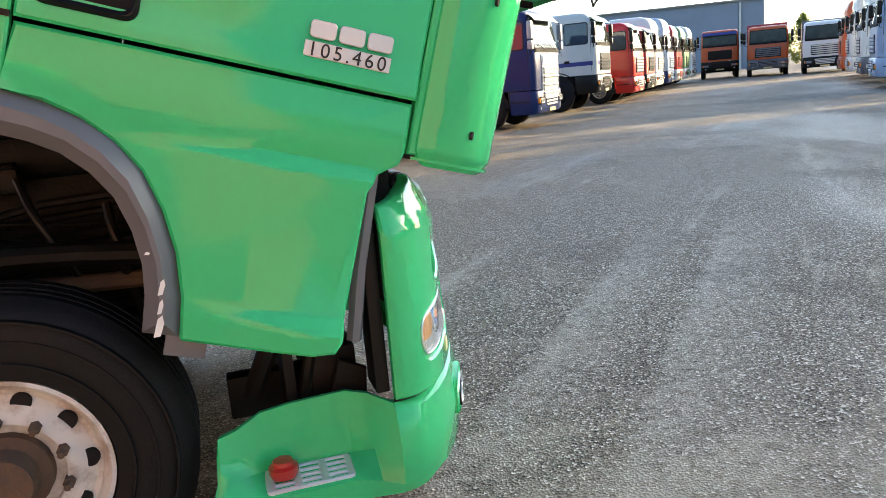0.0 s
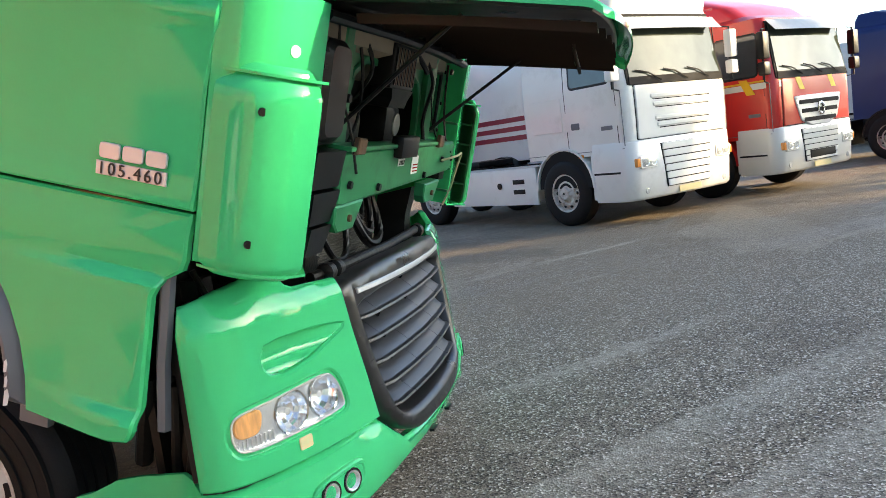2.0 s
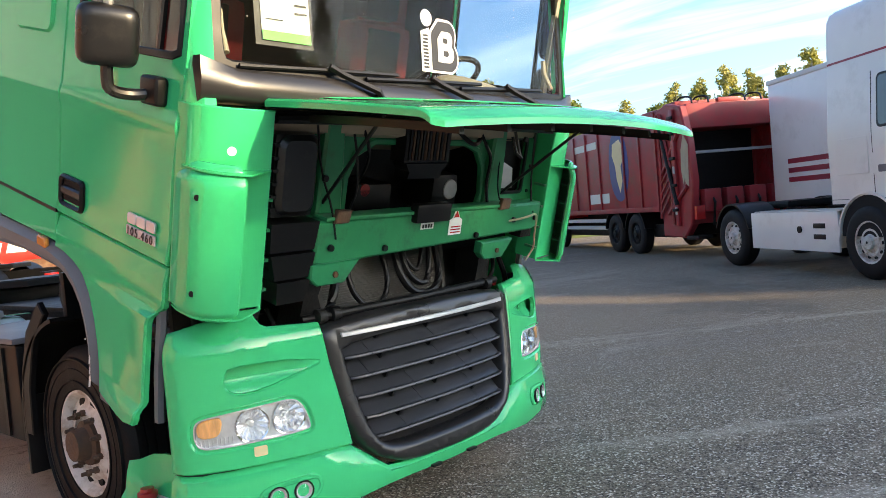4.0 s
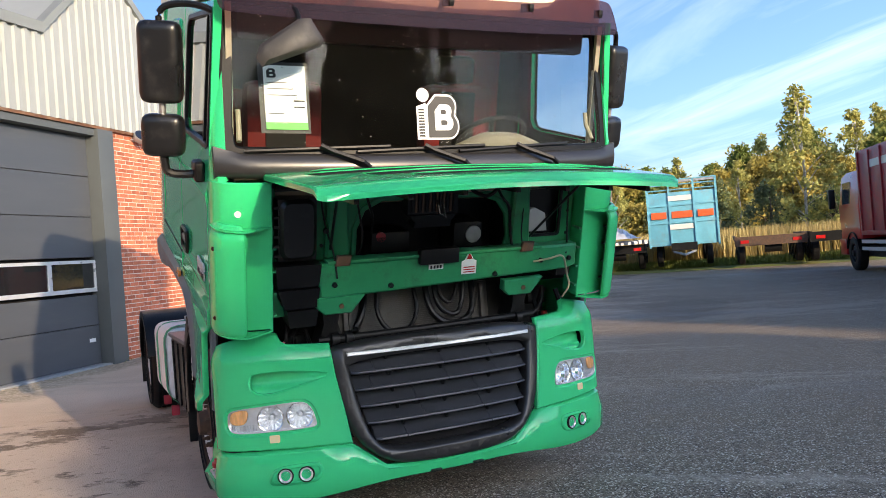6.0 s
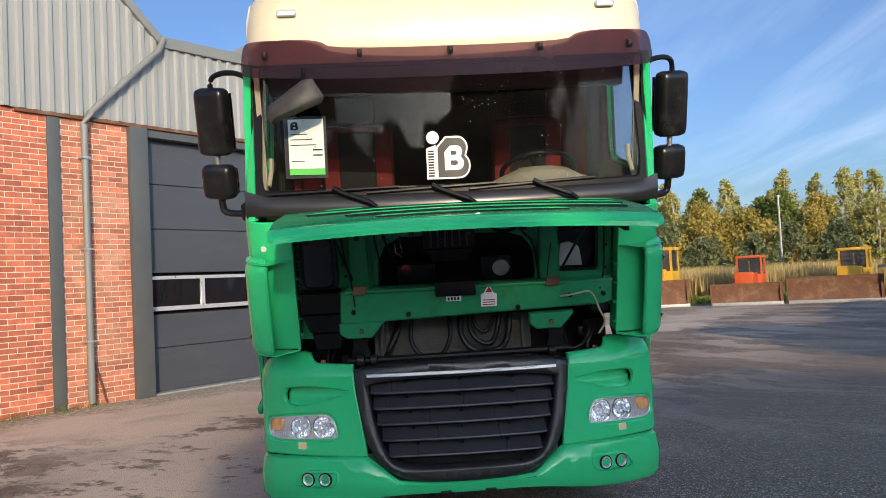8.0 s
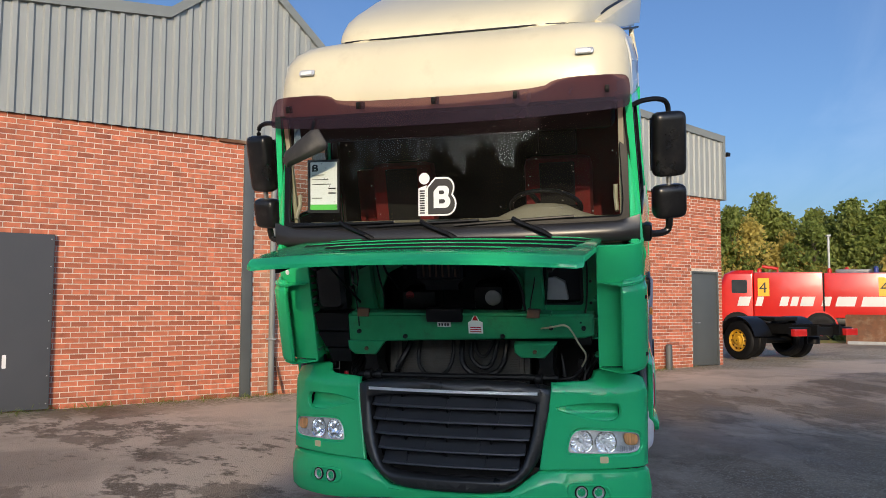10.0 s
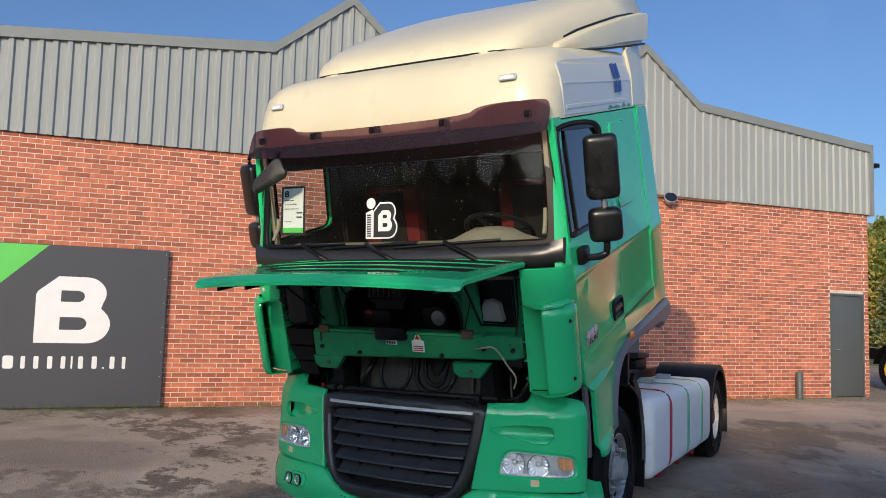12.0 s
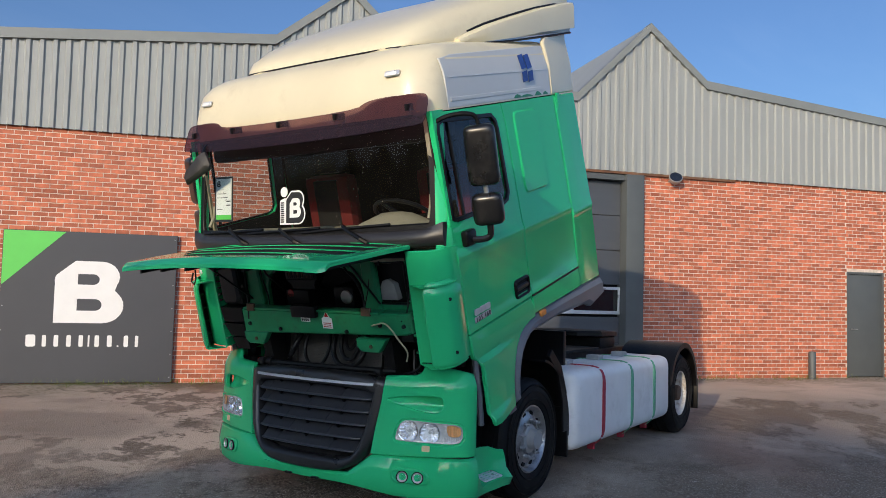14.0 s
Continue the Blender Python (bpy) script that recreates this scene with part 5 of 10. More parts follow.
for k, (a, b, h) in enumerate(((-0.925, -0.83, 0.004), (-0.925, -0.80, 0.004), (-0.925, -0.78, 0.004), (-0.80, -0.745, 0.008), (-0.80, -0.745, 0.008), (-0.925, -0.85, 0.004))):
    z = 2.46 - 0.03 * k
    plate([(a, z), (b, z), (b, z + h), (a, z + h)], 0.001, fn=pf(0.003), bm=bm)
o, h = letter_b()
plate(o, 0.001, holes=h, fn=lambda u, v, w: pf(0.003)(-0.925 + u * 0.05, 2.485 + v * 0.045, w), bm=bm)
part("print", bm, INK, pp, "", TIP)
st = part("screen_sticker", plate([(q[0] * 0.19 - 0.09, q[1] * 0.215 + 2.2) for q in inset(ccw(letter_b()[0]), -0.05)], 0.001, fn=pf(0.014)), PAPER, tractor, "black and white emblem sticker on the screen", TIP)
o, h = letter_b()
part("sticker_shape", plate(o, 0.001, fn=lambda u, v, w: pf(0.017)(u * 0.19 - 0.09, v * 0.215 + 2.2, w)), INK, st, "", TIP)
part("sticker_emblem", plate(o, 0.001, holes=h, fn=lambda u, v, w: pf(0.020)(u * 0.118 - 0.052, v * 0.135 + 2.238, w)), PAPER, st, "", TIP)
part("sticker_tab", plate([(-0.155, 2.19), (-0.10, 2.19), (-0.10, 2.38), (-0.155, 2.36)], 0.001, fn=pf(0.014)), PAPER, st, "", TIP)
bm = bmesh.new()
for k in range(10):
    plate([(-0.145, 2.205 + 0.015 * k), (-0.112, 2.205 + 0.015 * k), (-0.112, 2.214 + 0.015 * k), (-0.145, 2.214 + 0.015 * k)], 0.001, fn=pf(0.017), bm=bm)
part("sticker_print", bm, INK, st, "", TIP)
part("sticker_dot", plate([(-0.115 + 0.036 * math.cos(a), 2.42 + 0.036 * math.sin(a)) for a in [2 * math.pi * k / 18 for k in range(18)]], 0.001, fn=pf(0.014)), PAPER, st, "", TIP)

# -- mirrors --
for s in (-1, 1):
    mx, out = (0.165, 1.378) if s > 0 else (0.19, 1.400)
    at_ = TIP @ pose(mx, s * out, 0, 0, 0, 22 * s)
    mr = part("mirror", box(-0.058, 0.058, -0.104, 0.104, 2.335, 2.735, 0.052, 5), BLACK_GLOSS, tractor, "large black wing mirror", at_)
    part("mirror_glass", box(-0.066, -0.058, -0.095, 0.095, 2.37, 2.70, 0.003), CHROME, mr, "", at_)
    lo = part("wide_angle_mirror", box(-0.060, 0.060, -0.104, 0.104, 2.070, 2.285, 0.054, 5), BLACK_GLOSS, tractor, "small black wide-angle mirror", at_)
    part("mirror_glass", box(-0.068, -0.060, -0.09, 0.09, 2.10, 2.255, 0.003), CHROME, lo, "", at_)
    arm = part("mirror_arm", tube([(0.235, s * 1.235, 1.99), (0.20, s * 1.30, 1.975), (mx, s * (out - 0.01), 1.985), (mx, s * out, 2.03), (mx, s * out, 2.10)], 0.022, 10, smooth=2), BLACK_GLOSS, tractor, "scuffed black mirror arm", TIP)
    part("mirror_arm", tube([(0.33, s * 1.155, 2.785), (0.29, s * 1.22, 2.815), (0.22, s * 1.32, 2.82), (mx, s * out, 2.79), (mx, s * out, 2.69)], 0.016, 8, smooth=2), BLACK, tractor, "", TIP)
    part("mirror_link", tube([(mx, s * out, 2.26), (mx, s * out, 2.36)], 0.017, 8), ALU, mr, "worn pale link", TIP)
    part("arm_foot", box(0.17, 0.30, min(s * 1.215, s * 1.272), max(s * 1.215, s * 1.272), 1.945, 2.055, 0.024, 3), BLACK, arm, "", TIP)
# kerb mirror over the screen, on the near-side corner
kerb = TIP @ Matrix.Translation((0.60, -0.875, 2.655)) @ Matrix.Rotation(radians(24), 4, "X") @ Matrix.Rotation(radians(-12), 4, "Y")
km = part("kerb_mirror", loft([[(-0.012, -0.15, -0.055), (-0.012, 0.14, -0.075), (-0.012, 0.165, -0.05), (-0.012, 0.15, 0.06), (-0.012, 0.10, 0.075), (-0.012, -0.12, 0.035), (-0.012, -0.16, -0.01)],
                               [(0.012, -0.155, -0.058), (0.012, 0.143, -0.078), (0.012, 0.17, -0.05), (0.012, 0.155, 0.063), (0.012, 0.10, 0.08), (0.012, -0.125, 0.038), (0.012, -0.165, -0.01)],
                               [(0.040, -0.12, -0.040), (0.040, 0.12, -0.055), (0.040, 0.14, -0.035), (0.040, 0.125, 0.042), (0.040, 0.08, 0.055), (0.040, -0.10, 0.02), (0.040, -0.13, -0.01)]]), GREY_PLASTIC, tractor, "flat grey kerb mirror under the visor", kerb, 50)
part("stem", tube([(0.0, 0.10, 0.06), (-0.03, 0.12, 0.12), (-0.08, 0.12, 0.16)], 0.012, 6), BLACK, km, "", kerb)

# -- raised front flap --
def flap_fn(u, v, w):
    """u across, v from the hinge (0) to the lip (1)."""
    bow = 1 - (u / 1.0) ** 2
    x = 0.90 + 0.80 * v + 0.05 * bow * v
    z = 1.915 - 0.160 * v + 0.03 * bow - 0.028 * sm(0.92, 1.0, v) + 0.006 * math.sin(math.pi * v)
    return Vector((x, u * (1.0 - 0.04 * v), z + w))


FL = [(-0.98, 0.0), (0.98, 0.0), (1.0, 0.5), (0.985, 0.97), (0.95, 1.0), (-0.95, 1.0), (-0.985, 0.97), (-1.0, 0.5)]
fl = part("front_flap", plate(FL, 0.03, 0.008, fn=flap_fn, us=steps(-1, 1, 24), vs=steps(0, 1, 12) + [0.88, 0.9, 0.94, 0.96, 0.98]), GREEN, tractor, "raised green front flap")
for v0, v1, ua, ub in ((0.08, 0.21, -0.76, 0.93), (0.30, 0.44, -0.84, 0.92), (0.53, 0.66, -0.62, 0.90), (0.74, 0.81, -0.46, 0.55)):
    part("slot", plate([(ua, v0), (ub, v0), (ub - 0.03, v1), (ua + 0.03, v1)], 0.010, fn=lambda u, vv, w: flap_fn(u, vv, w + 0.003), us=steps(-0.9, 0.9, 16), vs=(v0 + 0.04, v0 + 0.08)), CABIN, fl, "dark air slot")
    rib = []
    for u in [ua + (ub - ua) * k / 24 for k in range(25)]:
        e = 0.4 + 0.6 * sm(0, 0.06, min(u - ua, ub - u))
        rib.append([flap_fn(u, v0 - 0.06, 0.001), flap_fn(u, v0 - 0.03, 0.006 * e), flap_fn(u, v0 - 0.002, 0.009 * e), flap_fn(u, v0 + 0.006, 0.007 * e), flap_fn(u, v0 + 0.004, 0.0)])
    part("louvre", loft(rib), GREEN, fl)
part("flap_lining", plate([(-0.93, 0.02), (0.93, 0.02), (0.94, 0.5), (0.93, 0.93), (-0.93, 0.93), (-0.94, 0.5)], 0.025, 0.008, fn=lambda u, v, w: flap_fn(u, v, -0.036 - w * 1.0), us=steps(-1, 1, 16), vs=steps(0, 1, 5)), BLACK_GLOSS, fl, "black ribbed underside")
for u in (-0.8, -0.55, -0.28, 0.0, 0.28, 0.55, 0.8):
    part("flap_rib", plate([(u - 0.012, 0.05), (u + 0.012, 0.05), (u + 0.012, 0.92), (u - 0.012, 0.92)], 0.03, fn=lambda a, v, w: flap_fn(a, v, -0.061 + w), vs=steps(0, 1, 5)), BLACK, fl)
part("latch_loop", tube([(1.55, -0.35, 1.70), (1.56, -0.35, 1.64), (1.56, -0.32, 1.62), (1.55, -0.32, 1.66), (1.55, -0.33, 1.72)], 0.006), BLACK, fl)
for s in (-1, 1):
    p = TIP @ Vector((0.50, s * 0.62, 1.60))
    part("gas_strut", tube([p, flap_fn(s * 0.72, 0.42, -0.05)], 0.008), BLACK, tractor, "black gas strut of the flap")
    q = p.lerp(flap_fn(s * 0.72, 0.42, -0.05), 0.5)
    part("strut_rod", tube([q, flap_fn(s * 0.72, 0.42, -0.05)], 0.006), CHROME, tractor)

# -- bulkhead behind the flap --
def bulk_fn(x):
    return lambda u, v, w: Vector((x + w, u, v))


OPENING = [(-0.47, 1.545), (0.46, 1.545), (0.475, 1.60), (0.455, 1.74), (0.40, 1.815), (0.30, 1.85), (-0.32, 1.85), (-0.42, 1.80), (-0.465, 1.70)]
# shade below the raised flap is part of this darker green
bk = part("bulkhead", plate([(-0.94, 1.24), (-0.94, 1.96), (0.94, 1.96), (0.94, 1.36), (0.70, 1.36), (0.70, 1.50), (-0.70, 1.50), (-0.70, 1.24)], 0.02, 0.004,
                            holes=[OPENING, rounded(0.60, 0.84, 1.60, 1.885, 0.02)], fn=bulk_fn(0.47)), GREEN_DULL_SHADE, tractor, "dull green cab bulkhead with shade in its paint", TIP)
part("cross_beam", plate([(-0.70, 1.545), (-0.70, 1.36), (-0.64, 1.352), (0.86, 1.40), (0.92, 1.42), (0.92, 1.555), (0.70, 1.552)], 0.09, 0.012, fn=bulk_fn(0.578)), GREEN_DULL_SHADE, tractor, "green cross beam", TIP)
part("beam_ledge", box(0.50, 0.592, -0.66, 0.66, 1.545, 1.562, 0.006), GREEN_DULL_SHADE, tractor, "", TIP)
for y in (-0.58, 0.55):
    tb = part("beam_bracket", plate([(y - 0.13, 1.36), (y - 0.13, 1.30), (y - 0.09, 1.265), (y + 0.06, 1.265), (y + 0.14, 1.365)], 0.05, 0.006, fn=bulk_fn(0.582)), GREEN_DULL_SHADE, tractor, "", TIP)
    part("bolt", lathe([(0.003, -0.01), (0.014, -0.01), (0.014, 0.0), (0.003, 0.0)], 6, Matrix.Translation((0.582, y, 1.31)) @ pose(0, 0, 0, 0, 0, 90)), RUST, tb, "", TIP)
    part("upright", plate([(y - 0.07, 1.55), (y + 0.07, 1.55), (y + 0.05, 1.96), (y - 0.05, 1.96)], 0.04, 0.012, fn=bulk_fn(0.512)), GREEN_DULL_SHADE, tractor, "", TIP)
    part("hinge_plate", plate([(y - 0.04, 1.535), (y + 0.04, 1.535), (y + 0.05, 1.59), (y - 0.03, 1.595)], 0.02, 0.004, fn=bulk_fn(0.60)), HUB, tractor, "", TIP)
# flat dark board added to stand for the shaded depth behind the bulkhead
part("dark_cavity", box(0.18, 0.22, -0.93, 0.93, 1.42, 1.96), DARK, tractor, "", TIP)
bm = box(0.22, 0.46, -0.55, -0.50, 1.5, 1.95)
box(0.22, 0.46, 0.50, 0.55, 1.5, 1.95, bm=bm)
box(0.22, 0.46, -0.5, 0.5, 1.86, 1.95, bm=bm)
box(0.22, 0.42, -0.36, -0.12, 1.50, 1.66, 0.03, bm=bm)
box(0.22, 0.44, 0.14, 0.34, 1.50, 1.70, 0.04, bm=bm)
# dark cover plate added over the top, closing off a pale gap
box(0.20, 0.55, -0.94, 0.94, 1.952, 1.98, bm=bm)
part("heater_box", bm, BLACK, tractor, "black heater housing", TIP)
ab = part("air_duct", box(0.45, 0.545, -0.20, 0.11, 1.775, 1.95, 0.01), BLACK, tractor, "black ribbed air duct", TIP)
for k in range(13):
    part("fin", box(0.545, 0.552, -0.178 + 0.021 * k, -0.166 + 0.021 * k, 1.79, 1.935), HUB if k % 2 else BLACK, ab, "", TIP)
part("duct_neck", loft([[(0.46, -0.19, 1.775), (0.55, -0.19, 1.775), (0.55, 0.10, 1.775), (0.46, 0.10, 1.775)], [(0.45, -0.15, 1.735), (0.54, -0.15, 1.735), (0.54, 0.07, 1.735), (0.45, 0.07, 1.735)], [(0.44, -0.15, 1.70), (0.53, -0.15, 1.70), (0.53, 0.07, 1.70), (0.44, 0.07, 1.70)]]), BLACK, ab, "", TIP)
part("lock_box", box(0.56, 0.615, -0.14, 0.10, 1.505, 1.595, 0.014), BLACK, tractor, "black lock cover on the beam", TIP)
part("wiper_motor", lathe([(0.004, -0.03), (0.05, -0.025), (0.06, 0.0), (0.055, 0.08), (0.004, 0.09)], 18, pose(0.42, 0.27, 1.62, 0, 0, 90)), ALU, tractor, "", TIP)
part("red_cap", lathe([(0.005, 0), (0.03, 0), (0.03, 0.05), (0.005, 0.05)], 12, pose(0.42, -0.30, 1.63, 0, 0, 90)), RED, tractor, "", TIP)
part("opening_flange", plate(inset(ccw(OPENING), -0.028), 0.02, 0.005, holes=[inset(ccw(OPENING), 0.002)], fn=bulk_fn(0.482)), GREEN_DULL_SHADE, bk, "", TIP)
part("opening_flange", plate(rounded(0.585, 0.855, 1.585, 1.90, 0.025), 0.015, 0.004, holes=[rounded(0.602, 0.838, 1.602, 1.883, 0.02)], fn=bulk_fn(0.478)), BLACK, bk, "", TIP)
for y, z in ((-0.44, 1.905), (-0.2, 1.915), (0.2, 1.915), (0.42, 1.905), (0.90, 1.90), (0.90, 1.74), (0.90, 1.60), (0.52, 1.90), (0.52, 1.72), (-0.66, 1.90), (-0.66, 1.62)):
    part("bolt", lathe([(0.003, -0.008), (0.009, -0.008), (0.011, 0.0), (0.003, 0.0)], 6, Matrix.Translation((0.472, y, z)) @ pose(0, 0, 0, 0, 0, 90)), ENGINE, bk, "", TIP)
for pts, r in (([(0.50, -0.49, 1.95), (0.53, -0.47, 1.80), (0.52, -0.44, 1.66), (0.50, -0.46, 1.56)], 0.006), ([(0.50, -0.44, 1.95), (0.55, -0.42, 1.84), (0.50, -0.38, 1.76), (0.42, -0.36, 1.66)], 0.008),
               ([(0.50, 0.36, 1.95), (0.55, 0.38, 1.86), (0.54, 0.45, 1.80), (0.50, 0.48, 1.66), (0.52, 0.49, 1.56)], 0.009), ([(0.49, 0.57, 1.94), (0.51, 0.56, 1.75), (0.54, 0.535, 1.64), (0.57, 0.53, 1.58)], 0.004),
               ([(0.52, 0.16, 1.94), (0.56, 0.22, 1.88), (0.54, 0.32, 1.86), (0.50, 0.40, 1.93)], 0.012), ([(0.49, 0.88, 1.94), (0.50, 0.885, 1.7), (0.54, 0.87, 1.54), (0.58, 0.84, 1.50)], 0.006),
               ([(0.50, -0.68, 1.95), (0.52, -0.66, 1.75), (0.57, -0.62, 1.60), (0.60, -0.61, 1.47)], 0.005)):
    part("bulkhead_cable", tube(pts, r, 6, smooth=2), BLACK, tractor, "black cable on the bulkhead", TIP)
part("washer_recess", box(0.36, 0.42, 0.58, 0.86, 1.58, 1.90), BLACK, tractor, "black washer bottle recess", TIP)
part("washer_bottle", loft([[(0.42, 0.62, 1.62), (0.47, 0.62, 1.62), (0.47, 0.76, 1.62), (0.42, 0.76, 1.62)], [(0.42, 0.62, 1.71), (0.47, 0.62, 1.71), (0.47, 0.74, 1.73), (0.42, 0.74, 1.73)], [(0.42, 0.63, 1.75), (0.45, 0.63, 1.75), (0.45, 0.68, 1.76), (0.42, 0.68, 1.76)]]), STEEL_GREY, tractor, "", TIP)
# air filter housing, in stacked black mouldings
fh = part("air_filter", box(0.38, 0.55, -0.915, -0.70, 1.56, 1.90, 0.03), BLACK_GLOSS, tractor, "tall black air intake housing", TIP)
part("filter_dish", plate(rounded(-0.905, -0.712, 1.575, 1.895, 0.055), 0.025, 0.02, fn=bulk_fn(0.578)), BLACK_GLOSS, fh, "", TIP)
part("filter_base", loft([[(0.40, -0.93, 1.55), (0.585, -0.93, 1.55), (0.585, -0.69, 1.55), (0.40, -0.69, 1.55)], [(0.40, -0.92, 1.43), (0.575, -0.92, 1.43), (0.575, -0.70, 1.43), (0.40, -0.70, 1.43)]]), BLACK, fh, "", TIP)
part("filter_base", loft([[(0.40, -0.92, 1.42), (0.585, -0.92, 1.42), (0.585, -0.70, 1.42), (0.40, -0.70, 1.42)], [(0.40, -0.88, 1.31), (0.565, -0.88, 1.31), (0.565, -0.70, 1.31), (0.40, -0.70, 1.31)]]), BLACK, fh, "", TIP)
part("filter_base", loft([[(0.40, -0.87, 1.30), (0.57, -0.87, 1.30), (0.57, -0.70, 1.30), (0.40, -0.70, 1.30)], [(0.40, -0.85, 1.20), (0.55, -0.85, 1.20), (0.55, -0.71, 1.20), (0.40, -0.71, 1.20)]]), BLACK, fh, "", TIP)
for k in range(6):
    part("clip", box(0.555, 0.575, -0.935, -0.912, 1.60 + 0.05 * k, 1.612 + 0.05 * k), ENGINE, fh, "", TIP)
part("top_rail", tube([(0.56, -0.93, 1.955), (0.585, -0.3, 1.965), (0.585, 0.3, 1.965), (0.56, 0.93, 1.955)], 0.02), BLACK, tractor, "", TIP)
lb = part("warning_label", plate([(0.13, 1.425), (0.225, 1.425), (0.225, 1.50), (0.205, 1.51), (0.178, 1.565), (0.15, 1.51), (0.13, 1.50)], 0.002, fn=bulk_fn(0.583)), PAPER, tractor, "white warning label", TIP)
part("warning_triangle", plate([(0.158, 1.513), (0.198, 1.513), (0.178, 1.548)], 0.001, fn=bulk_fn(0.586)), RED_LENS, lb, "", TIP)
for k in range(3):
    part("print_line", plate([(0.142, 1.435 + 0.014 * k), (0.214, 1.435 + 0.014 * k), (0.214, 1.441 + 0.014 * k), (0.142, 1.441 + 0.014 * k)], 0.001, fn=bulk_fn(0.586)), RED_LENS, lb, "", TIP)
lb = part("number_label", plate([(-0.075, 1.468), (0.015, 1.468), (0.015, 1.498), (-0.075, 1.498)], 0.002, fn=bulk_fn(0.583)), PAPER, tractor, "small white label", TIP)
bm = bmesh.new()
for k in range(4):
    part("print_bar", plate([(-0.066 + 0.019 * k, 1.474), (-0.054 + 0.019 * k, 1.474), (-0.054 + 0.019 * k, 1.492), (-0.066 + 0.019 * k, 1.492)], 0.001, fn=bulk_fn(0.586)), INK, lb, "", TIP)
part("cable", tube([(0.60, 0.60, 1.47), (0.66, 0.68, 1.50), (0.66, 0.76, 1.52), (0.64, 0.80, 1.46), (0.62, 0.83, 1.38), (0.60, 0.88, 1.30), (0.58, 0.84, 1.22)], 0.006, 6, smooth=2), CABLE, tractor, "loose beige cable", TIP)
for y, z in ((-0.62, 1.43), (0.66, 1.47), (0.86, 1.47), (-0.66, 1.72), (0.70, 1.9), (-0.30, 1.40), (0.35, 1.41)):
    part("plug", lathe([(0.003, -0.012), (0.014, -0.012), (0.016, 0.0), (0.003, 0.0)], 10, Matrix.Translation((0.582 if z < 1.6 else 0.552, y, z)) @ pose(0, 0, 0, 0, 0, 90)), BLACK, tractor, "", TIP)
for s in (-1, 1):
    part("lock_bracket", box(0.47, 0.55, min(s * 0.80, s * 0.90), max(s * 0.80, s * 0.90), 1.35, 1.42, 0.006), ENGINE, tractor, "", TIP)

# ---- the tractor's bumper, grille, running gear and tanks (these stay level) ----
FRONT_Y = [0, 0.25, 0.45, 0.6, 0.75, 0.9, 1.03, 1.13, 1.19]
FRONT_X = [0.785, 0.775, 0.755, 0.725, 0.69, 0.65, 0.59, 0.52, 0.46]


def front_x(y):
    return float(np.interp(abs(y), FRONT_Y, FRONT_X))


BPATH = [(0.405, 1.214), (0.44, 1.211), (0.475, 1.20), (0.51, 1.17), (0.545, 1.12), (0.58, 1.06), (0.61, 0.99), (0.65, 0.89), (0.685, 0.77), (0.71, 0.665), (0.733, 0.56), (0.745, 0.50)]
_at, BTOTAL, BLEN = bend(BPATH)


def bu(y):
    """Length along the bumper's plan line for a distance from the truck's middle."""
    ys = [p[1] for p in BPATH]
    return float(np.interp(-y, [-v for v in ys], BLEN))


def corner_lean(u, v):
    """How far the bumper corner leans back: upright at the flank, raked at the grille, rolled in at the top."""
    top = max(0.0, v - 0.965)
    return -(0.015 + 0.055 * sm(0.25, 0.62, u)) * (v - 0.55) * sm(0, 0.12, u) - 0.55 * top * top / (top + 0.05) + 0.016


def corner_fn(s, off):
    return bent(s, BPATH, lambda u, v: corner_lean(u, v) + off)[0]


def ring_outline(u, v, r, k=20):
    return [(u + r * math.cos(2 * math.pi * i / k), v + r * math.sin(2 * math.pi * i / k)) for i in range(k)]


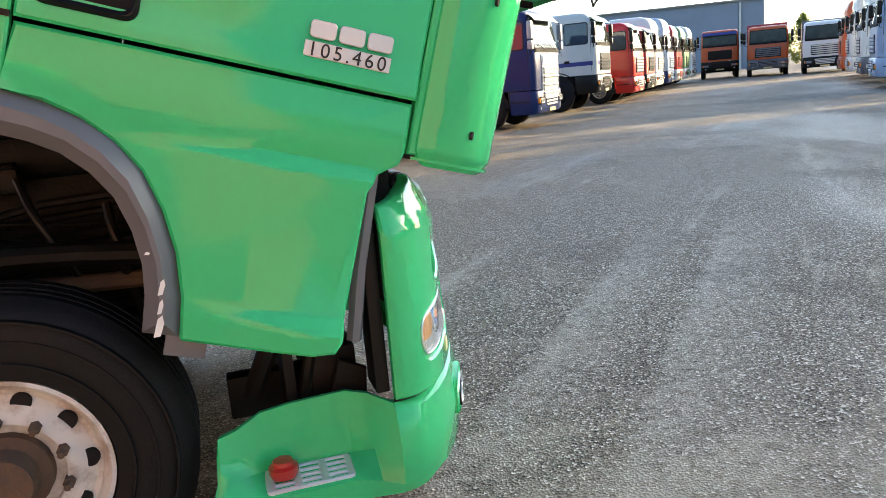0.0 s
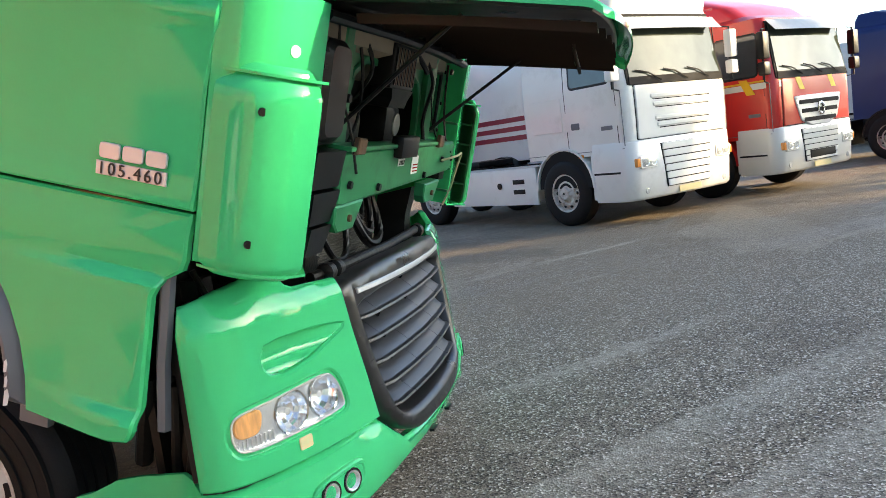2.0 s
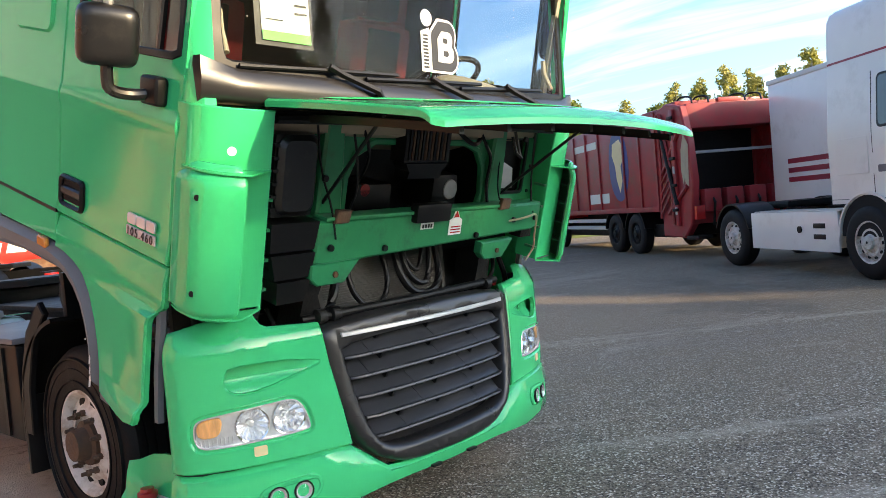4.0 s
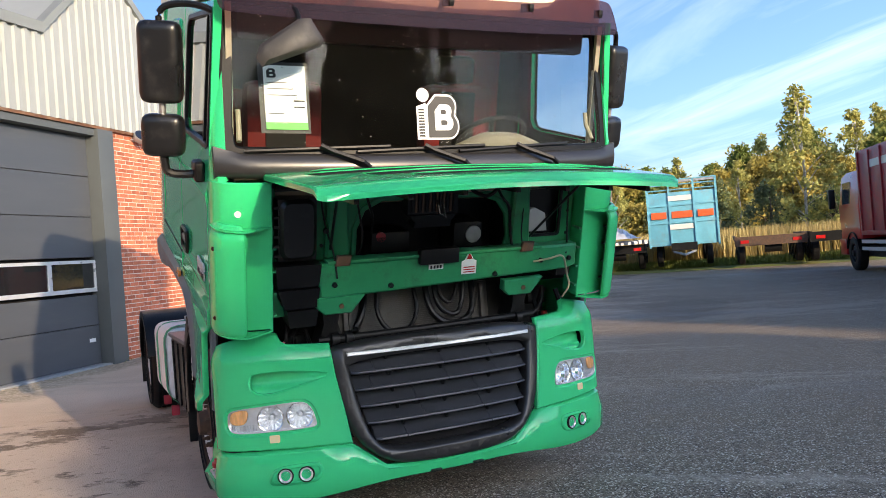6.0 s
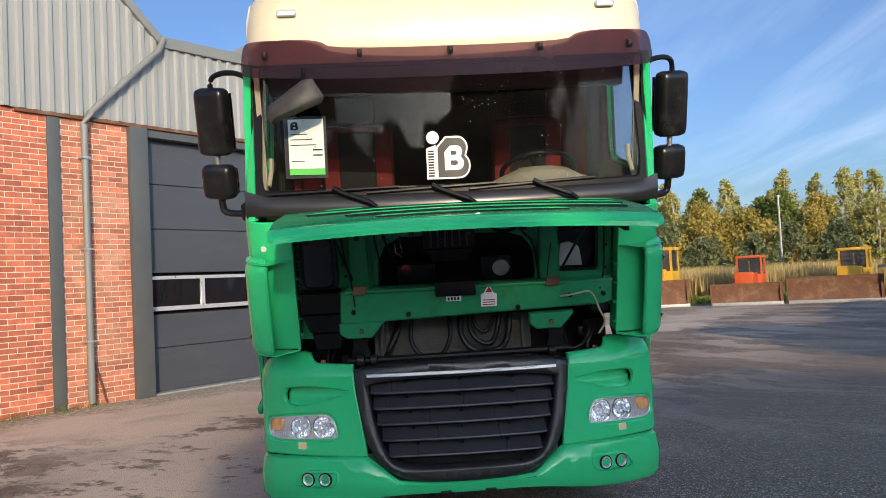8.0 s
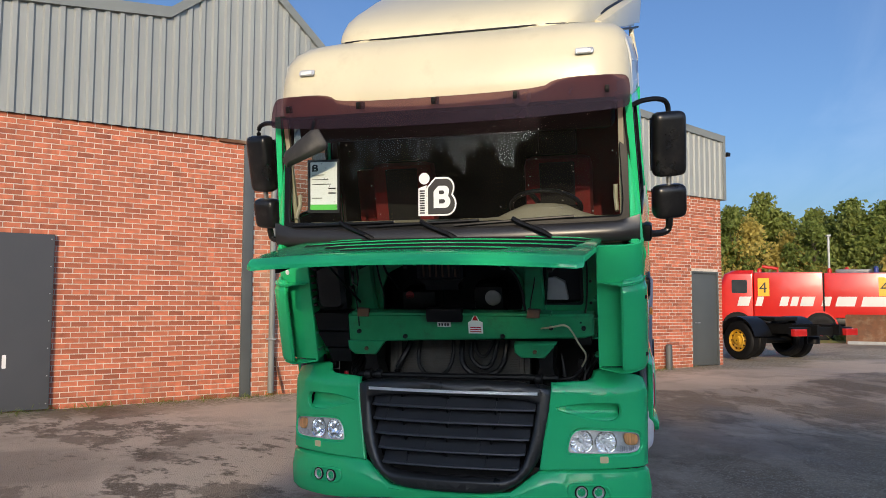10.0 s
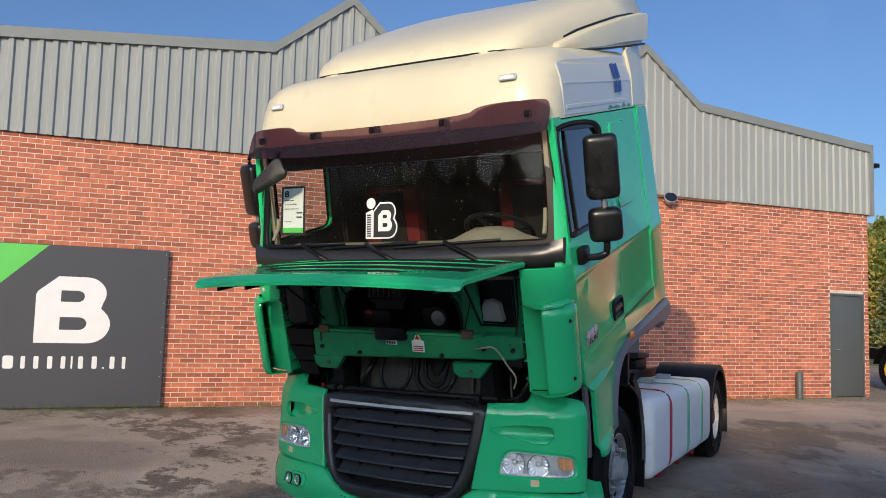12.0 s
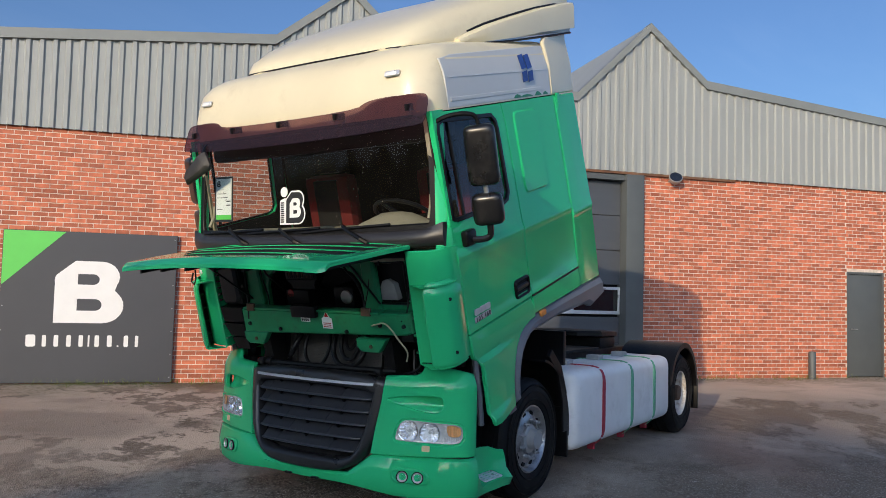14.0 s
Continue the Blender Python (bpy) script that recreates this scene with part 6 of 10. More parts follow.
for s in (-1, 1):
    fn = corner_fn(s, 0.0)
    pocket = softened([(bu(1.065), 0.865), (bu(1.06), 0.82), (bu(1.02), 0.792), (bu(0.93), 0.795), (bu(0.69), 0.858), (bu(0.685), 0.872), (bu(0.86), 0.900), (bu(1.045), 0.902)], 1)
    lamp = softened([(bu(1.176), 0.640), (bu(1.160), 0.600), (bu(1.10), 0.592), (bu(0.765), 0.596), (bu(0.748), 0.612), (bu(0.766), 0.690), (bu(0.80), 0.732), (bu(0.86), 0.738), (bu(1.13), 0.722), (bu(1.172), 0.706)], 2)
    out = [(0.0, 0.507), (bu(0.575), 0.491), (bu(0.60), 0.66), (bu(0.635), 0.85), (bu(0.655), 1.025), (bu(0.88), 1.04), (bu(0.905), 1.055), (bu(0.93), 1.10), (bu(0.97), 1.112), (bu(1.19), 1.075), (0.005, 1.06)]
    us = steps(0, BTOTAL, 26)
    cp = part("bumper_corner", plate(out, 0.03, 0.007, holes=[pocket, inset(ccw(lamp), -0.012)], fn=fn, us=us, vs=steps(0.51, 1.10, 24)), GREEN, tractor, "green bumper corner with pocket and headlamp", angle=40)
    fp = bent(s, BPATH, lambda u, v: corner_lean(u, v) - 0.062 + 0.055 * sm(bu(0.98), bu(0.70), u) + 0.030 * sm(0.845, 0.795, v))[0]
    part("pocket", plate(inset(ccw(pocket), -0.010), 0.01, fn=fp, us=us, vs=steps(0.79, 0.90, 8)), GREEN, cp)
    part("seam", plate([(0.0, 0.490), (bu(0.58), 0.474), (bu(0.58), 0.506), (0.0, 0.522)], 0.006, fn=corner_fn(s, -0.022), us=us), CABIN, cp)
    # headlamp: a pan with two bowls sunk in it, a fluted amber end, a clear cover
    part("lamp_ledge", plate(inset(ccw(lamp), -0.016), 0.03, 0.002, holes=[inset(ccw(lamp), 0.002)], fn=corner_fn(s, -0.012), us=us), GREEN, cp)
    bowls = ((bu(0.832), 0.665, 0.067), (bu(0.978), 0.660, 0.064))
    hl = part("headlamp", plate(inset(ccw(lamp), -0.002), 0.012, fn=corner_fn(s, -0.026), holes=[ring_outline(u, v, r) for u, v, r in bowls], us=us), REFLECTOR, tractor, "clear headlamp with amber indicator")
    part("lens", plate(inset(ccw(lamp), 0.004), 0.006, 0.002, fn=corner_fn(s, -0.004), us=us), LENS, hl)
    part("lamp_rim", plate(inset(ccw(lamp), -0.001), 0.03, 0.002, holes=[inset(ccw(lamp), 0.005)], fn=corner_fn(s, -0.005), us=us), REFLECTOR, hl)
    for u, v, r in bowls:
        p, q = corner_fn(s, -0.026)(u, v, 0), corner_fn(s, -0.126)(u, v, 0)
        way = (p - q).normalized()
        turn = Matrix.Translation(p) @ Vector((0, -1, 0)).rotation_difference(way).to_matrix().to_4x4()
        prof = [(r + 0.004, -0.004), (r, -0.006), (r * 0.97, 0.004), (r * 0.86, 0.020), (r * 0.66, 0.036), (r * 0.42, 0.048), (0.012, 0.056), (0.004, 0.057)]
        part("reflector_bowl", lathe(prof, 15, turn, caps=False), BOWL, hl, "", angle=8)
        part("bowl_ring", lathe([(r + 0.001, -0.007), (r + 0.006, -0.009), (r + 0.008, -0.003), (r + 0.002, -0.003)], 28, turn, caps=False), CHROME, hl)
        part("bulb_cap", lathe([(0.003, 0.012), (0.012, 0.014), (0.015, 0.024), (0.012, 0.05), (0.003, 0.05)], 14, turn), REFLECTOR, hl)
    amber = part("indicator", plate(softened([(bu(1.168), 0.655), (bu(1.150), 0.637), (bu(1.095), 0.640), (bu(1.080), 0.712), (bu(1.13), 0.714), (bu(1.165), 0.70)], 2), 0.012, 0.004, fn=corner_fn(s, -0.010), us=us), AMBER, hl, "amber indicator")
    for k in range(9):
        uu = bu(1.165) + (bu(1.045) - bu(1.165)) * (k + 0.3) / 9
        part("flute", plate([(uu, 0.602), (uu + 0.006, 0.602), (uu + 0.006, 0.634), (uu, 0.634)], 0.006, 0.002, fn=corner_fn(s, -0.018)), REFLECTOR, hl)
    part("reflector_patch", plate(rounded(bu(0.985), bu(0.935), 0.537, 0.577, 0.006, 2), 0.005, 0.001, fn=corner_fn(s, 0.005)), YELLOW_PATCH, cp, "pale square reflector")
    # dark edge behind the corner
    part("corner_edge", box(0.36, 0.40, min(s * 1.06, s * 1.185), max(s * 1.06, s * 1.185), 0.52, 1.04, 0.006), BLACK, tractor)
    part("edge_strip", tube([(0.31, s * 1.205, 0.70), (0.345, s * 1.205, 0.90), (0.415, s * 1.20, 1.18)], 0.022, 6), GREY, tractor, "grey rubber edge of the cab front")
    # fog lamps in an oval recess
    fo = bent(s, BPATH, lambda u, v: 0.049)[0]
    oval = softened([(bu(1.00), 0.345), (bu(0.985), 0.318), (bu(0.78), 0.312), (bu(0.735), 0.352), (bu(0.74), 0.408), (bu(0.78), 0.424), (bu(0.97), 0.415)], 2)
    fg = part("fog_recess", plate(oval, 0.03, 0.006, holes=[inset(ccw(oval), 0.020)], fn=fo, us=us), GREEN, tractor, "fog lamp recess")
    part("fog_back", plate(inset(ccw(oval), 0.016), 0.004, fn=bent(s, BPATH, lambda u, v: 0.044)[0], us=us), GREEN, fg)
    for y in (0.918, 0.820):
        p = bent(s, BPATH, lambda u, v: 0.0485)[0](bu(y), 0.366, 0)
        turn = Matrix.Translation(p) @ pose(0, 0, 0, 0, 0, 112 if s > 0 else 68)
        fl_ = part("fog_lamp", lathe([(0.005, 0.02), (0.020, 0.012), (0.029, -0.002), (0.033, -0.005), (0.035, 0.0), (0.034, 0.02), (0.005, 0.03)], 20, turn), REFLECTOR, tractor, "round fog lamp")
        part("lamp_ring", lathe([(0.036, -0.003), (0.042, -0.003), (0.042, 0.012), (0.036, 0.012)], 20, turn, caps=False), CABIN, fl_, "dark gap round the lamp")
        part("lens", lathe([(0.003, -0.010), (0.016, -0.008), (0.029, -0.003), (0.003, -0.001)], 16, turn), LENS, fl_)

# lower bumper with the side step wings
half = [(-0.12, 1.20), (-0.10, 1.215), (-0.04, 1.218), (0.03, 1.22), (0.12, 1.222), (0.22, 1.222), (0.28, 1.222), (0.34, 1.221), (0.40, 1.216), (0.445, 1.207), (0.485, 1.185), (0.535, 1.125), (0.59, 1.03), (0.645, 0.90),
        (0.69, 0.75), (0.712, 0.66), (0.73, 0.58), (0.745, 0.50), (0.76, 0.40), (0.77, 0.28), (0.78, 0.14)]
full = [(x, -y) for x, y in half] + [(0.783, 0.0)] + half[::-1]
rings = []
for i, (x, y) in enumerate(full):
    a, b = full[max(0, i - 1)], full[min(len(full) - 1, i + 1)]
    d = Vector((b[0] - a[0], b[1] - a[1])).normalized()
    n = Vector((d.y, -d.x))
    ay = abs(y)
    zt = 0.335 + 0.160 * sm(0.36, 0.62, ay)
    if x < 0.40:
        zt = float(np.interp(x, [-0.12, -0.04, 0.02, 0.12, 0.28, 0.40], [0.468, 0.475, 0.50, 0.512, 0.518, 0.512]))
    zb = 0.215 + 0.05 * sm(0.9, 0.3, ay)
    k = sm(0.42, 0.28, x) * (0.45 + 0.55 * sm(-0.12, 0.06, x)) if ay > 1.19 else 0.0
    bulge = 1.0 if zt > 0.45 else 0.6
    A = [(-0.03, zt), (0.0, zt), (0.022 * bulge, zt - 0.018), (0.04 * bulge, zt * 0.5 + zb * 0.5 + 0.02), (0.032 * bulge, zb + 0.04), (0.0, zb), (-0.09, zb)]
    B = [(-0.13, zt), (-0.115, zt), (-0.108, zt - 0.08), (-0.10, 0.33), (0.018, 0.30), (0.012, 0.235), (-0.13, 0.225)]
    sec = [(p[0] * (1 - k) + q[0] * k, p[1] * (1 - k) + q[1] * k) for p, q in zip(A, B)]
    rings.append([(x + n.x * o, y + n.y * o, z) for o, z in sec])
bp = part("bumper", loft(rings), GREEN, tractor, "green lower bumper with step wings", angle=40)
for s in (-1, 1):
    sp = part("step_plate", plate(rounded(0.02, 0.27, 1.125, 1.225, 0.012, 2), 0.012, 0.003, holes=[rounded(0.045 + 0.075 * a, 0.10 + 0.075 * a, 1.137 + 0.022 * b, 1.147 + 0.022 * b, 0.004, 2) for a in range(3) for b in range(4)],
                              fn=lambda u, v, w: Vector((u, s * v, 0.335 - (v - 1.12) * 0.22 + w))), SILVER, tractor, "perforated aluminium step")
    part("bumper_seam", box(0.488, 0.494, min(s * 1.10, s * 1.172), max(s * 1.10, s * 1.172), 0.23, 0.50), BLACK, bp)
for y in (-0.13, 0.13):
    part("bumper_slot", box(0.790, 0.812, y - 0.03, y + 0.03, 0.268, 0.280, 0.003), BLACK, bp)
cap = lathe([(0.004, 0), (0.036, 0.0), (0.042, 0.012), (0.042, 0.03), (0.030, 0.036), (0.028, 0.048), (0.004, 0.05)], 16, pose(0.075, -1.175, 0.330, 90, 0, 0))
part("red_cap", cap, RED, tractor, "red screw cap lying on the step")

# grille
def grille_fn(off, lean=0.10):
    return lambda u, v, w: Vector((front_x(u) + off - lean * (v - 0.45) + w, u, v))


def mirror_half(h):
    return [(-y, z) for y, z in h] + [(y, z) for y, z in h[::-1]]


G_OUT = softened(mirror_half([(0.655, 1.03), (0.648, 0.90), (0.625, 0.74), (0.585, 0.58), (0.53, 0.475), (0.45, 0.40), (0.34, 0.35), (0.18, 0.335)]), 2)
G_IN = softened(mirror_half([(0.565, 0.93), (0.55, 0.82), (0.52, 0.65), (0.475, 0.515), (0.42, 0.45), (0.30, 0.425)]), 2)
gr = part("grille", plate(G_OUT, 0.09, 0.02, holes=[G_IN], fn=grille_fn(0.035), us=steps(-0.65, 0.65, 20), vs=(0.4, 0.5, 0.6, 0.7, 0.8, 0.9)), COWL, tractor, "anthracite grille surround with slats", angle=65)
part("chrome_strip", plate([(-0.565, 0.947), (0.565, 0.947), (0.568, 0.967), (-0.568, 0.967)], 0.02, 0.003, fn=grille_fn(0.044), us=steps(-0.56, 0.56, 12)), SILVER, gr, "silver strip")
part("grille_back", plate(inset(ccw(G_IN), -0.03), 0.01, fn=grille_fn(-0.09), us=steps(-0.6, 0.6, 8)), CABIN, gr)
for row, (z, wide) in enumerate(((0.878, 0.548), (0.788, 0.535), (0.698, 0.515), (0.606, 0.488), (0.516, 0.452))):
    joints = ((-0.42, -0.02, 0.30), (-0.44, 0.0, 0.32), (-0.2, 0.18), (-0.16, 0.2), (-0.28, 0.24))[row]
    ends = [-wide, *joints, wide]
    for a, b in zip(ends, ends[1:]):
        rings = []
        k = 7
        for i in range(k):
            y = a + 0.0015 + (b - a - 0.003) * i / (k - 1)
            end = sm(wide + 0.012, wide - 0.03, abs(y))
            f = grille_fn(0.0)(y, z, 0)
            o = -0.020 * (1 - end)
            rings.append([(f.x - 0.066, y, z + 0.036), (f.x - 0.056, y, z + 0.040), (f.x + 0.002 + o, y, z - 0.008), (f.x + 0.012 + o, y, z - 0.018), (f.x + 0.030 + o, y, z - 0.021), (f.x + 0.033 + o, y, z - 0.029),
                          (f.x + 0.020 + o, y, z - 0.036), (f.x - 0.02, y, z - 0.028), (f.x - 0.062, y, z - 0.004)])
        part("slat", loft(rings), GRILLE, gr, angle=25)
    for y in (-wide * 0.62, -0.02, wide * 0.55):
        f = grille_fn(0.0)(y, z, 0)
        part("slat_tab", loft([[(f.x - 0.06, y + w, z + 0.075), (f.x - 0.005, y + w, z + 0.062), (f.x - 0.030, y + w, z + 0.024), (f.x - 0.06, y + w, z + 0.03)] for w in (-0.006, 0.006)]), BLACK, gr)

# radiator, hoses and mounts in the gap below the beam
rad = part("radiator", box(0.36, 0.42, -0.52, 0.47, 0.70, 1.27), RADIATOR, tractor, "finned radiator with dull aluminium frame")
bm = bmesh.new()
for k in range(44):
    box(0.42, 0.428, -0.42, 0.40, 0.74 + 0.0115 * k, 0.7445 + 0.0115 * k, bm=bm)
fins = part("fin_block", bm, RADIATOR, rad)
fins["kind"] = "stuff"
for y in (-0.47, -0.44, 0.42):
    part("frame_bar", box(0.42, 0.45, y - 0.014, y + 0.014, 0.70, 1.26, 0.004), RADIATOR, rad)
for pts, r in (([(0.46, -0.46, 0.98), (0.52, -0.44, 1.06), (0.50, -0.38, 1.18), (0.46, -0.36, 1.26)], 0.022),
               ([(0.47, -0.28, 1.27), (0.50, -0.30, 1.12), (0.51, -0.22, 1.02), (0.51, -0.10, 1.03), (0.50, -0.04, 1.14), (0.47, -0.05, 1.28)], 0.014),
               ([(0.49, 0.02, 1.28), (0.53, 0.02, 1.13), (0.54, 0.10, 1.045), (0.54, 0.22, 1.04), (0.53, 0.31, 1.10), (0.49, 0.33, 1.28)], 0.020),
               ([(0.48, 0.08, 1.28), (0.51, 0.08, 1.16), (0.52, 0.15, 1.09), (0.52, 0.23, 1.10), (0.50, 0.27, 1.28)], 0.016),
               ([(0.47, 0.10, 1.28), (0.49, 0.12, 1.19), (0.50, 0.18, 1.15), (0.48, 0.24, 1.28)], 0.012),
               ([(0.46, 0.55, 1.05), (0.50, 0.68, 1.02), (0.50, 0.80, 1.06), (0.46, 0.86, 1.2)], 0.012)):
    part("hose", tube(pts, r, 8, smooth=2), BLACK, tractor, "black rubber hose")
part("cross_tube", tube([(0.60, -0.68, 1.035), (0.635, -0.5, 1.04), (0.66, 0, 1.045), (0.635, 0.5, 1.05), (0.60, 0.68, 1.05)], 0.020, 10), DARK, tractor, "oily cross tube")
for y in (-0.52, 0.56, -0.60):
    part("tube_clamp", lathe([(0.022, -0.025), (0.034, -0.02), (0.034, 0.02), (0.022, 0.025)], 12, Matrix.Translation((0.63, y, 1.04))), ENGINE, tractor)
for y in (-0.60, 0.60):
    part("cab_mount", loft([[(0.40, y - 0.09, 0.95), (0.56, y - 0.09, 0.95), (0.56, y + 0.09, 0.95), (0.40, y + 0.09, 0.95)], [(0.42, y - 0.04, 1.12), (0.58, y - 0.04, 1.12), (0.58, y + 0.04, 1.12), (0.42, y + 0.04, 1.12)],
                            [(0.46, y - 0.06, 1.24), (0.64, y - 0.06, 1.26), (0.64, y + 0.06, 1.26), (0.46, y + 0.06, 1.24)]]), ENGINE, tractor, "rusty cab mount")
rnd = random.Random(4)
for s in (-1, 1):
    for k in range(9):
        y = s * rnd.uniform(0.68, 1.02)
        z = rnd.uniform(0.80, 1.15)
        x = rnd.uniform(0.22, 0.40)
        d = [rnd.uniform(0.02, 0.07) for _ in range(3)]
        part("bracket", box(x - d[0], x + d[0], y - d[1], y + d[1], z - d[2], z + d[2], 0.008), DARK if k % 3 else ENGINE, tractor)
    for k in range(4):
        y = s * rnd.uniform(0.70, 0.98)
        part("pipe", tube([(0.36, y, rnd.uniform(0.75, 0.9)), (0.42, y + rnd.uniform(-0.08, 0.08), 0.98), (0.38, y + rnd.uniform(-0.1, 0.1), rnd.uniform(1.05, 1.2))], rnd.uniform(0.008, 0.02), 7, smooth=2), BLACK, tractor)
    part("red_lever", box(0.42, 0.45, s * 0.86, s * 0.86 + 0.03, 0.99, 1.04, 0.006), RED, tractor)
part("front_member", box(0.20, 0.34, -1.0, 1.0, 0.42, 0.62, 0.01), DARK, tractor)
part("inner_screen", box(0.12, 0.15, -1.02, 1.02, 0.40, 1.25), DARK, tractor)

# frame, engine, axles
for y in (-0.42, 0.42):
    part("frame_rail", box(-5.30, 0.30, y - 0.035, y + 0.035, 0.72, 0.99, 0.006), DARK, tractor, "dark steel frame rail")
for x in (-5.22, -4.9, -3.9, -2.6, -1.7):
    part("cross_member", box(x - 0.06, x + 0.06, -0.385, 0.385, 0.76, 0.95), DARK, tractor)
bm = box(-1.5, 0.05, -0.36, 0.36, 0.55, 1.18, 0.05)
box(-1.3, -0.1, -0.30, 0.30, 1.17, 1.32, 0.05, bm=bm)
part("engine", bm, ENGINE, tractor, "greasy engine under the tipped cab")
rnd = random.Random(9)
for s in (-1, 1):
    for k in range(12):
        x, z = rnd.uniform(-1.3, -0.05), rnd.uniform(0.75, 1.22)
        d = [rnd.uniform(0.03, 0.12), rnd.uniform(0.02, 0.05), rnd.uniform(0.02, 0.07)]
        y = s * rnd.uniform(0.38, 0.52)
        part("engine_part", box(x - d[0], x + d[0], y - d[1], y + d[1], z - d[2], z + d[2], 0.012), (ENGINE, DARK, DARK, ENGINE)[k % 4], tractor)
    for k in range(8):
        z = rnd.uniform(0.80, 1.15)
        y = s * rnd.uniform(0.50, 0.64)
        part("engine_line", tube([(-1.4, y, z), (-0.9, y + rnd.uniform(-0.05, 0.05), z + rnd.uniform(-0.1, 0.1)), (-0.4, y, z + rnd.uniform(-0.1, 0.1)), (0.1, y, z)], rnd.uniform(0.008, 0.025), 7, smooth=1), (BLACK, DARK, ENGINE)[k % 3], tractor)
    part("leaf_spring", loft([[(x, s * 0.50, z), (x, s * 0.59, z), (x, s * 0.59, z + 0.08), (x, s * 0.50, z + 0.08)] for x, z in ((-1.35, 0.72), (-0.9, 0.62), (FW[0], 0.58), (-0.1, 0.62), (0.2, 0.70))]), DARK, tractor, "front leaf spring")
    part("strut_bar", tube([(0.02, s * 0.95, 0.50), (0.10, s * 1.0, 0.68), (0.16, s * 1.04, 0.82)], 0.03, 8), DARK, tractor)
    part("strut_bar", tube([(0.16, s * 0.98, 0.44), (0.20, s * 1.0, 0.60), (0.24, s * 1.02, 0.78)], 0.02, 8), ENGINE, tractor)
    part("step_bracket", box(-0.05, 0.30, min(s * 0.70, s * 0.78), max(s * 0.70, s * 0.78), 0.36, 0.50, 0.01), DARK, tractor, "dark bracket behind the wing")
    part("step_bracket", plate([(0.20, 0.34), (0.34, 0.34), (0.36, 0.56), (0.28, 0.60)], 0.02, 0.004, fn=lambda u, v, w: Vector((u, s * (1.06 + w), v))), DARK, tractor)
for pts, r, mt in (([(-1.25, -0.80, 0.98), (-0.6, -0.82, 1.0), (-0.05, -0.80, 0.93)], 0.035, DARK), ([(-1.2, -0.74, 0.90), (-0.7, -0.76, 0.885), (-0.2, -0.74, 0.86)], 0.028, HUB),
                   ([(-0.95, -0.72, 1.14), (-0.78, -0.80, 1.05), (-0.74, -0.78, 0.9)], 0.03, BLACK), ([(-0.55, -0.70, 1.2), (-0.50, -0.78, 1.06), (-0.42, -0.74, 0.9), (-0.40, -0.7, 0.74)], 0.014, BLACK),
                   ([(-0.32, -0.70, 1.1), (-0.30, -0.76, 0.95), (-0.26, -0.72, 0.7)], 0.016, BLACK)):
    part("arch_pipe", tube(pts, r, 9, smooth=2), mt, tractor, "pipe inside the wheel arch")
part("cast_bracket", loft([[(-0.98, -0.86, 0.72), (-0.80, -0.86, 0.70), (-0.80, -0.72, 0.70), (-0.98, -0.72, 0.72)], [(-0.95, -0.85, 0.82), (-0.84, -0.85, 0.80), (-0.84, -0.74, 0.80), (-0.95, -0.74, 0.82)], [(-0.93, -0.83, 0.88), (-0.86, -0.83, 0.87), (-0.86, -0.76, 0.87), (-0.93, -0.76, 0.88)]]), ALU, tractor, "dirty cast bracket")
part("reservoir", lathe([(0.01, 0), (0.055, 0.0), (0.06, 0.05), (0.06, 0.13), (0.03, 0.15), (0.03, 0.18), (0.01, 0.18)], 16, pose(-0.78, -0.76, 1.03, 90, 0, 0)), CABLE, tractor, "pale fluid reservoir")
part("cast_bracket", box(-1.06, -0.90, -0.80, -0.70, 1.05, 1.14, 0.015), ALU, tractor)
part("front_axle", box(FW[0] - 0.07, FW[0] + 0.07, -0.92, 0.92, 0.44, 0.58, 0.02), DARK, tractor)
part("rear_axle", tube([(RW[0], -1.1, 0.465), (RW[0], 1.1, 0.465)], 0.10, 12), DARK, tractor)
part("differential", lathe([(0.02, -0.2), (0.18, -0.15), (0.24, 0), (0.18, 0.15), (0.02, 0.2)], 20, Matrix.Translation((RW[0], 0, 0.48))), DARK, tractor)


def guard(cx, cz, r, a0, a1, y0, y1, th=0.02, k=14):
    rings = []
    for i in range(k + 1):
        a = radians(a0 + (a1 - a0) * i / k)
        c, q = math.cos(a), math.sin(a)
        rings.append([(cx + r * c, y0, cz + r * q), (cx + r * c, y1, cz + r * q), (cx + (r - th) * c, y1, cz + (r - th) * q), (cx + (r - th) * c, y0, cz + (r - th) * q)])
    return loft(rings)


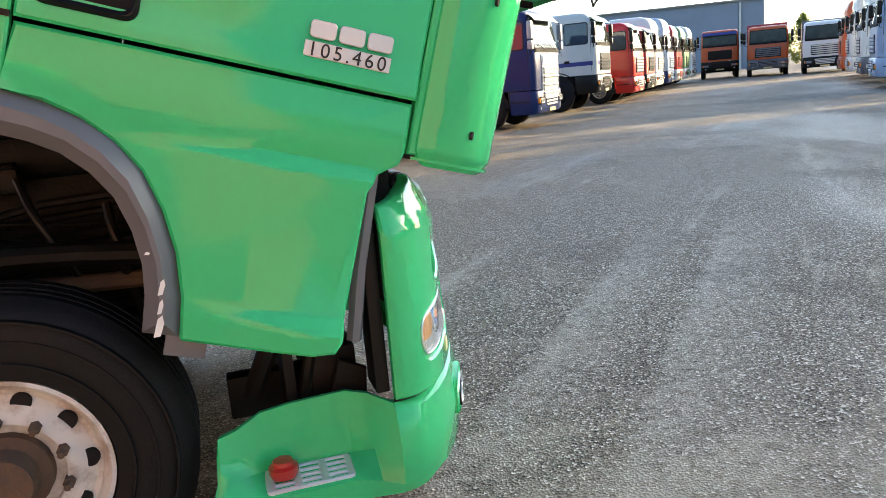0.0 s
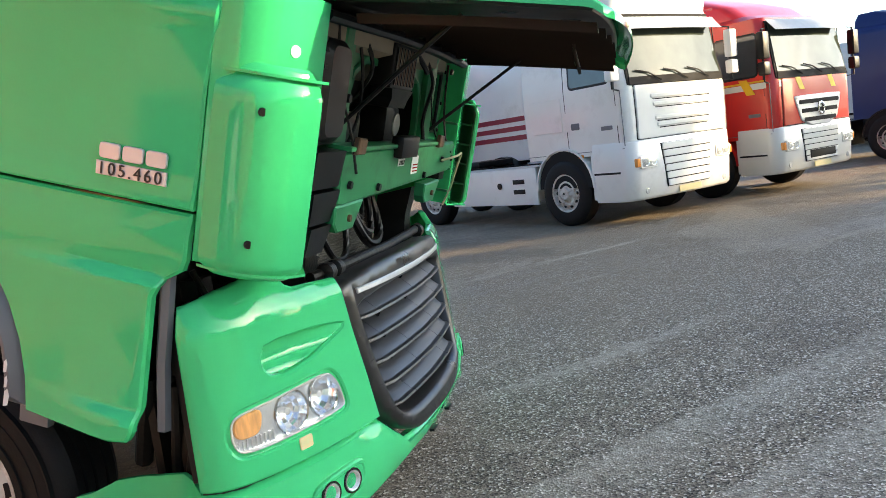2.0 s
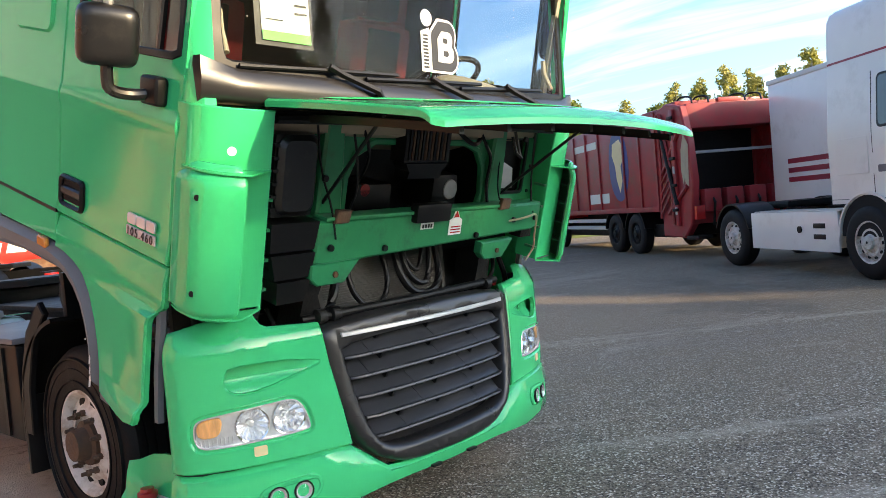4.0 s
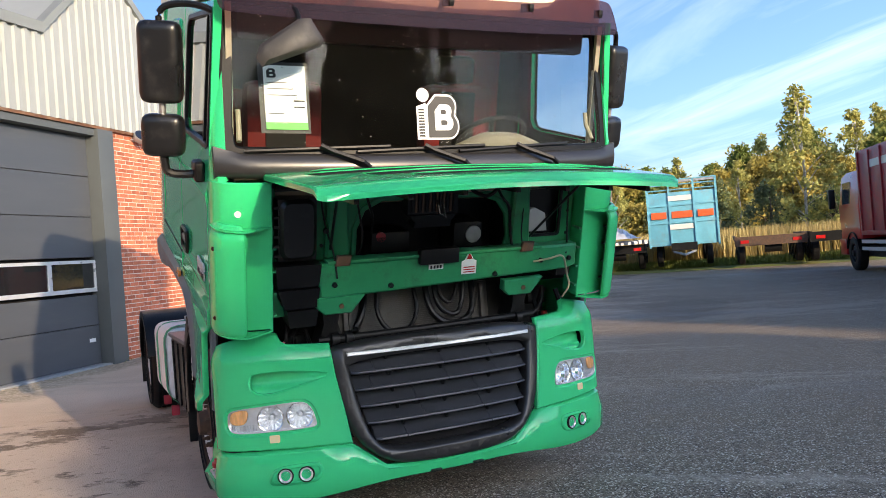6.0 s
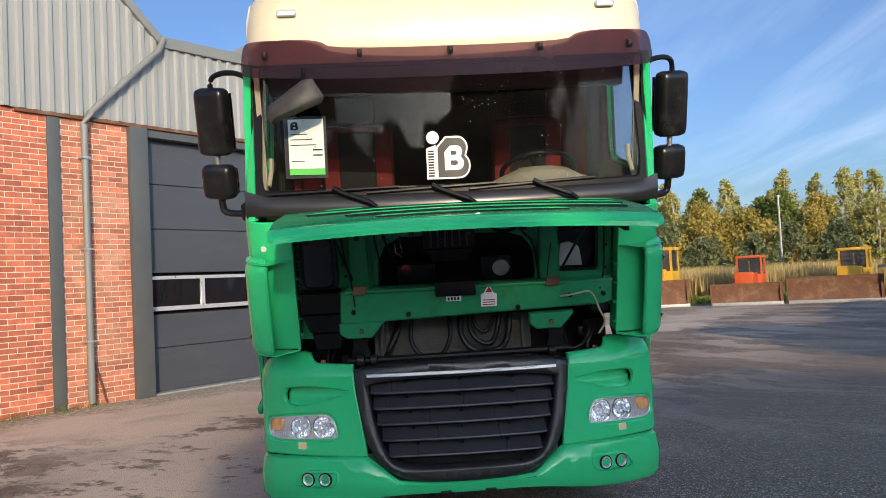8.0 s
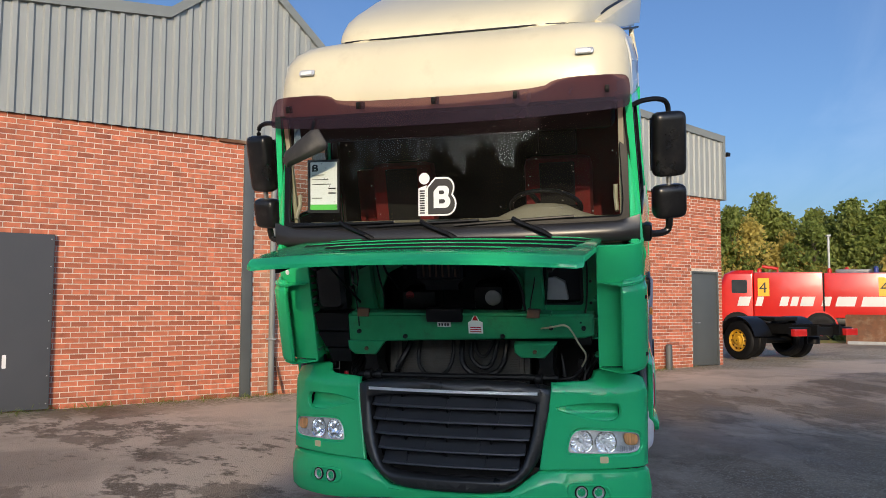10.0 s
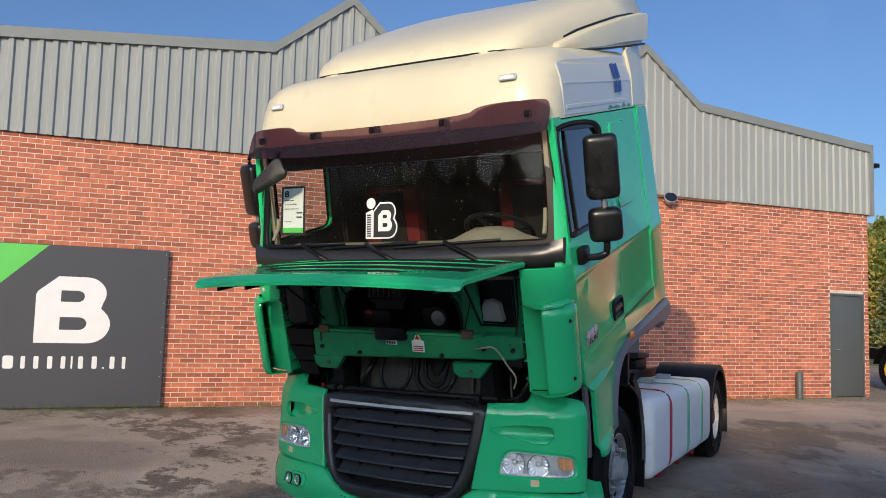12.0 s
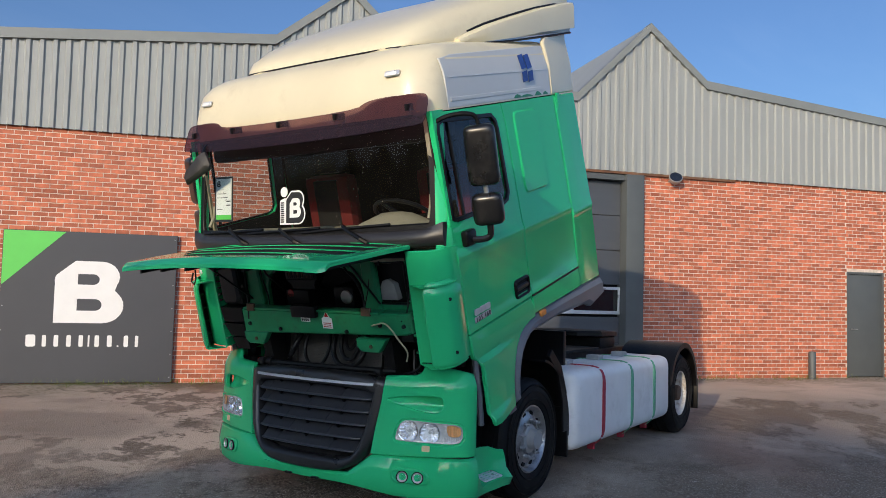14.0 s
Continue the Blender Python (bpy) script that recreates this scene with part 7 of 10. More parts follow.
for s in (-1, 1):
    lo, hi = sorted((s * 0.70, s * 1.19))
    part("front_mudguard", guard(FW[0], 0.50, 0.60, 100, 188, lo, hi), BLACK, tractor, "black front mudguard")
    part("mud_flap", box(-1.20, -1.17, lo, hi, 0.24, 0.66, 0.006), BLACK, tractor, "black rubber mud flap")
    part("guard_cheek", plate([(-1.18, 0.46), (-1.16, 0.80), (-1.05, 1.02), (-0.86, 1.17), (-0.80, 1.11), (-0.98, 0.95), (-1.08, 0.72), (-1.10, 0.46)], 0.03, 0.006, fn=lambda u, v, w: Vector((u, s * (1.19 + w), v))), BLACK, tractor)
    lo, hi = sorted((s * 0.57, s * 1.235))
    part("rear_mudguard", guard(RW[0], 0.50, 0.58, 12, 178, lo, hi, 0.025, 18), BLACK, tractor, "black rear mudguard")
    part("guard_cheek", plate([(RW[0] + 0.58 * math.cos(radians(a)), 0.50 + 0.58 * math.sin(radians(a))) for a in range(10, 172, 9)] + [(RW[0] + 0.515 * math.cos(radians(a)), 0.50 + 0.515 * math.sin(radians(a))) for a in range(171, 9, -9)], 0.02, 0.004, fn=lambda u, v, w: Vector((u, s * (1.245 + w), v))), BLACK, tractor)
    part("mud_flap", box(RW[0] - 0.63, RW[0] - 0.61, lo, hi, 0.22, 0.60, 0.004), BLACK, tractor)
    # tanks with white covers, tied with straps
    x0, x1 = (-3.92, -1.22) if s > 0 else (-3.78, -2.55)
    out_ = 1.25 if s > 0 else 1.185
    lo, hi = sorted((s * 0.60, s * out_))
    dy, dz = out_ - 1.185, (-0.03 if s > 0 else 0.0)
    tk = part("tank_cover", box(x0, x1, lo, hi, 0.33 + 2 * dz, 0.99 + dz, 0.12, 5), WHITE_PLASTIC, tractor, "white tank cover tied down with straps")
    for x, mt in ((-1.85, STRAP_RED), (-2.62, STRAP_GREEN), (-3.32, STRAP_GREEN)):
        if not x0 + 0.1 < x < x1 - 0.05 and s > 0 or (s < 0 and x > x1):
            continue
        rib = []
        for y, z in ((0.60, 0.996), (0.80, 1.0), (1.06, 1.0), (1.12, 0.988), (1.165, 0.957), (1.190, 0.905), (1.197, 0.85), (1.198, 0.6), (1.197, 0.46), (1.185, 0.40), (1.15, 0.345), (1.10, 0.30)):
            y, z = y + dy, z + dz * (1 if z > 0.7 else 2)
            rib.append([(x - 0.026, s * y, z), (x + 0.026, s * y, z), (x + 0.026, s * (y - 0.012), z - 0.006), (x - 0.026, s * (y - 0.012), z - 0.006)])
        part("strap", loft(rib), mt, tk, "tie-down strap")
        part("hook", box(x - 0.02, x + 0.02, min(s * 1.10, s * 1.17), max(s * 1.10, s * 1.17), 0.20, 0.29, 0.012), STRAP_RED, tk)
        part("ratchet", box(x - 0.07, x + 0.07, min(s * 0.78, s * 0.92), max(s * 0.78, s * 0.92), 0.99 + dz, 1.04 + dz, 0.012), STEEL_GREY, tk)
    if s > 0:
        part("tank_slot", box(-1.225, -1.212, 1.02, 1.06, 0.55, 0.68, 0.004), BLACK, tk)
    else:
        part("battery_box", box(-2.40, -1.34, -1.15, -0.55, 0.38, 0.92, 0.02), BLACK, tractor, "black battery box")
        part("box_lid", box(-2.42, -1.32, -1.17, -0.53, 0.925, 0.96, 0.01), GREY, tractor)
        for k in range(3):
            part("box_rib", box(-2.25 + 0.35 * k, -2.21 + 0.35 * k, -1.165, -1.15, 0.40, 0.90), BLACK, tractor)
    part("tail_lamp", box(-5.36, -5.30, min(s * 0.50, s * 0.80), max(s * 0.50, s * 0.80), 0.66, 0.78, 0.01), RED_LENS, tractor)
# fifth wheel and catwalk
out = [(-3.62, -0.22), (-3.62, 0.22), (-3.80, 0.46), (-4.30, 0.46), (-4.62, 0.30), (-4.66, 0.12), (-4.25, 0.05), (-4.2, 0.0), (-4.25, -0.05), (-4.66, -0.12), (-4.62, -0.30), (-4.30, -0.46), (-3.80, -0.46)]
part("fifth_wheel", plate(out, 0.06, 0.012, fn=lambda u, v, w: Vector((u, v, 1.20 - 0.09 * max(0, -4.2 - u) + w))), DARK, tractor, "greasy fifth-wheel coupling")
part("coupling_base", box(-4.35, -3.85, -0.42, 0.42, 0.99, 1.12, 0.02), DARK, tractor)
part("catwalk", box(-3.5, -1.75, -0.55, 0.55, 1.0, 1.03, 0.005), DARK, tractor, "dark catwalk plate")
part("air_tank", tube([(-2.05, -0.55, 1.12), (-2.05, 0.62, 1.12)], 0.13, 16), BLACK, tractor, "black air vessel behind the cab")
part("rear_panel", box(-1.78, -1.72, -0.7, 0.9, 0.95, 1.28, 0.01), BLACK, tractor)
for k in range(4):
    y = -0.3 + 0.2 * k
    part("air_line", tube([(-1.75, y, 1.25), (-2.0, y + 0.05, 1.38), (-2.5, y, 1.12), (-3.1, y * 0.6, 1.06)], 0.012, 7, smooth=2), (BLACK, RED, BLACK, YELLOW)[k], tractor)

# ---- the parked lorries round the yard ----
ROW_TURN = -40.6                          # way in which the long row faces
WINDSCREEN_FAR = material("sky-lit windscreen", (0.05, 0.062, 0.048), rough=0.05, vary=0.5, scale=1.2, spec=0.24)
WINDOW_FAR = material("dim side window", (0.035, 0.045, 0.05), rough=0.05, vary=0.3, scale=2, spec=0.9)
STRIPE_YELLOW = material("yellow stripe", (0.75, 0.42, 0.02), rough=0.4, vary=0.05)
STRIPE_RED = material("dark red stripe", (0.30, 0.02, 0.04), rough=0.4, vary=0.08)
STRIPE_BLUE = material("blue stripe", (0.02, 0.04, 0.2), rough=0.4, vary=0.08)
PALE_BLUE = material("pale blue paint", (0.30, 0.42, 0.58), rough=0.35, coat=0.3, vary=0.08, scale=2)
LEAF_GREEN = material("mid green paint", (0.10, 0.30, 0.14), rough=0.4, coat=0.2, vary=0.1)
BRIGHT_RED = material("bright signal red paint", (0.60, 0.016, 0.012), rough=0.32, coat=0.4, vary=0.08, scale=2)


TYRE_ME = mesh_of(lathe([(0.29, 0.04), (0.30, 0.01), (0.43, 0.0), (0.49, 0.02), (0.52, 0.06), (0.52, 0.24), (0.49, 0.28), (0.40, 0.30), (0.29, 0.28)], 36, caps=False), RUBBER)
RIMS = {}


def far_wheel(root, x, y, z=0.52, mat=None, scale=1.0, dish=True):
    mat = mat or ALU
    if mat.name not in RIMS:
        RIMS[mat.name] = mesh_of(lathe([(0.295, 0.05), (0.30, 0.015), (0.28, 0.02), (0.262, 0.08), (0.235, 0.075), (0.19, 0.03), (0.16, 0.03), (0.15, 0.05), (0.10, 0.02), (0.09, -0.02), (0.02, -0.025)], 28, caps=False), mat)
        bm = bmesh.new()
        for i in range(10):
            a = 2 * math.pi * i / 10
            lathe([(0.004, -0.01), (0.026, -0.01), (0.026, 0.01), (0.004, 0.01)], 8, Matrix.Translation((0.215 * math.cos(a), 0.055, 0.215 * math.sin(a))), bm)
        RIMS[mat.name + "h"] = mesh_of(bm, DARK)
    m = Matrix.Translation((x, y, z * scale)) @ pose(0, 0, 0, 0, 0, 0 if y < 0 else 180) @ Matrix.Scale(scale, 4)
    w = shared("wheel", TYRE_ME, root, m)
    shared("rim", RIMS[mat.name], w)
    shared("rim_holes", RIMS[mat.name + "h"], w)
    return w


def parked_truck(label, m, paint, lower=None, roof_h=3.0, high=False, trim=None, slat=None, wheelbase=3.75, lift=0.0, stripes=(), skirt=None, rim=None, visor=None,
                 body=None, screen=None, tractor_unit=True, group="parked trucks", mirror=None, category="truck", glass_h=0.80, modern=False, louvres=True, tall=False):
    lower, trim, slat, mirror = lower or paint, trim or BLACK, slat or paint, mirror or BLACK
    root = thing("parked_truck", label, category, m, group)
    b = 0.98 + lift
    ks = [(b, -0.03, 1.215), (b + 0.45, -0.015, 1.225), (b + 0.92, -0.02, 1.23), (b + 1.02, -0.045, 1.228), (b + 1.5, -0.13, 1.20), (b + 1.02 + glass_h, -0.20, 1.175), (b + 1.10 + glass_h, -0.23, 1.165)]
    if high:
        ks += [(b + 1.25 + glass_h, -0.20, 1.165), (roof_h - 0.36, -0.26, 1.155), (roof_h - 0.16, -0.36, 1.13), (roof_h - 0.06, -0.50, 1.08), (roof_h, -0.75, 0.98), (roof_h + 0.02, -1.0, 0.85)]
    else:
        ks += [(b + 1.98, -0.30, 1.14), (b + 2.05, -0.42, 1.08), (b + 2.08, -0.6, 0.95)]
    fx = lambda z: float(np.interp(z, [k[0] for k in ks], [k[1] for k in ks]))
    fw = lambda z: float(np.interp(z, [k[0] for k in ks], [k[2] for k in ks]))
    part("cab", loft([roof_ring(z, f, w, -2.2, 0.16) for z, f, w in ks]), paint, root, "", angle=45)
    front = lambda off: (lambda u, v, w: Vector((fx(v) + 0.05 * (1 - (u / fw(v)) ** 2) + off + w, u, v)))
    flank = lambda s, off: (lambda u, v, w: Vector((u, s * (fw(v) + off + w), v)))
    zs = b + 1.0
    part("windscreen", plate([(-1.07, zs + 0.03), (1.07, zs + 0.03), (1.03, zs + glass_h), (-1.03, zs + glass_h)], 0.02, 0.004, fn=front(0.022), us=steps(-1.06, 1.06, 10), vs=steps(zs, zs + glass_h, 4)), screen or WINDSCREEN_FAR, root, "pale reflecting windscreen")
    part("screen_rubber", plate([(-1.12, zs - 0.04), (1.12, zs - 0.04), (1.07, zs + glass_h + 0.04), (-1.07, zs + glass_h + 0.04)], 0.02, 0.004, fn=front(0.012), us=steps(-1.06, 1.06, 10), vs=steps(zs, zs + glass_h, 4)), CABIN, root)
    part("wiper_panel", plate([(-1.10, zs - 0.05), (1.10, zs - 0.05), (1.08, zs + 0.07), (-1.08, zs + 0.07)], 0.02, 0.004, fn=front(0.028), us=steps(-1.06, 1.06, 10), vs=(zs,)), CABIN, root)
    for y in (-0.6, 0.0, 0.55):
        a = front(0.05)
        part("wiper", tube([a(y + 0.15, zs + 0.0, 0), a(y - 0.1, zs + 0.12, 0), a(y - 0.35, zs + 0.16, 0)], 0.012, 5), BLACK, root)
    for s in (-1, 1):
        win = part("side_window", plate(rounded(-1.08, -0.30, zs + 0.05, zs + 0.72, 0.06), 0.02, 0.004, fn=flank(s, 0.006), vs=(zs + 0.3, zs + 0.5)), WINDOW_FAR, root)
        part("window_rubber", plate(rounded(-1.11, -0.27, zs + 0.02, zs + 0.75, 0.08), 0.02, fn=flank(s, 0.002), vs=(zs + 0.3, zs + 0.5)), BLACK, win)
        if modern:
            part("sill_gap", plate([(-2.18, b + 0.06), (-0.1, b + 0.06), (-0.1, b + 0.07), (-2.18, b + 0.07)], 0.01, fn=flank(s, 0.003), us=steps(-2.1, -0.1, 4)), GREY, root)
            part("corner_gap", plate([(-0.085, b + 0.1), (-0.075, b + 0.1), (-0.075, zs - 0.1), (-0.085, zs - 0.1)], 0.01, fn=flank(s, 0.004), vs=(zs - 0.5,)), GREY, root)
            part("side_marker", plate(rounded(-1.02, -0.92, b - 0.02, b + 0.03, 0.012, 2), 0.015, 0.004, fn=flank(s, 0.012)), ORANGE_LENS, root)
            part("badge", plate(rounded(-0.50, -0.28, b + 0.36, b + 0.42, 0.01, 2), 0.008, fn=flank(s, 0.006)), GREY, root)
        for x in (-0.19, -1.22):
            part("door_gap", plate([(x, b + 0.1), (x + 0.012, b + 0.1), (x + 0.012, zs + 0.8), (x, zs + 0.8)], 0.01, fn=flank(s, 0.003), vs=(zs, zs + 0.3, zs + 0.5)), BLACK, root)
        part("door_handle", plate(rounded(-1.12, -0.94, b + 0.42, b + 0.52, 0.02, 2), 0.02, 0.006, fn=flank(s, 0.008)), trim, root)
        mr = part("mirror", box(-0.10, 0.04, s * 1.42 - 0.09, s * 1.42 + 0.09, zs + 0.28, zs + 0.72, 0.04), mirror, root)
        part("small_mirror", box(-0.10, 0.04, s * 1.42 - 0.09, s * 1.42 + 0.09, zs + 0.02, zs + 0.24, 0.04), mirror, root)
        part("mirror_arm", tube([(-0.12, s * 1.2, zs + 0.78), (-0.04, s * 1.42, zs + 0.76), (-0.04, s * 1.42, zs - 0.08), (-0.12, s * 1.2, zs - 0.1)], 0.016, 6), BLACK, root)
        # headlamps and lower flank
        hz = b - 0.24 if modern else b - 0.36
        hl = part("headlamp", box(-0.06, 0.070, min(s * 0.72, s * 1.05), max(s * 0.72, s * 1.05), hz, hz + 0.15, 0.03), REFLECTOR if modern else GREY, root)
        part("lamp_housing", box(-0.06, 0.062, min(s * 0.70, s * 1.07), max(s * 0.70, s * 1.07), hz - 0.022, hz + 0.172, 0.03), lower if modern else CABIN, hl)
        for yy in (0.80, 0.96):
            part("lamp_bowl", lathe([(0.004, 0.01), (0.035, 0.0), (0.06, -0.012), (0.062, 0.012), (0.004, 0.012)], 14, pose(0.062, s * yy, hz + 0.075, 0, 0, 90)), BOWL, hl)
        part("lens", box(0.072, 0.076, min(s * 0.73, s * 1.04), max(s * 0.73, s * 1.04), hz + 0.01, hz + 0.14), LENS, hl)
        part("indicator", box(-0.08, 0.050, min(s * 1.055, s * 1.13), max(s * 1.055, s * 1.13), hz + 0.01, hz + 0.14, 0.02), ORANGE_LENS, hl)
        part("entry_panel", box(-0.78, -0.5, min(s * 1.0, s * 1.225), max(s * 1.0, s * 1.225), 0.40 if modern else b - 0.46, b + 0.01, 0.02), BLACK if tall else lower, root)
        part("step", box(-0.72, -0.2, min(s * 1.10, s * 1.235), max(s * 1.10, s * 1.235), b - 0.30, b - 0.27), BLACK, root)
        part("arch", guard(-1.38, 0.55 + lift * 0.5, 0.62 + lift * 0.3, 0, 180, min(s * 0.75, s * 1.245), max(s * 0.75, s * 1.245), 0.03, 14), paint if modern else BLACK, root)
        part("arch_shade", plate([(-1.38 + 0.59 * math.cos(radians(a)), 0.56 + lift * 0.5 + 0.59 * math.sin(radians(a))) for a in range(0, 181, 12)], 0.02, fn=flank(s, 0.004)), CABIN, root)
        far_wheel(root, -1.38, s * 1.25, mat=rim, scale=1.0 + lift * 0.2)
        far_wheel(root, -1.38 - wheelbase, s * 1.24, mat=rim, scale=1.0 + lift * 0.2)
        part("tank", box(-1.38 - wheelbase + 0.75, -2.25, min(s * 0.6, s * 1.2), max(s * 0.6, s * 1.2), 0.40, 0.98, 0.05), skirt or DARK, root)
        part("rear_guard", guard(-1.38 - wheelbase, 0.55, 0.62, 15, 165, min(s * 0.6, s * 1.24), max(s * 0.6, s * 1.24), 0.03, 10), BLACK, root)
        part("frame_rail", box(-1.9 - wheelbase, -0.4, min(s * 0.36, s * 0.44), max(s * 0.36, s * 0.44), 0.72, 0.98), DARK, root)
        for z0, z1, mt in stripes:
            part("stripe", plate([(-2.15, z0), (-0.14, z0), (-0.14, z1), (-2.15, z1)], 0.006, fn=flank(s, 0.005), vs=steps(z0, z1, 2)), mt, root)
    for z0, z1, mt in stripes:
        if z1 < zs:
            part("stripe", plate([(-1.07, z0), (1.07, z0), (1.07, z1), (-1.07, z1)], 0.006, fn=front(0.006), us=steps(-1.07, 1.07, 8)), mt, root)
    lo_z, hi_z = (0.36, b + 0.16) if modern else (b - 0.62, b - 0.02)
    rings_ = [roof_ring(z, -0.015 + o, 1.225 + o * 0.3, -0.74, 0.20, 0.03) for z, o in ((lo_z, -0.05), (lo_z + 0.05, 0.0), ((lo_z + hi_z) / 2, 0.025), (hi_z - 0.03, 0.02), (hi_z, -0.005))]
    bp_ = part("bumper", loft(rings_), lower, root, "", angle=50)
    g0, g1, n_ = (0.50, b + 0.08, 6) if modern else (b - 0.44, b - 0.10, 4)
    part("lower_grille", plate([(-0.50, g0), (0.50, g0), (0.60, g1), (-0.60, g1)], 0.02, 0.006, fn=lambda u, v, w: Vector((0.065 - 0.05 * (u / 1.2) ** 2 + w, u, v)), us=steps(-0.6, 0.6, 6)), CABIN, bp_)
    for k in range(n_):
        z, dz = g0 + (g1 - g0) * (k + 0.1) / n_, (g1 - g0) / n_ * (0.86 if modern else 0.62)
        wd = 0.49 + 0.09 * (k + 0.3) / n_
        part("slat", plate([(-wd, z), (wd, z), (wd, z + dz), (-wd, z + dz)], 0.02, 0.006, fn=lambda u, v, w: Vector((0.078 - 0.05 * (u / 1.2) ** 2 + w, u, v)), us=steps(-0.55, 0.55, 6)), slat, bp_)
    part("plate", box(0.055, 0.067, -0.26, 0.26, lo_z + 0.03, lo_z + 0.12), YELLOW_PATCH, bp_)
    for s in (-1, 1):
        part("fog_lamp", lathe([(0.004, -0.012), (0.045, -0.008), (0.05, 0.02), (0.004, 0.02)], 14, pose(0.010, s * 0.92, lo_z + 0.13, 0, 0, 90)), REFLECTOR, bp_)
    if modern:
        part("panel_seam", plate(rounded(-1.03, 1.03, b + 0.155, b + 0.965, 0.03), 0.02, fn=front(0.004), us=steps(-1.0, 1.0, 10), vs=steps(b + 0.16, b + 0.96, 6)), CABIN, root)
        gr_ = part("front_panel", plate(rounded(-1.015, 1.015, b + 0.17, b + 0.95, 0.03), 0.03, 0.012, fn=front(0.022), us=steps(-1.0, 1.0, 10), vs=steps(b + 0.17, b + 0.95, 6)), paint, root, "front panel with air slots")
        for z, w_ in ((b + 0.72, 0.66), (b + 0.60, 0.62), (b + 0.40, 0.60), (b + 0.30, 0.56)) if louvres else ():
            part("air_slot", plate([(-w_, z), (w_, z), (w_ + 0.02, z + 0.014), (-w_ - 0.02, z + 0.014)], 0.01, fn=front(0.026), us=steps(-0.7, 0.7, 8)), CABIN, gr_)
            part("louvre", plate(rounded(-w_ - 0.06, w_ + 0.06, z + 0.024, z + 0.085, 0.02, 2), 0.02, 0.012, fn=front(0.040), us=steps(-0.7, 0.7, 8)), slat, gr_)
    elif tall:
        gr_ = part("grille", plate(rounded(-0.74, 0.74, b - 0.30, b + 0.90, 0.05), 0.03, 0.01, fn=front(0.03), us=steps(-0.74, 0.74, 8), vs=steps(b - 0.3, b + 0.9, 6)), SILVER, root, "tall silver grille")
        part("badge_panel", plate(rounded(-0.70, 0.70, b + 0.62, b + 0.86, 0.03), 0.02, 0.008, fn=front(0.050), us=steps(-0.7, 0.7, 8)), slat, gr_)
        for k in range(4):
            z = b - 0.24 + 0.21 * k
            part("grille_gap", plate(rounded(-0.66, 0.66, z, z + 0.10, 0.02, 2), 0.01, fn=front(0.062), us=steps(-0.66, 0.66, 8)), STEEL_GREY, gr_)
            part("slat", plate(rounded(-0.70, 0.70, z + 0.11, z + 0.17, 0.02, 2), 0.03, 0.010, fn=front(0.075), us=steps(-0.7, 0.7, 8)), SILVER, gr_)
    else:
        gr_ = part("grille", plate(rounded(-0.78, 0.78, b + 0.12, b + 0.72, 0.05), 0.03, 0.01, fn=front(0.02), us=steps(-0.78, 0.78, 8)), trim, root)
        for k in range(5):
            z = b + 0.17 + 0.115 * k
            part("slat", plate([(-0.74, z), (0.74, z), (0.74, z + 0.075), (-0.74, z + 0.075)], 0.03, 0.008, fn=front(0.045), us=steps(-0.74, 0.74, 8)), slat, gr_)
    if visor:
        part("sun_visor", plate([(-1.12, zs + 0.74), (1.12, zs + 0.74), (1.12, zs + 0.93), (-1.12, zs + 0.93)], 0.01, fn=lambda u, v, w: front(0.20 - 0.7 * (v - zs - 0.74))(u, v, w), us=steps(-1.1, 1.1, 10)), visor, root)
    part("engine_block", box(-2.0, -0.6, -0.55, 0.55, 0.55, b, 0.03), DARK, root)
    part("axle", tube([(-1.38, -1.0, 0.52), (-1.38, 1.0, 0.52)], 0.08, 8), DARK, root)
    part("axle", tube([(-1.38 - wheelbase, -1.0, 0.52), (-1.38 - wheelbase, 1.0, 0.52)], 0.08, 8), DARK, root)
    if tractor_unit:
        part("coupling", box(-1.9 - wheelbase + 0.3, -1.38 - wheelbase + 0.6, -0.45, 0.45, 1.02, 1.14, 0.03), DARK, root)
    if body:
        mt, x0, x1, z1 = body
        part("body", box(x0, x1, -1.25, 1.25, 1.05, z1, 0.03), mt, root)
        part("sub_frame", box(x0 + 0.1, x1 - 0.1, -0.9, 0.9, 0.98, 1.05), DARK, root)
        far_wheel(root, -1.38 - wheelbase - 1.35, -1.24, mat=rim); far_wheel(root, -1.38 - wheelbase - 1.35, 1.24, mat=rim)
    return root


def row_at(x, y, turn=ROW_TURN):
    return pose(x, y, 0, 0, 0, turn)


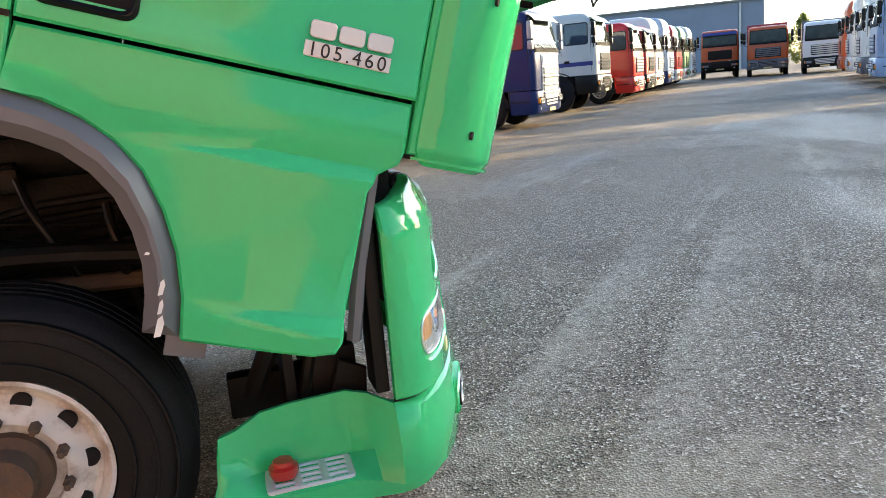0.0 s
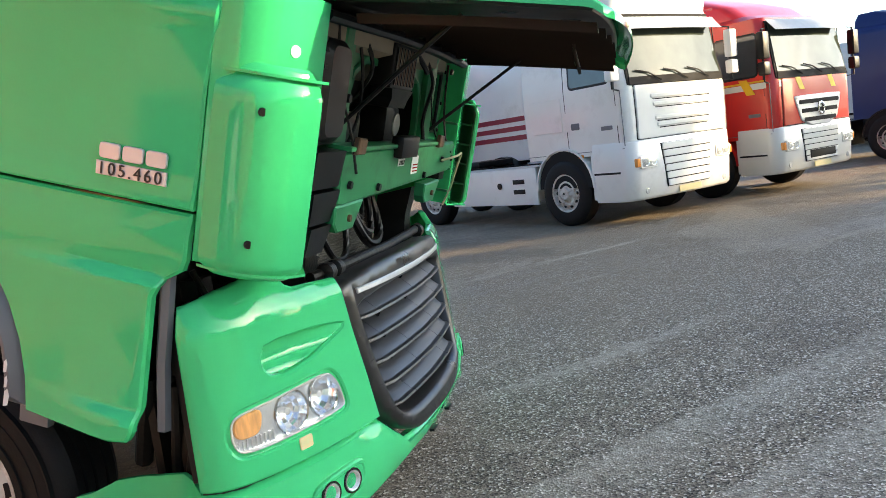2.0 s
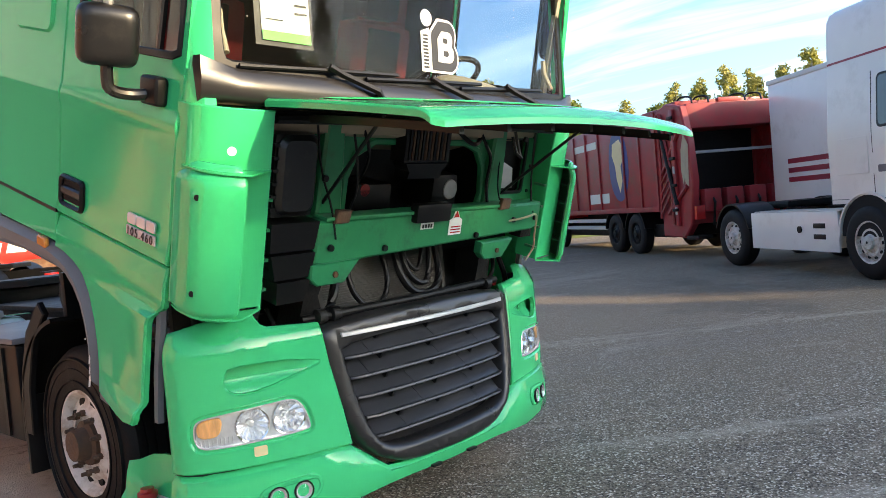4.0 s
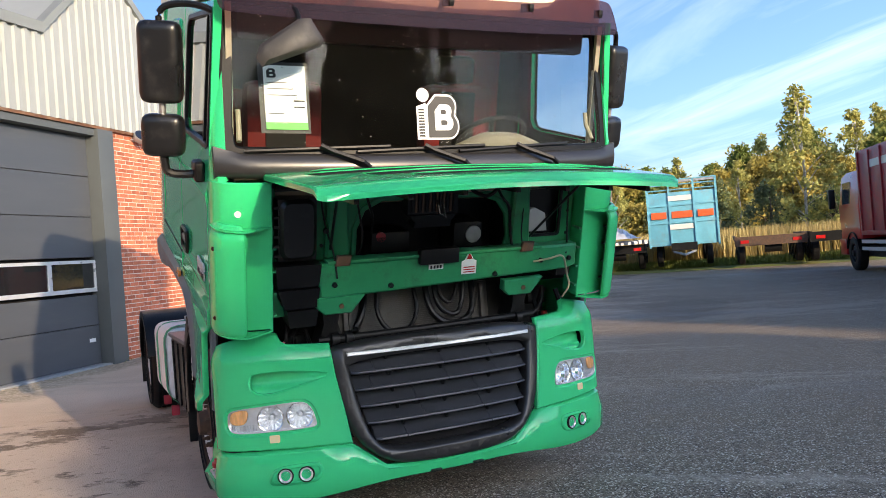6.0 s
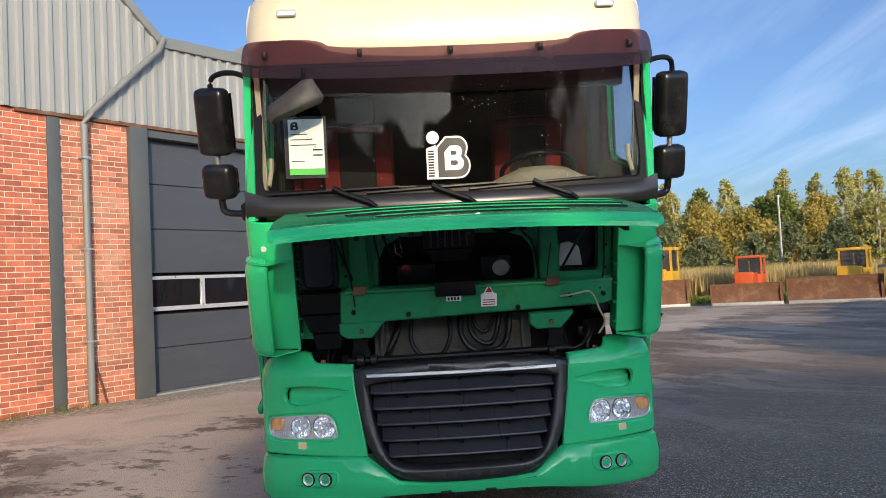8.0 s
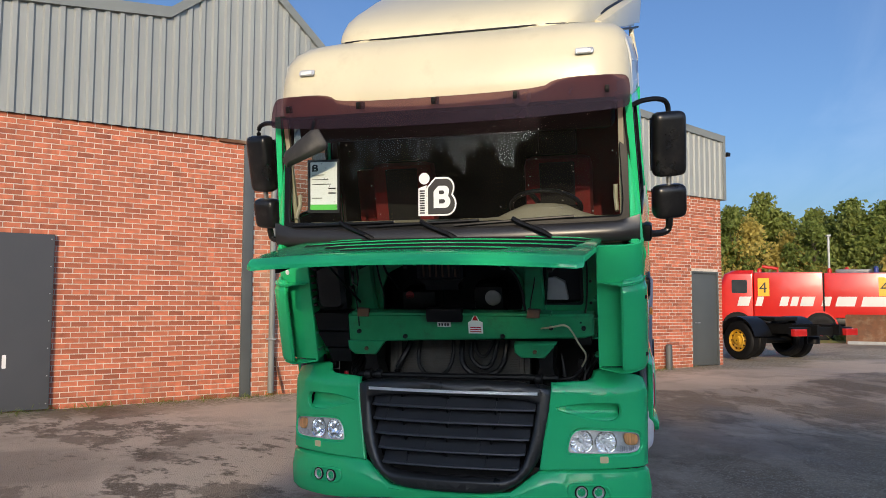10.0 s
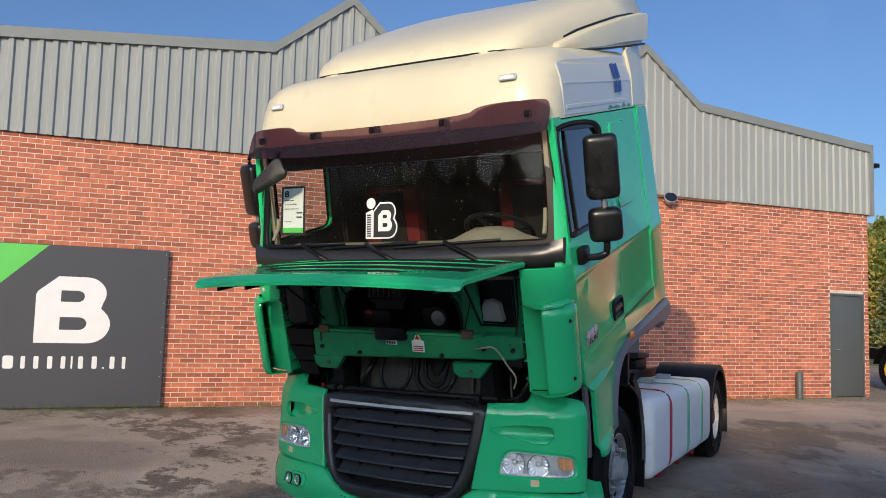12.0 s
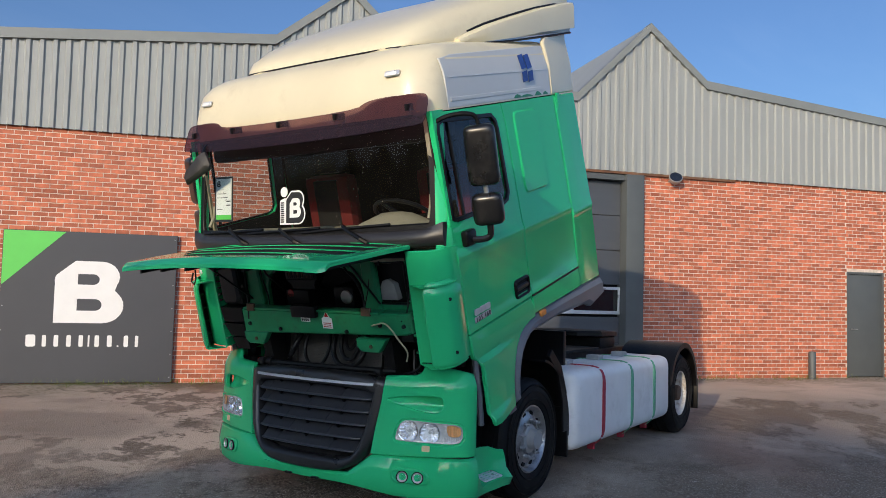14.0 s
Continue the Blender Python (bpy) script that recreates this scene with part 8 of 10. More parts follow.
white_one = parked_truck("white high-roof tractor truck with white side skirts", row_at(2.40, 12.55), WHITE, roof_h=3.92, high=True, trim=GREY, slat=WHITE, skirt=WHITE, mirror=WHITE, rim=RIM, lift=0.10, glass_h=0.95, modern=True, visor=WHITE,
                         stripes=((3.12, 3.15, STRIPE_RED),))
for s in (-1, 1):
    part("side_skirt", box(-4.45, -2.05, s * 1.205 - 0.02, s * 1.205 + 0.02, 0.36, 0.98, 0.012), WHITE, white_one, "white side skirt")
    part("skirt_top", box(-4.40, -2.05, min(s * 0.7, s * 1.18), max(s * 0.7, s * 1.18), 0.985, 1.0), OFFWHITE, white_one)
    part("skirt_vent", box(-2.65, -2.35, min(s * 1.20, s * 1.232), max(s * 1.20, s * 1.232), 0.72, 0.80, 0.01), BLACK, white_one)
    part("skirt_vent", box(-2.65, -2.35, min(s * 1.20, s * 1.232), max(s * 1.20, s * 1.232), 0.55, 0.63, 0.01), BLACK, white_one)
    part("filler_cap", lathe([(0.005, -0.02), (0.055, -0.02), (0.055, 0.02), (0.005, 0.02)], 14, Matrix.Translation((-3.0, s * 1.228, 0.70))), BLACK, white_one)
    part("locker", plate(rounded(-1.98, -1.30, 1.50, 2.02, 0.02, 2), 0.02, 0.004, fn=lambda u, v, w: Vector((u, s * (1.236 + w), v))), WHITE, white_one)
red_one = parked_truck("red tractor truck with yellow and white stripes, white bumper", row_at(4.75, 14.85), BRIGHT_RED, lower=OFFWHITE, trim=GREY, slat=OFFWHITE, rim=ALU, visor=STEEL_GREY, modern=True, glass_h=0.88, louvres=False,
                       stripes=((1.80, 1.90, OFFWHITE), (1.91, 1.94, STRIPE_YELLOW)))
face = lambda off: (lambda u, v, w: Vector((0.055 - 0.05 * (u / 1.2) ** 2 + off + w, u, v)))
rg = part("grille", plate(softened([(-0.52, 1.10), (0.52, 1.10), (0.74, 1.58), (0.70, 1.62), (-0.70, 1.62), (-0.74, 1.58)], 1), 0.04, 0.014, fn=face(0.02), us=steps(-0.7, 0.7, 8)), SILVER, red_one, "silver tapered grille")
for k in range(3):
    z, w_ = 1.17 + 0.15 * k, 0.50 + 0.065 * k
    part("grille_gap", plate(rounded(-w_, w_, z, z + 0.07, 0.02, 2), 0.01, fn=face(0.026), us=steps(-0.6, 0.6, 6)), CABIN, rg)
part("grille_emblem", lathe([(0.07, -0.015), (0.10, -0.02), (0.115, -0.015), (0.115, 0.01), (0.07, 0.01)], 24, pose(0.085, 0, 1.37, 0, 0, 90), caps=False), CHROME, rg, "round chrome emblem")
part("bumper_opening", box(0.070, 0.082, -0.40, 0.40, 0.55, 0.68, 0.01), CABIN, red_one)
part("roof_deflector", loft([roof_ring(3.0, -0.55, 1.08, -2.15), roof_ring(3.25, -0.85, 1.05, -2.15), roof_ring(3.5, -1.5, 0.98, -2.12), roof_ring(3.58, -1.75, 0.8, -2.1)]), BRIGHT_RED, red_one, "red roof deflector")
for s in (-1, 1):
    for x in (-0.5, -1.3):
        part("slant_mark", plate([(x, 1.72), (x + 0.16, 1.72), (x + 0.02, 1.98), (x - 0.14, 1.98)], 0.004, fn=lambda u, v, w: Vector((u, s * (1.24 + w), v))), STRIPE_YELLOW, red_one)
for y in (-0.55, 0.45):
    part("slant_mark", plate([(y, 1.72), (y + 0.15, 1.72), (y + 0.03, 1.93), (y - 0.12, 1.93)], 0.004, fn=lambda u, v, w: Vector((0.052 - 0.02 * u * u + w, u, v))), STRIPE_YELLOW, red_one)
blue_one = parked_truck("dark blue tractor truck with silver grille", row_at(9.05, 19.6), BLUE, trim=BLACK, slat=SILVER, rim=ALU, visor=STEEL_GREY, mirror=STEEL_GREY, glass_h=0.86, tall=True)
part("roof_deflector", loft([roof_ring(3.0, -0.6, 1.06, -2.15), roof_ring(3.2, -1.0, 1.02, -2.15), roof_ring(3.36, -1.6, 0.9, -2.12)]), BLUE, blue_one, "blue roof deflector")
parked_truck("white older truck with a blue stripe and black bumper", row_at(13.7, 25.0), OFFWHITE, lower=BLACK, roof_h=3.0, lift=0.22, trim=BLACK, slat=BLACK, rim=DARK, visor=LEAF_GREEN, stripes=((1.52, 1.66, STRIPE_BLUE),), body=(OFFWHITE, -7.5, -2.4, 3.3))
parked_truck("red low-cab truck with a white front panel", row_at(16.95, 28.1), BRIGHT_RED, slat=OFFWHITE, rim=ALU, visor=LEAF_GREEN)
parked_truck("red and black truck beside the white one", row_at(19.3, 31.0), RED_DULL, lower=BLACK, slat=BLACK, rim=DARK, visor=BLACK)
parked_truck("white high-roof truck with a dirty bumper", row_at(21.6, 33.9), WHITE, roof_h=3.6, high=True, slat=OFFWHITE, trim=GREY, rim=ALU)
parked_truck("blue and white high-roof truck", row_at(24.0, 36.6), PALE_BLUE, lower=BLUE, roof_h=3.7, high=True, rim=ALU)
parked_truck("red truck with white roof", row_at(26.4, 39.4), RED, roof_h=3.5, high=True, lower=OFFWHITE, rim=ALU)
parked_truck("green and white truck", row_at(28.8, 42.2), LEAF_GREEN, roof_h=3.5, high=True, lower=WHITE, rim=ALU)
parked_truck("white truck at the far end of the row", row_at(31.2, 45.0), WHITE, roof_h=3.6, high=True, rim=ALU)
# three that face down the yard
parked_truck("orange tipper truck with dark bumper", row_at(34.3, 46.5, -126), ORANGE, lower=DARK, slat=BLACK, trim=BLACK, lift=0.2, roof_h=3.0, visor=STRIPE_BLUE, rim=DARK, wheelbase=4.2, body=None)
parked_truck("orange truck with a red tipping body", row_at(35.2, 42.8, -128), ORANGE, lower=GREY, slat=GREY, lift=0.1, wheelbase=4.2, body=(RED_DULL, -8.0, -2.3, 3.35), rim=DARK)
parked_truck("white truck with a dark bumper and grey body", row_at(36.0, 38.8, -131), WHITE, lower=BLACK, slat=OFFWHITE, wheelbase=4.2, body=(GREY, -8.0, -2.3, 3.2), rim=DARK)
# the row opposite
parked_truck("red-orange high-roof truck in the opposite row", row_at(30.2, 31.6, 139.4), ORANGE, roof_h=3.6, high=True, rim=ALU, group="opposite row")
parked_truck("white high-roof truck in the opposite row", row_at(27.2, 28.0, 139.4), WHITE, roof_h=3.8, high=True, rim=ALU, group="opposite row")
parked_truck("white truck with grey bumper in the opposite row", row_at(24.2, 24.4, 139.4), WHITE, lower=GREY, roof_h=3.7, high=True, rim=ALU, group="opposite row")
parked_truck("pale blue high-roof truck in the opposite row", row_at(21.2, 20.8, 139.4), PALE_BLUE, roof_h=3.8, high=True, rim=ALU, group="opposite row")

def white_trailer():
    root = thing("box_trailer", "white box trailer with three dark red stripes", "trailer", row_at(0.1, 17.2))
    part("body", box(-2.2, 2.0, -1.25, 1.25, 1.05, 3.64, 0.03), WHITE, root)
    part("roof_rail", box(-2.22, 2.02, -1.27, 1.27, 3.56, 3.66, 0.01), OFFWHITE, root)
    for k in range(3):
        for s in (-1, 1):
            part("stripe", box(-1.62, 1.9, s * 1.252 - 0.003, s * 1.252 + 0.003, 1.48 + 0.19 * k, 1.58 + 0.19 * k), STRIPE_RED, root)
        part("stripe", box(2.001, 2.006, -1.1, 1.1, 1.48 + 0.19 * k, 1.58 + 0.19 * k), STRIPE_RED, root)
    part("chassis", box(-2.15, 1.6, -0.6, 0.6, 0.80, 1.04), DARK, root)
    for x in (-1.6, -0.3):
        for s in (-1, 1):
            far_wheel(root, x, s * 1.24)
    for s in (-1, 1):
        part("landing_leg", box(0.9, 1.05, s * 0.8 - 0.06, s * 0.8 + 0.06, 0.0, 0.9), DARK, root)


white_trailer()

# ---- other vehicles and plant ----
def refuse_truck():
    root = thing("refuse_truck", "red rear-loading refuse truck with open hopper", "refuse truck", pose(-5.40, 19.50, 0, 0, 0, 142))
    # x forward; rear axles at 0 and 1.3, front axle at 6.0
    bd = part("body", box(-1.6, 5.0, -1.22, 1.22, 1.05, 3.45, 0.05), RED_DULL, root, "worn red body")
    for s in (-1, 1):
        for x in (-1.5, 4.85):
            part("body_post", box(x, x + 0.1, min(s * 1.2, s * 1.26), max(s * 1.2, s * 1.26), 1.05, 3.4), RED_DULL, bd)
        part("white_band", plate([(2.2, 2.9), (3.9, 2.9), (3.9, 3.1), (2.2, 3.1)], 0.004, fn=lambda u, v, w: Vector((u, s * (1.226 + w), v))), OFFWHITE, bd)
        gl = part("globe_picture", plate([(0.75 + 0.62 * math.cos(a), 2.32 + 0.95 * math.sin(a)) for a in [2 * math.pi * k / 28 for k in range(28)]], 0.004, fn=lambda u, v, w: Vector((u, s * (1.226 + w), v))), STRIPE_BLUE, bd, "blue globe picture")
        land = [(0.62, 3.0), (1.05, 2.9), (1.12, 2.6), (0.95, 2.3), (0.9, 1.95), (0.72, 1.6), (0.55, 1.9), (0.6, 2.3), (0.4, 2.5), (0.45, 2.85)]
        part("globe_land", plate(land, 0.002, fn=lambda u, v, w: Vector((u, s * (1.232 + w), v))), YELLOW_PATCH, gl)
        part("note_band", plate([(1.5, 1.35), (2.9, 1.35), (2.9, 1.62), (1.5, 1.62)], 0.004, fn=lambda u, v, w: Vector((u, s * (1.226 + w), v))), OFFWHITE, bd)
        for z in (0.62, 0.82):
            part("side_rail", box(1.9, 5.2, min(s * 1.16, s * 1.2), max(s * 1.16, s * 1.2), z, z + 0.1), OFFWHITE, root, "white side rail")
        for x in (0.0, 1.3, 6.0):
            far_wheel(root, x, s * 1.22, mat=DARK)
            part("arch", guard(x, 0.54, 0.62, 10, 170, min(s * 0.7, s * 1.24), max(s * 0.7, s * 1.24), 0.03, 10), BLACK, root)
        # tailgate cheeks
        cheek = [(-1.6, 0.48), (-1.6, 3.4), (-2.1, 3.5), (-2.75, 3.35), (-3.0, 2.6), (-3.1, 1.7), (-2.95, 0.75), (-2.6, 0.45)]
        ck = part("tailgate_cheek", plate(cheek, 0.16, 0.03, holes=[], fn=lambda u, v, w: Vector((u, s * (1.24 + w), v))), RED_DULL, root, "red tailgate side")
        for a, b_ in (((-1.75, 3.2), (-2.35, 1.0)), ((-1.75, 1.9), (-2.75, 2.9)), ((-2.0, 1.0), (-2.9, 1.6))):
            part("rib", tube([(a[0], s * 1.26, a[1]), (b_[0], s * 1.26, b_[1])], 0.05, 6), RED_DULL, ck)
        part("hydraulic_ram", tube([(-1.8, s * 1.32, 3.2), (-2.5, s * 1.32, 1.2)], 0.05, 8), DARK, ck)
        # a lattice panel, the hinge post with its blocks, and the beige crescents
        for k in range(5):
            t = k / 4
            part("lattice_bar", tube([(-1.68 - 0.10 * t, s * 1.29, 1.0 + 0.42 * t * 2.2), (-2.20 - 0.02 * t, s * 1.29, 1.45 + 0.36 * t * 2.2)], 0.028, 6), RED_DULL, ck)
        part("lattice_edge", tube([(-1.66, s * 1.29, 0.9), (-1.80, s * 1.29, 2.1), (-1.72, s * 1.29, 3.3)], 0.035, 6), RED_DULL, ck)
        part("lattice_edge", tube([(-2.26, s * 1.29, 0.75), (-2.22, s * 1.29, 2.1), (-1.85, s * 1.29, 3.3)], 0.035, 6), RED_DULL, ck)
        part("hinge_post", box(-2.50, -2.36, min(s * 1.24, s * 1.31), max(s * 1.24, s * 1.31), 0.72, 3.32, 0.015), RED_DULL, ck)
        for z in (1.05, 1.6, 2.2, 2.75, 3.1):
            part("hinge_block", box(-2.53, -2.33, min(s * 1.30, s * 1.36), max(s * 1.30, s * 1.36), z, z + 0.07, 0.01), DARK, ck)
        for z, mt in ((0.98, OFFWHITE), (2.9, OFFWHITE), (1.9, STEEL_GREY)):
            part("small_label", box(-2.48, -2.38, min(s * 1.31, s * 1.316), max(s * 1.31, s * 1.316), z, z + 0.16), mt, ck)
        part("crescent", plate([(-2.98, 2.55), (-2.84, 2.72), (-2.70, 2.40), (-2.66, 1.95), (-2.74, 1.62), (-2.84, 1.95), (-2.92, 2.25)], 0.01, 0.003, fn=lambda u, v, w: Vector((u, s * (1.255 + w), v))), CABLE, ck, "beige wear plate")
        part("step_board", box(-3.2, -2.7, min(s * 0.9, s * 1.25), max(s * 0.9, s * 1.25), 0.42, 0.50, 0.01), DARK, ck)
        for x in (-0.6, 0.35, 2.0, 2.95, 3.9):
            part("body_rib", box(x, x + 0.07, min(s * 1.22, s * 1.262), max(s * 1.22, s * 1.262), 1.08, 3.38, 0.008), RED_DULL, bd)
        part("body_rail", box(-1.5, 4.9, min(s * 1.22, s * 1.268), max(s * 1.22, s * 1.268), 1.06, 1.18, 0.008), RED_DULL, bd)
        part("tail_lamp", box(-3.12, -3.0, min(s * 1.0, s * 1.2), max(s * 1.0, s * 1.2), 0.85, 1.15, 0.01), RED_LENS, ck)
        part("warning_tip", plate([(-3.02, 2.5), (-2.9, 2.6), (-2.78, 2.2), (-2.82, 1.6), (-2.95, 1.6)], 0.004, fn=lambda u, v, w: Vector((u, s * (1.25 + w), v))), CABLE, ck)
    part("hopper_floor", box(-2.9, -1.6, -1.08, 1.08, 0.75, 1.25, 0.03), RED_DULL, root)
    part("underbody", box(-1.6, 6.7, -0.95, 0.95, 0.42, 0.74, 0.02), DARK, root)
    part("hopper_back", box(-1.75, -1.6, -1.08, 1.08, 1.2, 2.9), DARK, root, "dark hopper")
    part("hopper_top", box(-2.75, -1.6, -1.08, 1.08, 2.85, 3.4, 0.04), RED_DULL, root)
    part("hopper_bar", box(-2.6, -2.5, -1.08, 1.08, 2.3, 2.36), STEEL_GREY, root)
    for y in (-0.8, -0.27, 0.27, 0.8):
        part("bin_lift", box(-3.15, -2.9, y - 0.2, y + 0.2, 1.0, 1.5, 0.04), RED_DULL, root, "red bin lift")
        part("lift_arm", tube([(-3.0, y, 1.5), (-3.2, y, 1.2), (-3.1, y, 0.7)], 0.03, 6), DARK, root)
    part("beacon_board", box(-2.72, -2.6, -0.28, 0.28, 3.4, 3.5, 0.02), RED_DULL, root)
    for y in (-0.85, -0.45, 0.45, 0.85):
        part("roof_hose", tube([(-1.9, y, 3.40), (-2.1, y + 0.08, 3.62), (-2.4, y - 0.1, 3.60), (-2.6, y, 3.42)], 0.022, 6, smooth=2), BLACK, root)
    part("roof_frame", box(-2.3, -1.7, -1.1, 1.1, 3.40, 3.52, 0.02), RED_DULL, root)
    vb = part("valve_box", box(-2.86, -2.60, -1.42, -1.25, 1.10, 1.62, 0.02), STEEL_GREY, root, "grey control box")
    part("box_edge", box(-2.90, -2.862, -1.40, -1.26, 1.12, 1.60, 0.008), BLACK, vb)
    part("frame_rail", box(-1.6, 6.8, -0.45, 0.45, 0.72, 1.02), DARK, root)
    ks = [(0.95, 7.25, 1.2), (1.9, 7.3, 1.22), (2.1, 7.25, 1.2), (2.8, 7.05, 1.15), (2.95, 6.85, 1.05)]
    part("cab", loft([roof_ring(z, f, w, 5.2, 0.14) for z, f, w in ks]), RED, root, "red low cab")
    for s in (-1, 1):
        part("side_window", plate(rounded(6.0, 6.85, 1.95, 2.65, 0.05), 0.02, 0.004, fn=lambda u, v, w: Vector((u, s * (1.215 - 0.05 * (v - 1.9) + w), v))), WINDOW_FAR, root)
        part("mirror", box(7.15, 7.3, s * 1.4 - 0.09, s * 1.4 + 0.09, 1.9, 2.5, 0.03), BLACK, root)
    part("windscreen", box(7.10, 7.20, -1.0, 1.0, 2.1, 2.75, 0.02), WINDSCREEN_FAR, root)
    part("bumper", box(6.7, 7.35, -1.22, 1.22, 0.45, 0.95, 0.05), RED, root)


refuse_truck()


def hay_trailer():
    root = thing("farm_trailer", "faded light blue farm trailer with a rack, seen end on", "trailer", pose(-19.2, 23.4, 0.2, 0, 0, -42))
    part("headboard", box(-0.1, 0, -1.35, 1.35, 0.85, 3.0, 0.02), LIGHT_BLUE, root)
    for y in (-1.35, -0.5, 0.45, 1.3):
        part("post", box(-0.02, 0.06, y, y + 0.08, 0.8, 3.5), LIGHT_BLUE, root)
    for z in (1.75, 2.45):
        part("rail", box(0.0, 0.05, -1.35, 1.38, z, z + 0.07), LIGHT_BLUE, root)
    for z in (3.1, 3.3, 3.5):
        part("rack_bar", tube([(0.0, -1.35, z), (0.0, 1.38, z)], 0.025, 6), LIGHT_BLUE, root)
    for k in range(4):
        part("rack_bar", tube([(-0.5 * k, -1.35, 3.5), (-0.5 * k, 1.38, 3.5)], 0.02, 6), STEEL_GREY, root)
    for a, b in ((-1.2, -0.6), (0.6, 1.2), (-0.4, 0.4)):
        part("warning_board", box(0.055, 0.065, a, b, 1.95, 2.22), ORANGE, root)
    for z in (1.5, 2.65):
        part("sign_panel", box(0.055, 0.065, -0.5, 0.4, z, z + 0.2), OFFWHITE, root)
    part("bed", box(-6, -0.1, -1.3, 1.3, 0.95, 1.1), LIGHT_BLUE, root)
    part("chassis", box(-6, 0.2, -0.5, 0.5, 0.65, 0.95), DARK, root)
    for x in (-0.9, -4.8):
        for s in (-1, 1):
            far_wheel(root, x, s * 1.1, mat=DARK, scale=0.85)
    part("drawbar", tube([(0.2, -0.4, 0.6), (1.6, 0, 0.5), (0.2, 0.4, 0.6)], 0.05, 6), STEEL_GREY, root)


hay_trailer()


def bare_chassis(x, y, turn, mat, label):
    root = thing("trailer_chassis", label, "trailer", pose(x, y, 0.15, 0, 0, turn), "bare chassis on the verge")
    for s in (-1, 1):
        part("rail", box(-5, 0, s * 0.5 - 0.06, s * 0.5 + 0.06, 0.75, 1.0), mat, root)
        part("side_beam", box(-4.6, -0.1, s * 1.2 - 0.04, s * 1.2 + 0.04, 0.95, 1.08), mat, root)
        for xx in (-1.0, -2.3, -3.6):
            far_wheel(root, xx, s * 1.15, mat=DARK, scale=0.9)
    for k in range(6):
        part("cross_beam", box(-4.8 + 0.92 * k, -4.7 + 0.92 * k, -1.2, 1.2, 0.88, 1.0), mat, root)
    part("end_beam", box(-0.05, 0.08, -1.25, 1.25, 0.7, 1.05), mat, root)
    for y in (-0.9, 0.9):
        part("lamp", box(0.08, 0.1, y - 0.15, y + 0.15, 0.8, 0.92), RED_LENS, root)
    part("drum", lathe([(0.02, -0.3), (0.18, -0.3), (0.18, 0.3), (0.02, 0.3)], 14, pose(-0.3, 0.1, 0.6, 0, 0, 0)), DARK, root)


bare_chassis(-16.0, 24.6, -45, HUB, "rusty dark bare trailer chassis parked in the grass")
bare_chassis(-14.0, 26.2, -45, DARK, "dark bare trailer chassis parked in the grass")
bare_chassis(-21.2, 21.5, -42, DARK, "dark flat trailer with pipes and a silver sheet")


def scrap_load():
    root = thing("scrap_load", "grey steel profiles with a crumpled silver sheet on a trailer", "scrap", pose(-22.0, 22.2, 1.22, 0, 0, -10))
    rnd = random.Random(3)
    for k in range(9):
        y = -0.9 + 0.2 * k
        part("steel_bar", box(-2.2 + rnd.uniform(-0.4, 0.4), 1.6 + rnd.uniform(-0.5, 0.5), y, y + 0.14, 0.0, 0.08 + 0.1 * rnd.random()), STEEL_GREY, root)
    bm = bmesh.new()
    n = 14
    g = [[bm.verts.new((-0.6 + 1.4 * i / n, -0.8 + 1.6 * j / n, 0.25 + 0.45 * math.sin(math.pi * i / n) * math.sin(math.pi * j / n) * rnd.uniform(0.7, 1.2))) for j in range(n + 1)] for i in range(n + 1)]
    for i in range(n):
        for j in range(n):
            bm.faces.new((g[i][j], g[i + 1][j], g[i + 1][j + 1], g[i][j + 1]))
    part("sheet", bm, SILVER, root, "crumpled silver sheet", angle=10)


scrap_load()


def blade(name, x0, y0, x1, y1, h, label):
    """A curved earthmoving blade lying between two points of the ground."""
    d = Vector((x1 - x0, y1 - y0, 0))
    turn = math.degrees(math.atan2(d.y, d.x))
    root = thing(name, label, "blade", pose(x0, y0, 0, 0, 0, turn), "earthmoving blades")
    L = d.length
    rings = []
    for x in [L * k / 10 for k in range(11)]:
        rings.append([(x, 0.0, 0.0), (x, 0.10, h * 0.3), (x, 0.11, h * 0.65), (x, 0.0, h), (x, 0.05, h + 0.02), (x, 0.18, h * 0.65), (x, 0.17, h * 0.3), (x, 0.08, 0.0)])
    part("blade_plate", loft(rings), RUST, root)
    for x in (0, L - 0.06):
        part("end_cheek", plate([(0.0, 0.0), (0.5, 0.0), (0.6, h * 0.5), (0.25, h), (0.0, h)], 0.05, fn=lambda u, v, w: Vector((x + w, u, v))), RUST, root)
    part("cutting_edge", box(0, L, -0.03, 0.02, 0.0, 0.12, 0.005), STEEL_GREY, root)
    for x in (L * 0.3, L * 0.7):
        part("push_arm", box(x - 0.08, x + 0.08, 0.1, 0.9, 0.25, 0.5, 0.02), RUST, root)
    return root


blade("dozer_blade", -25.2, 15.2, -24.1, 17.6, 0.85, "rusty brown dozer blade on the yard edge")
blade("dozer_blade", -24.0, 17.75, -22.4, 20.6, 1.0, "larger rusty brown dozer blade beside the other")
blade("dozer_blade", -26.7, 11.4, -26.0, 14.6, 1.1, "rusty brown dozer blade beside the fire truck")


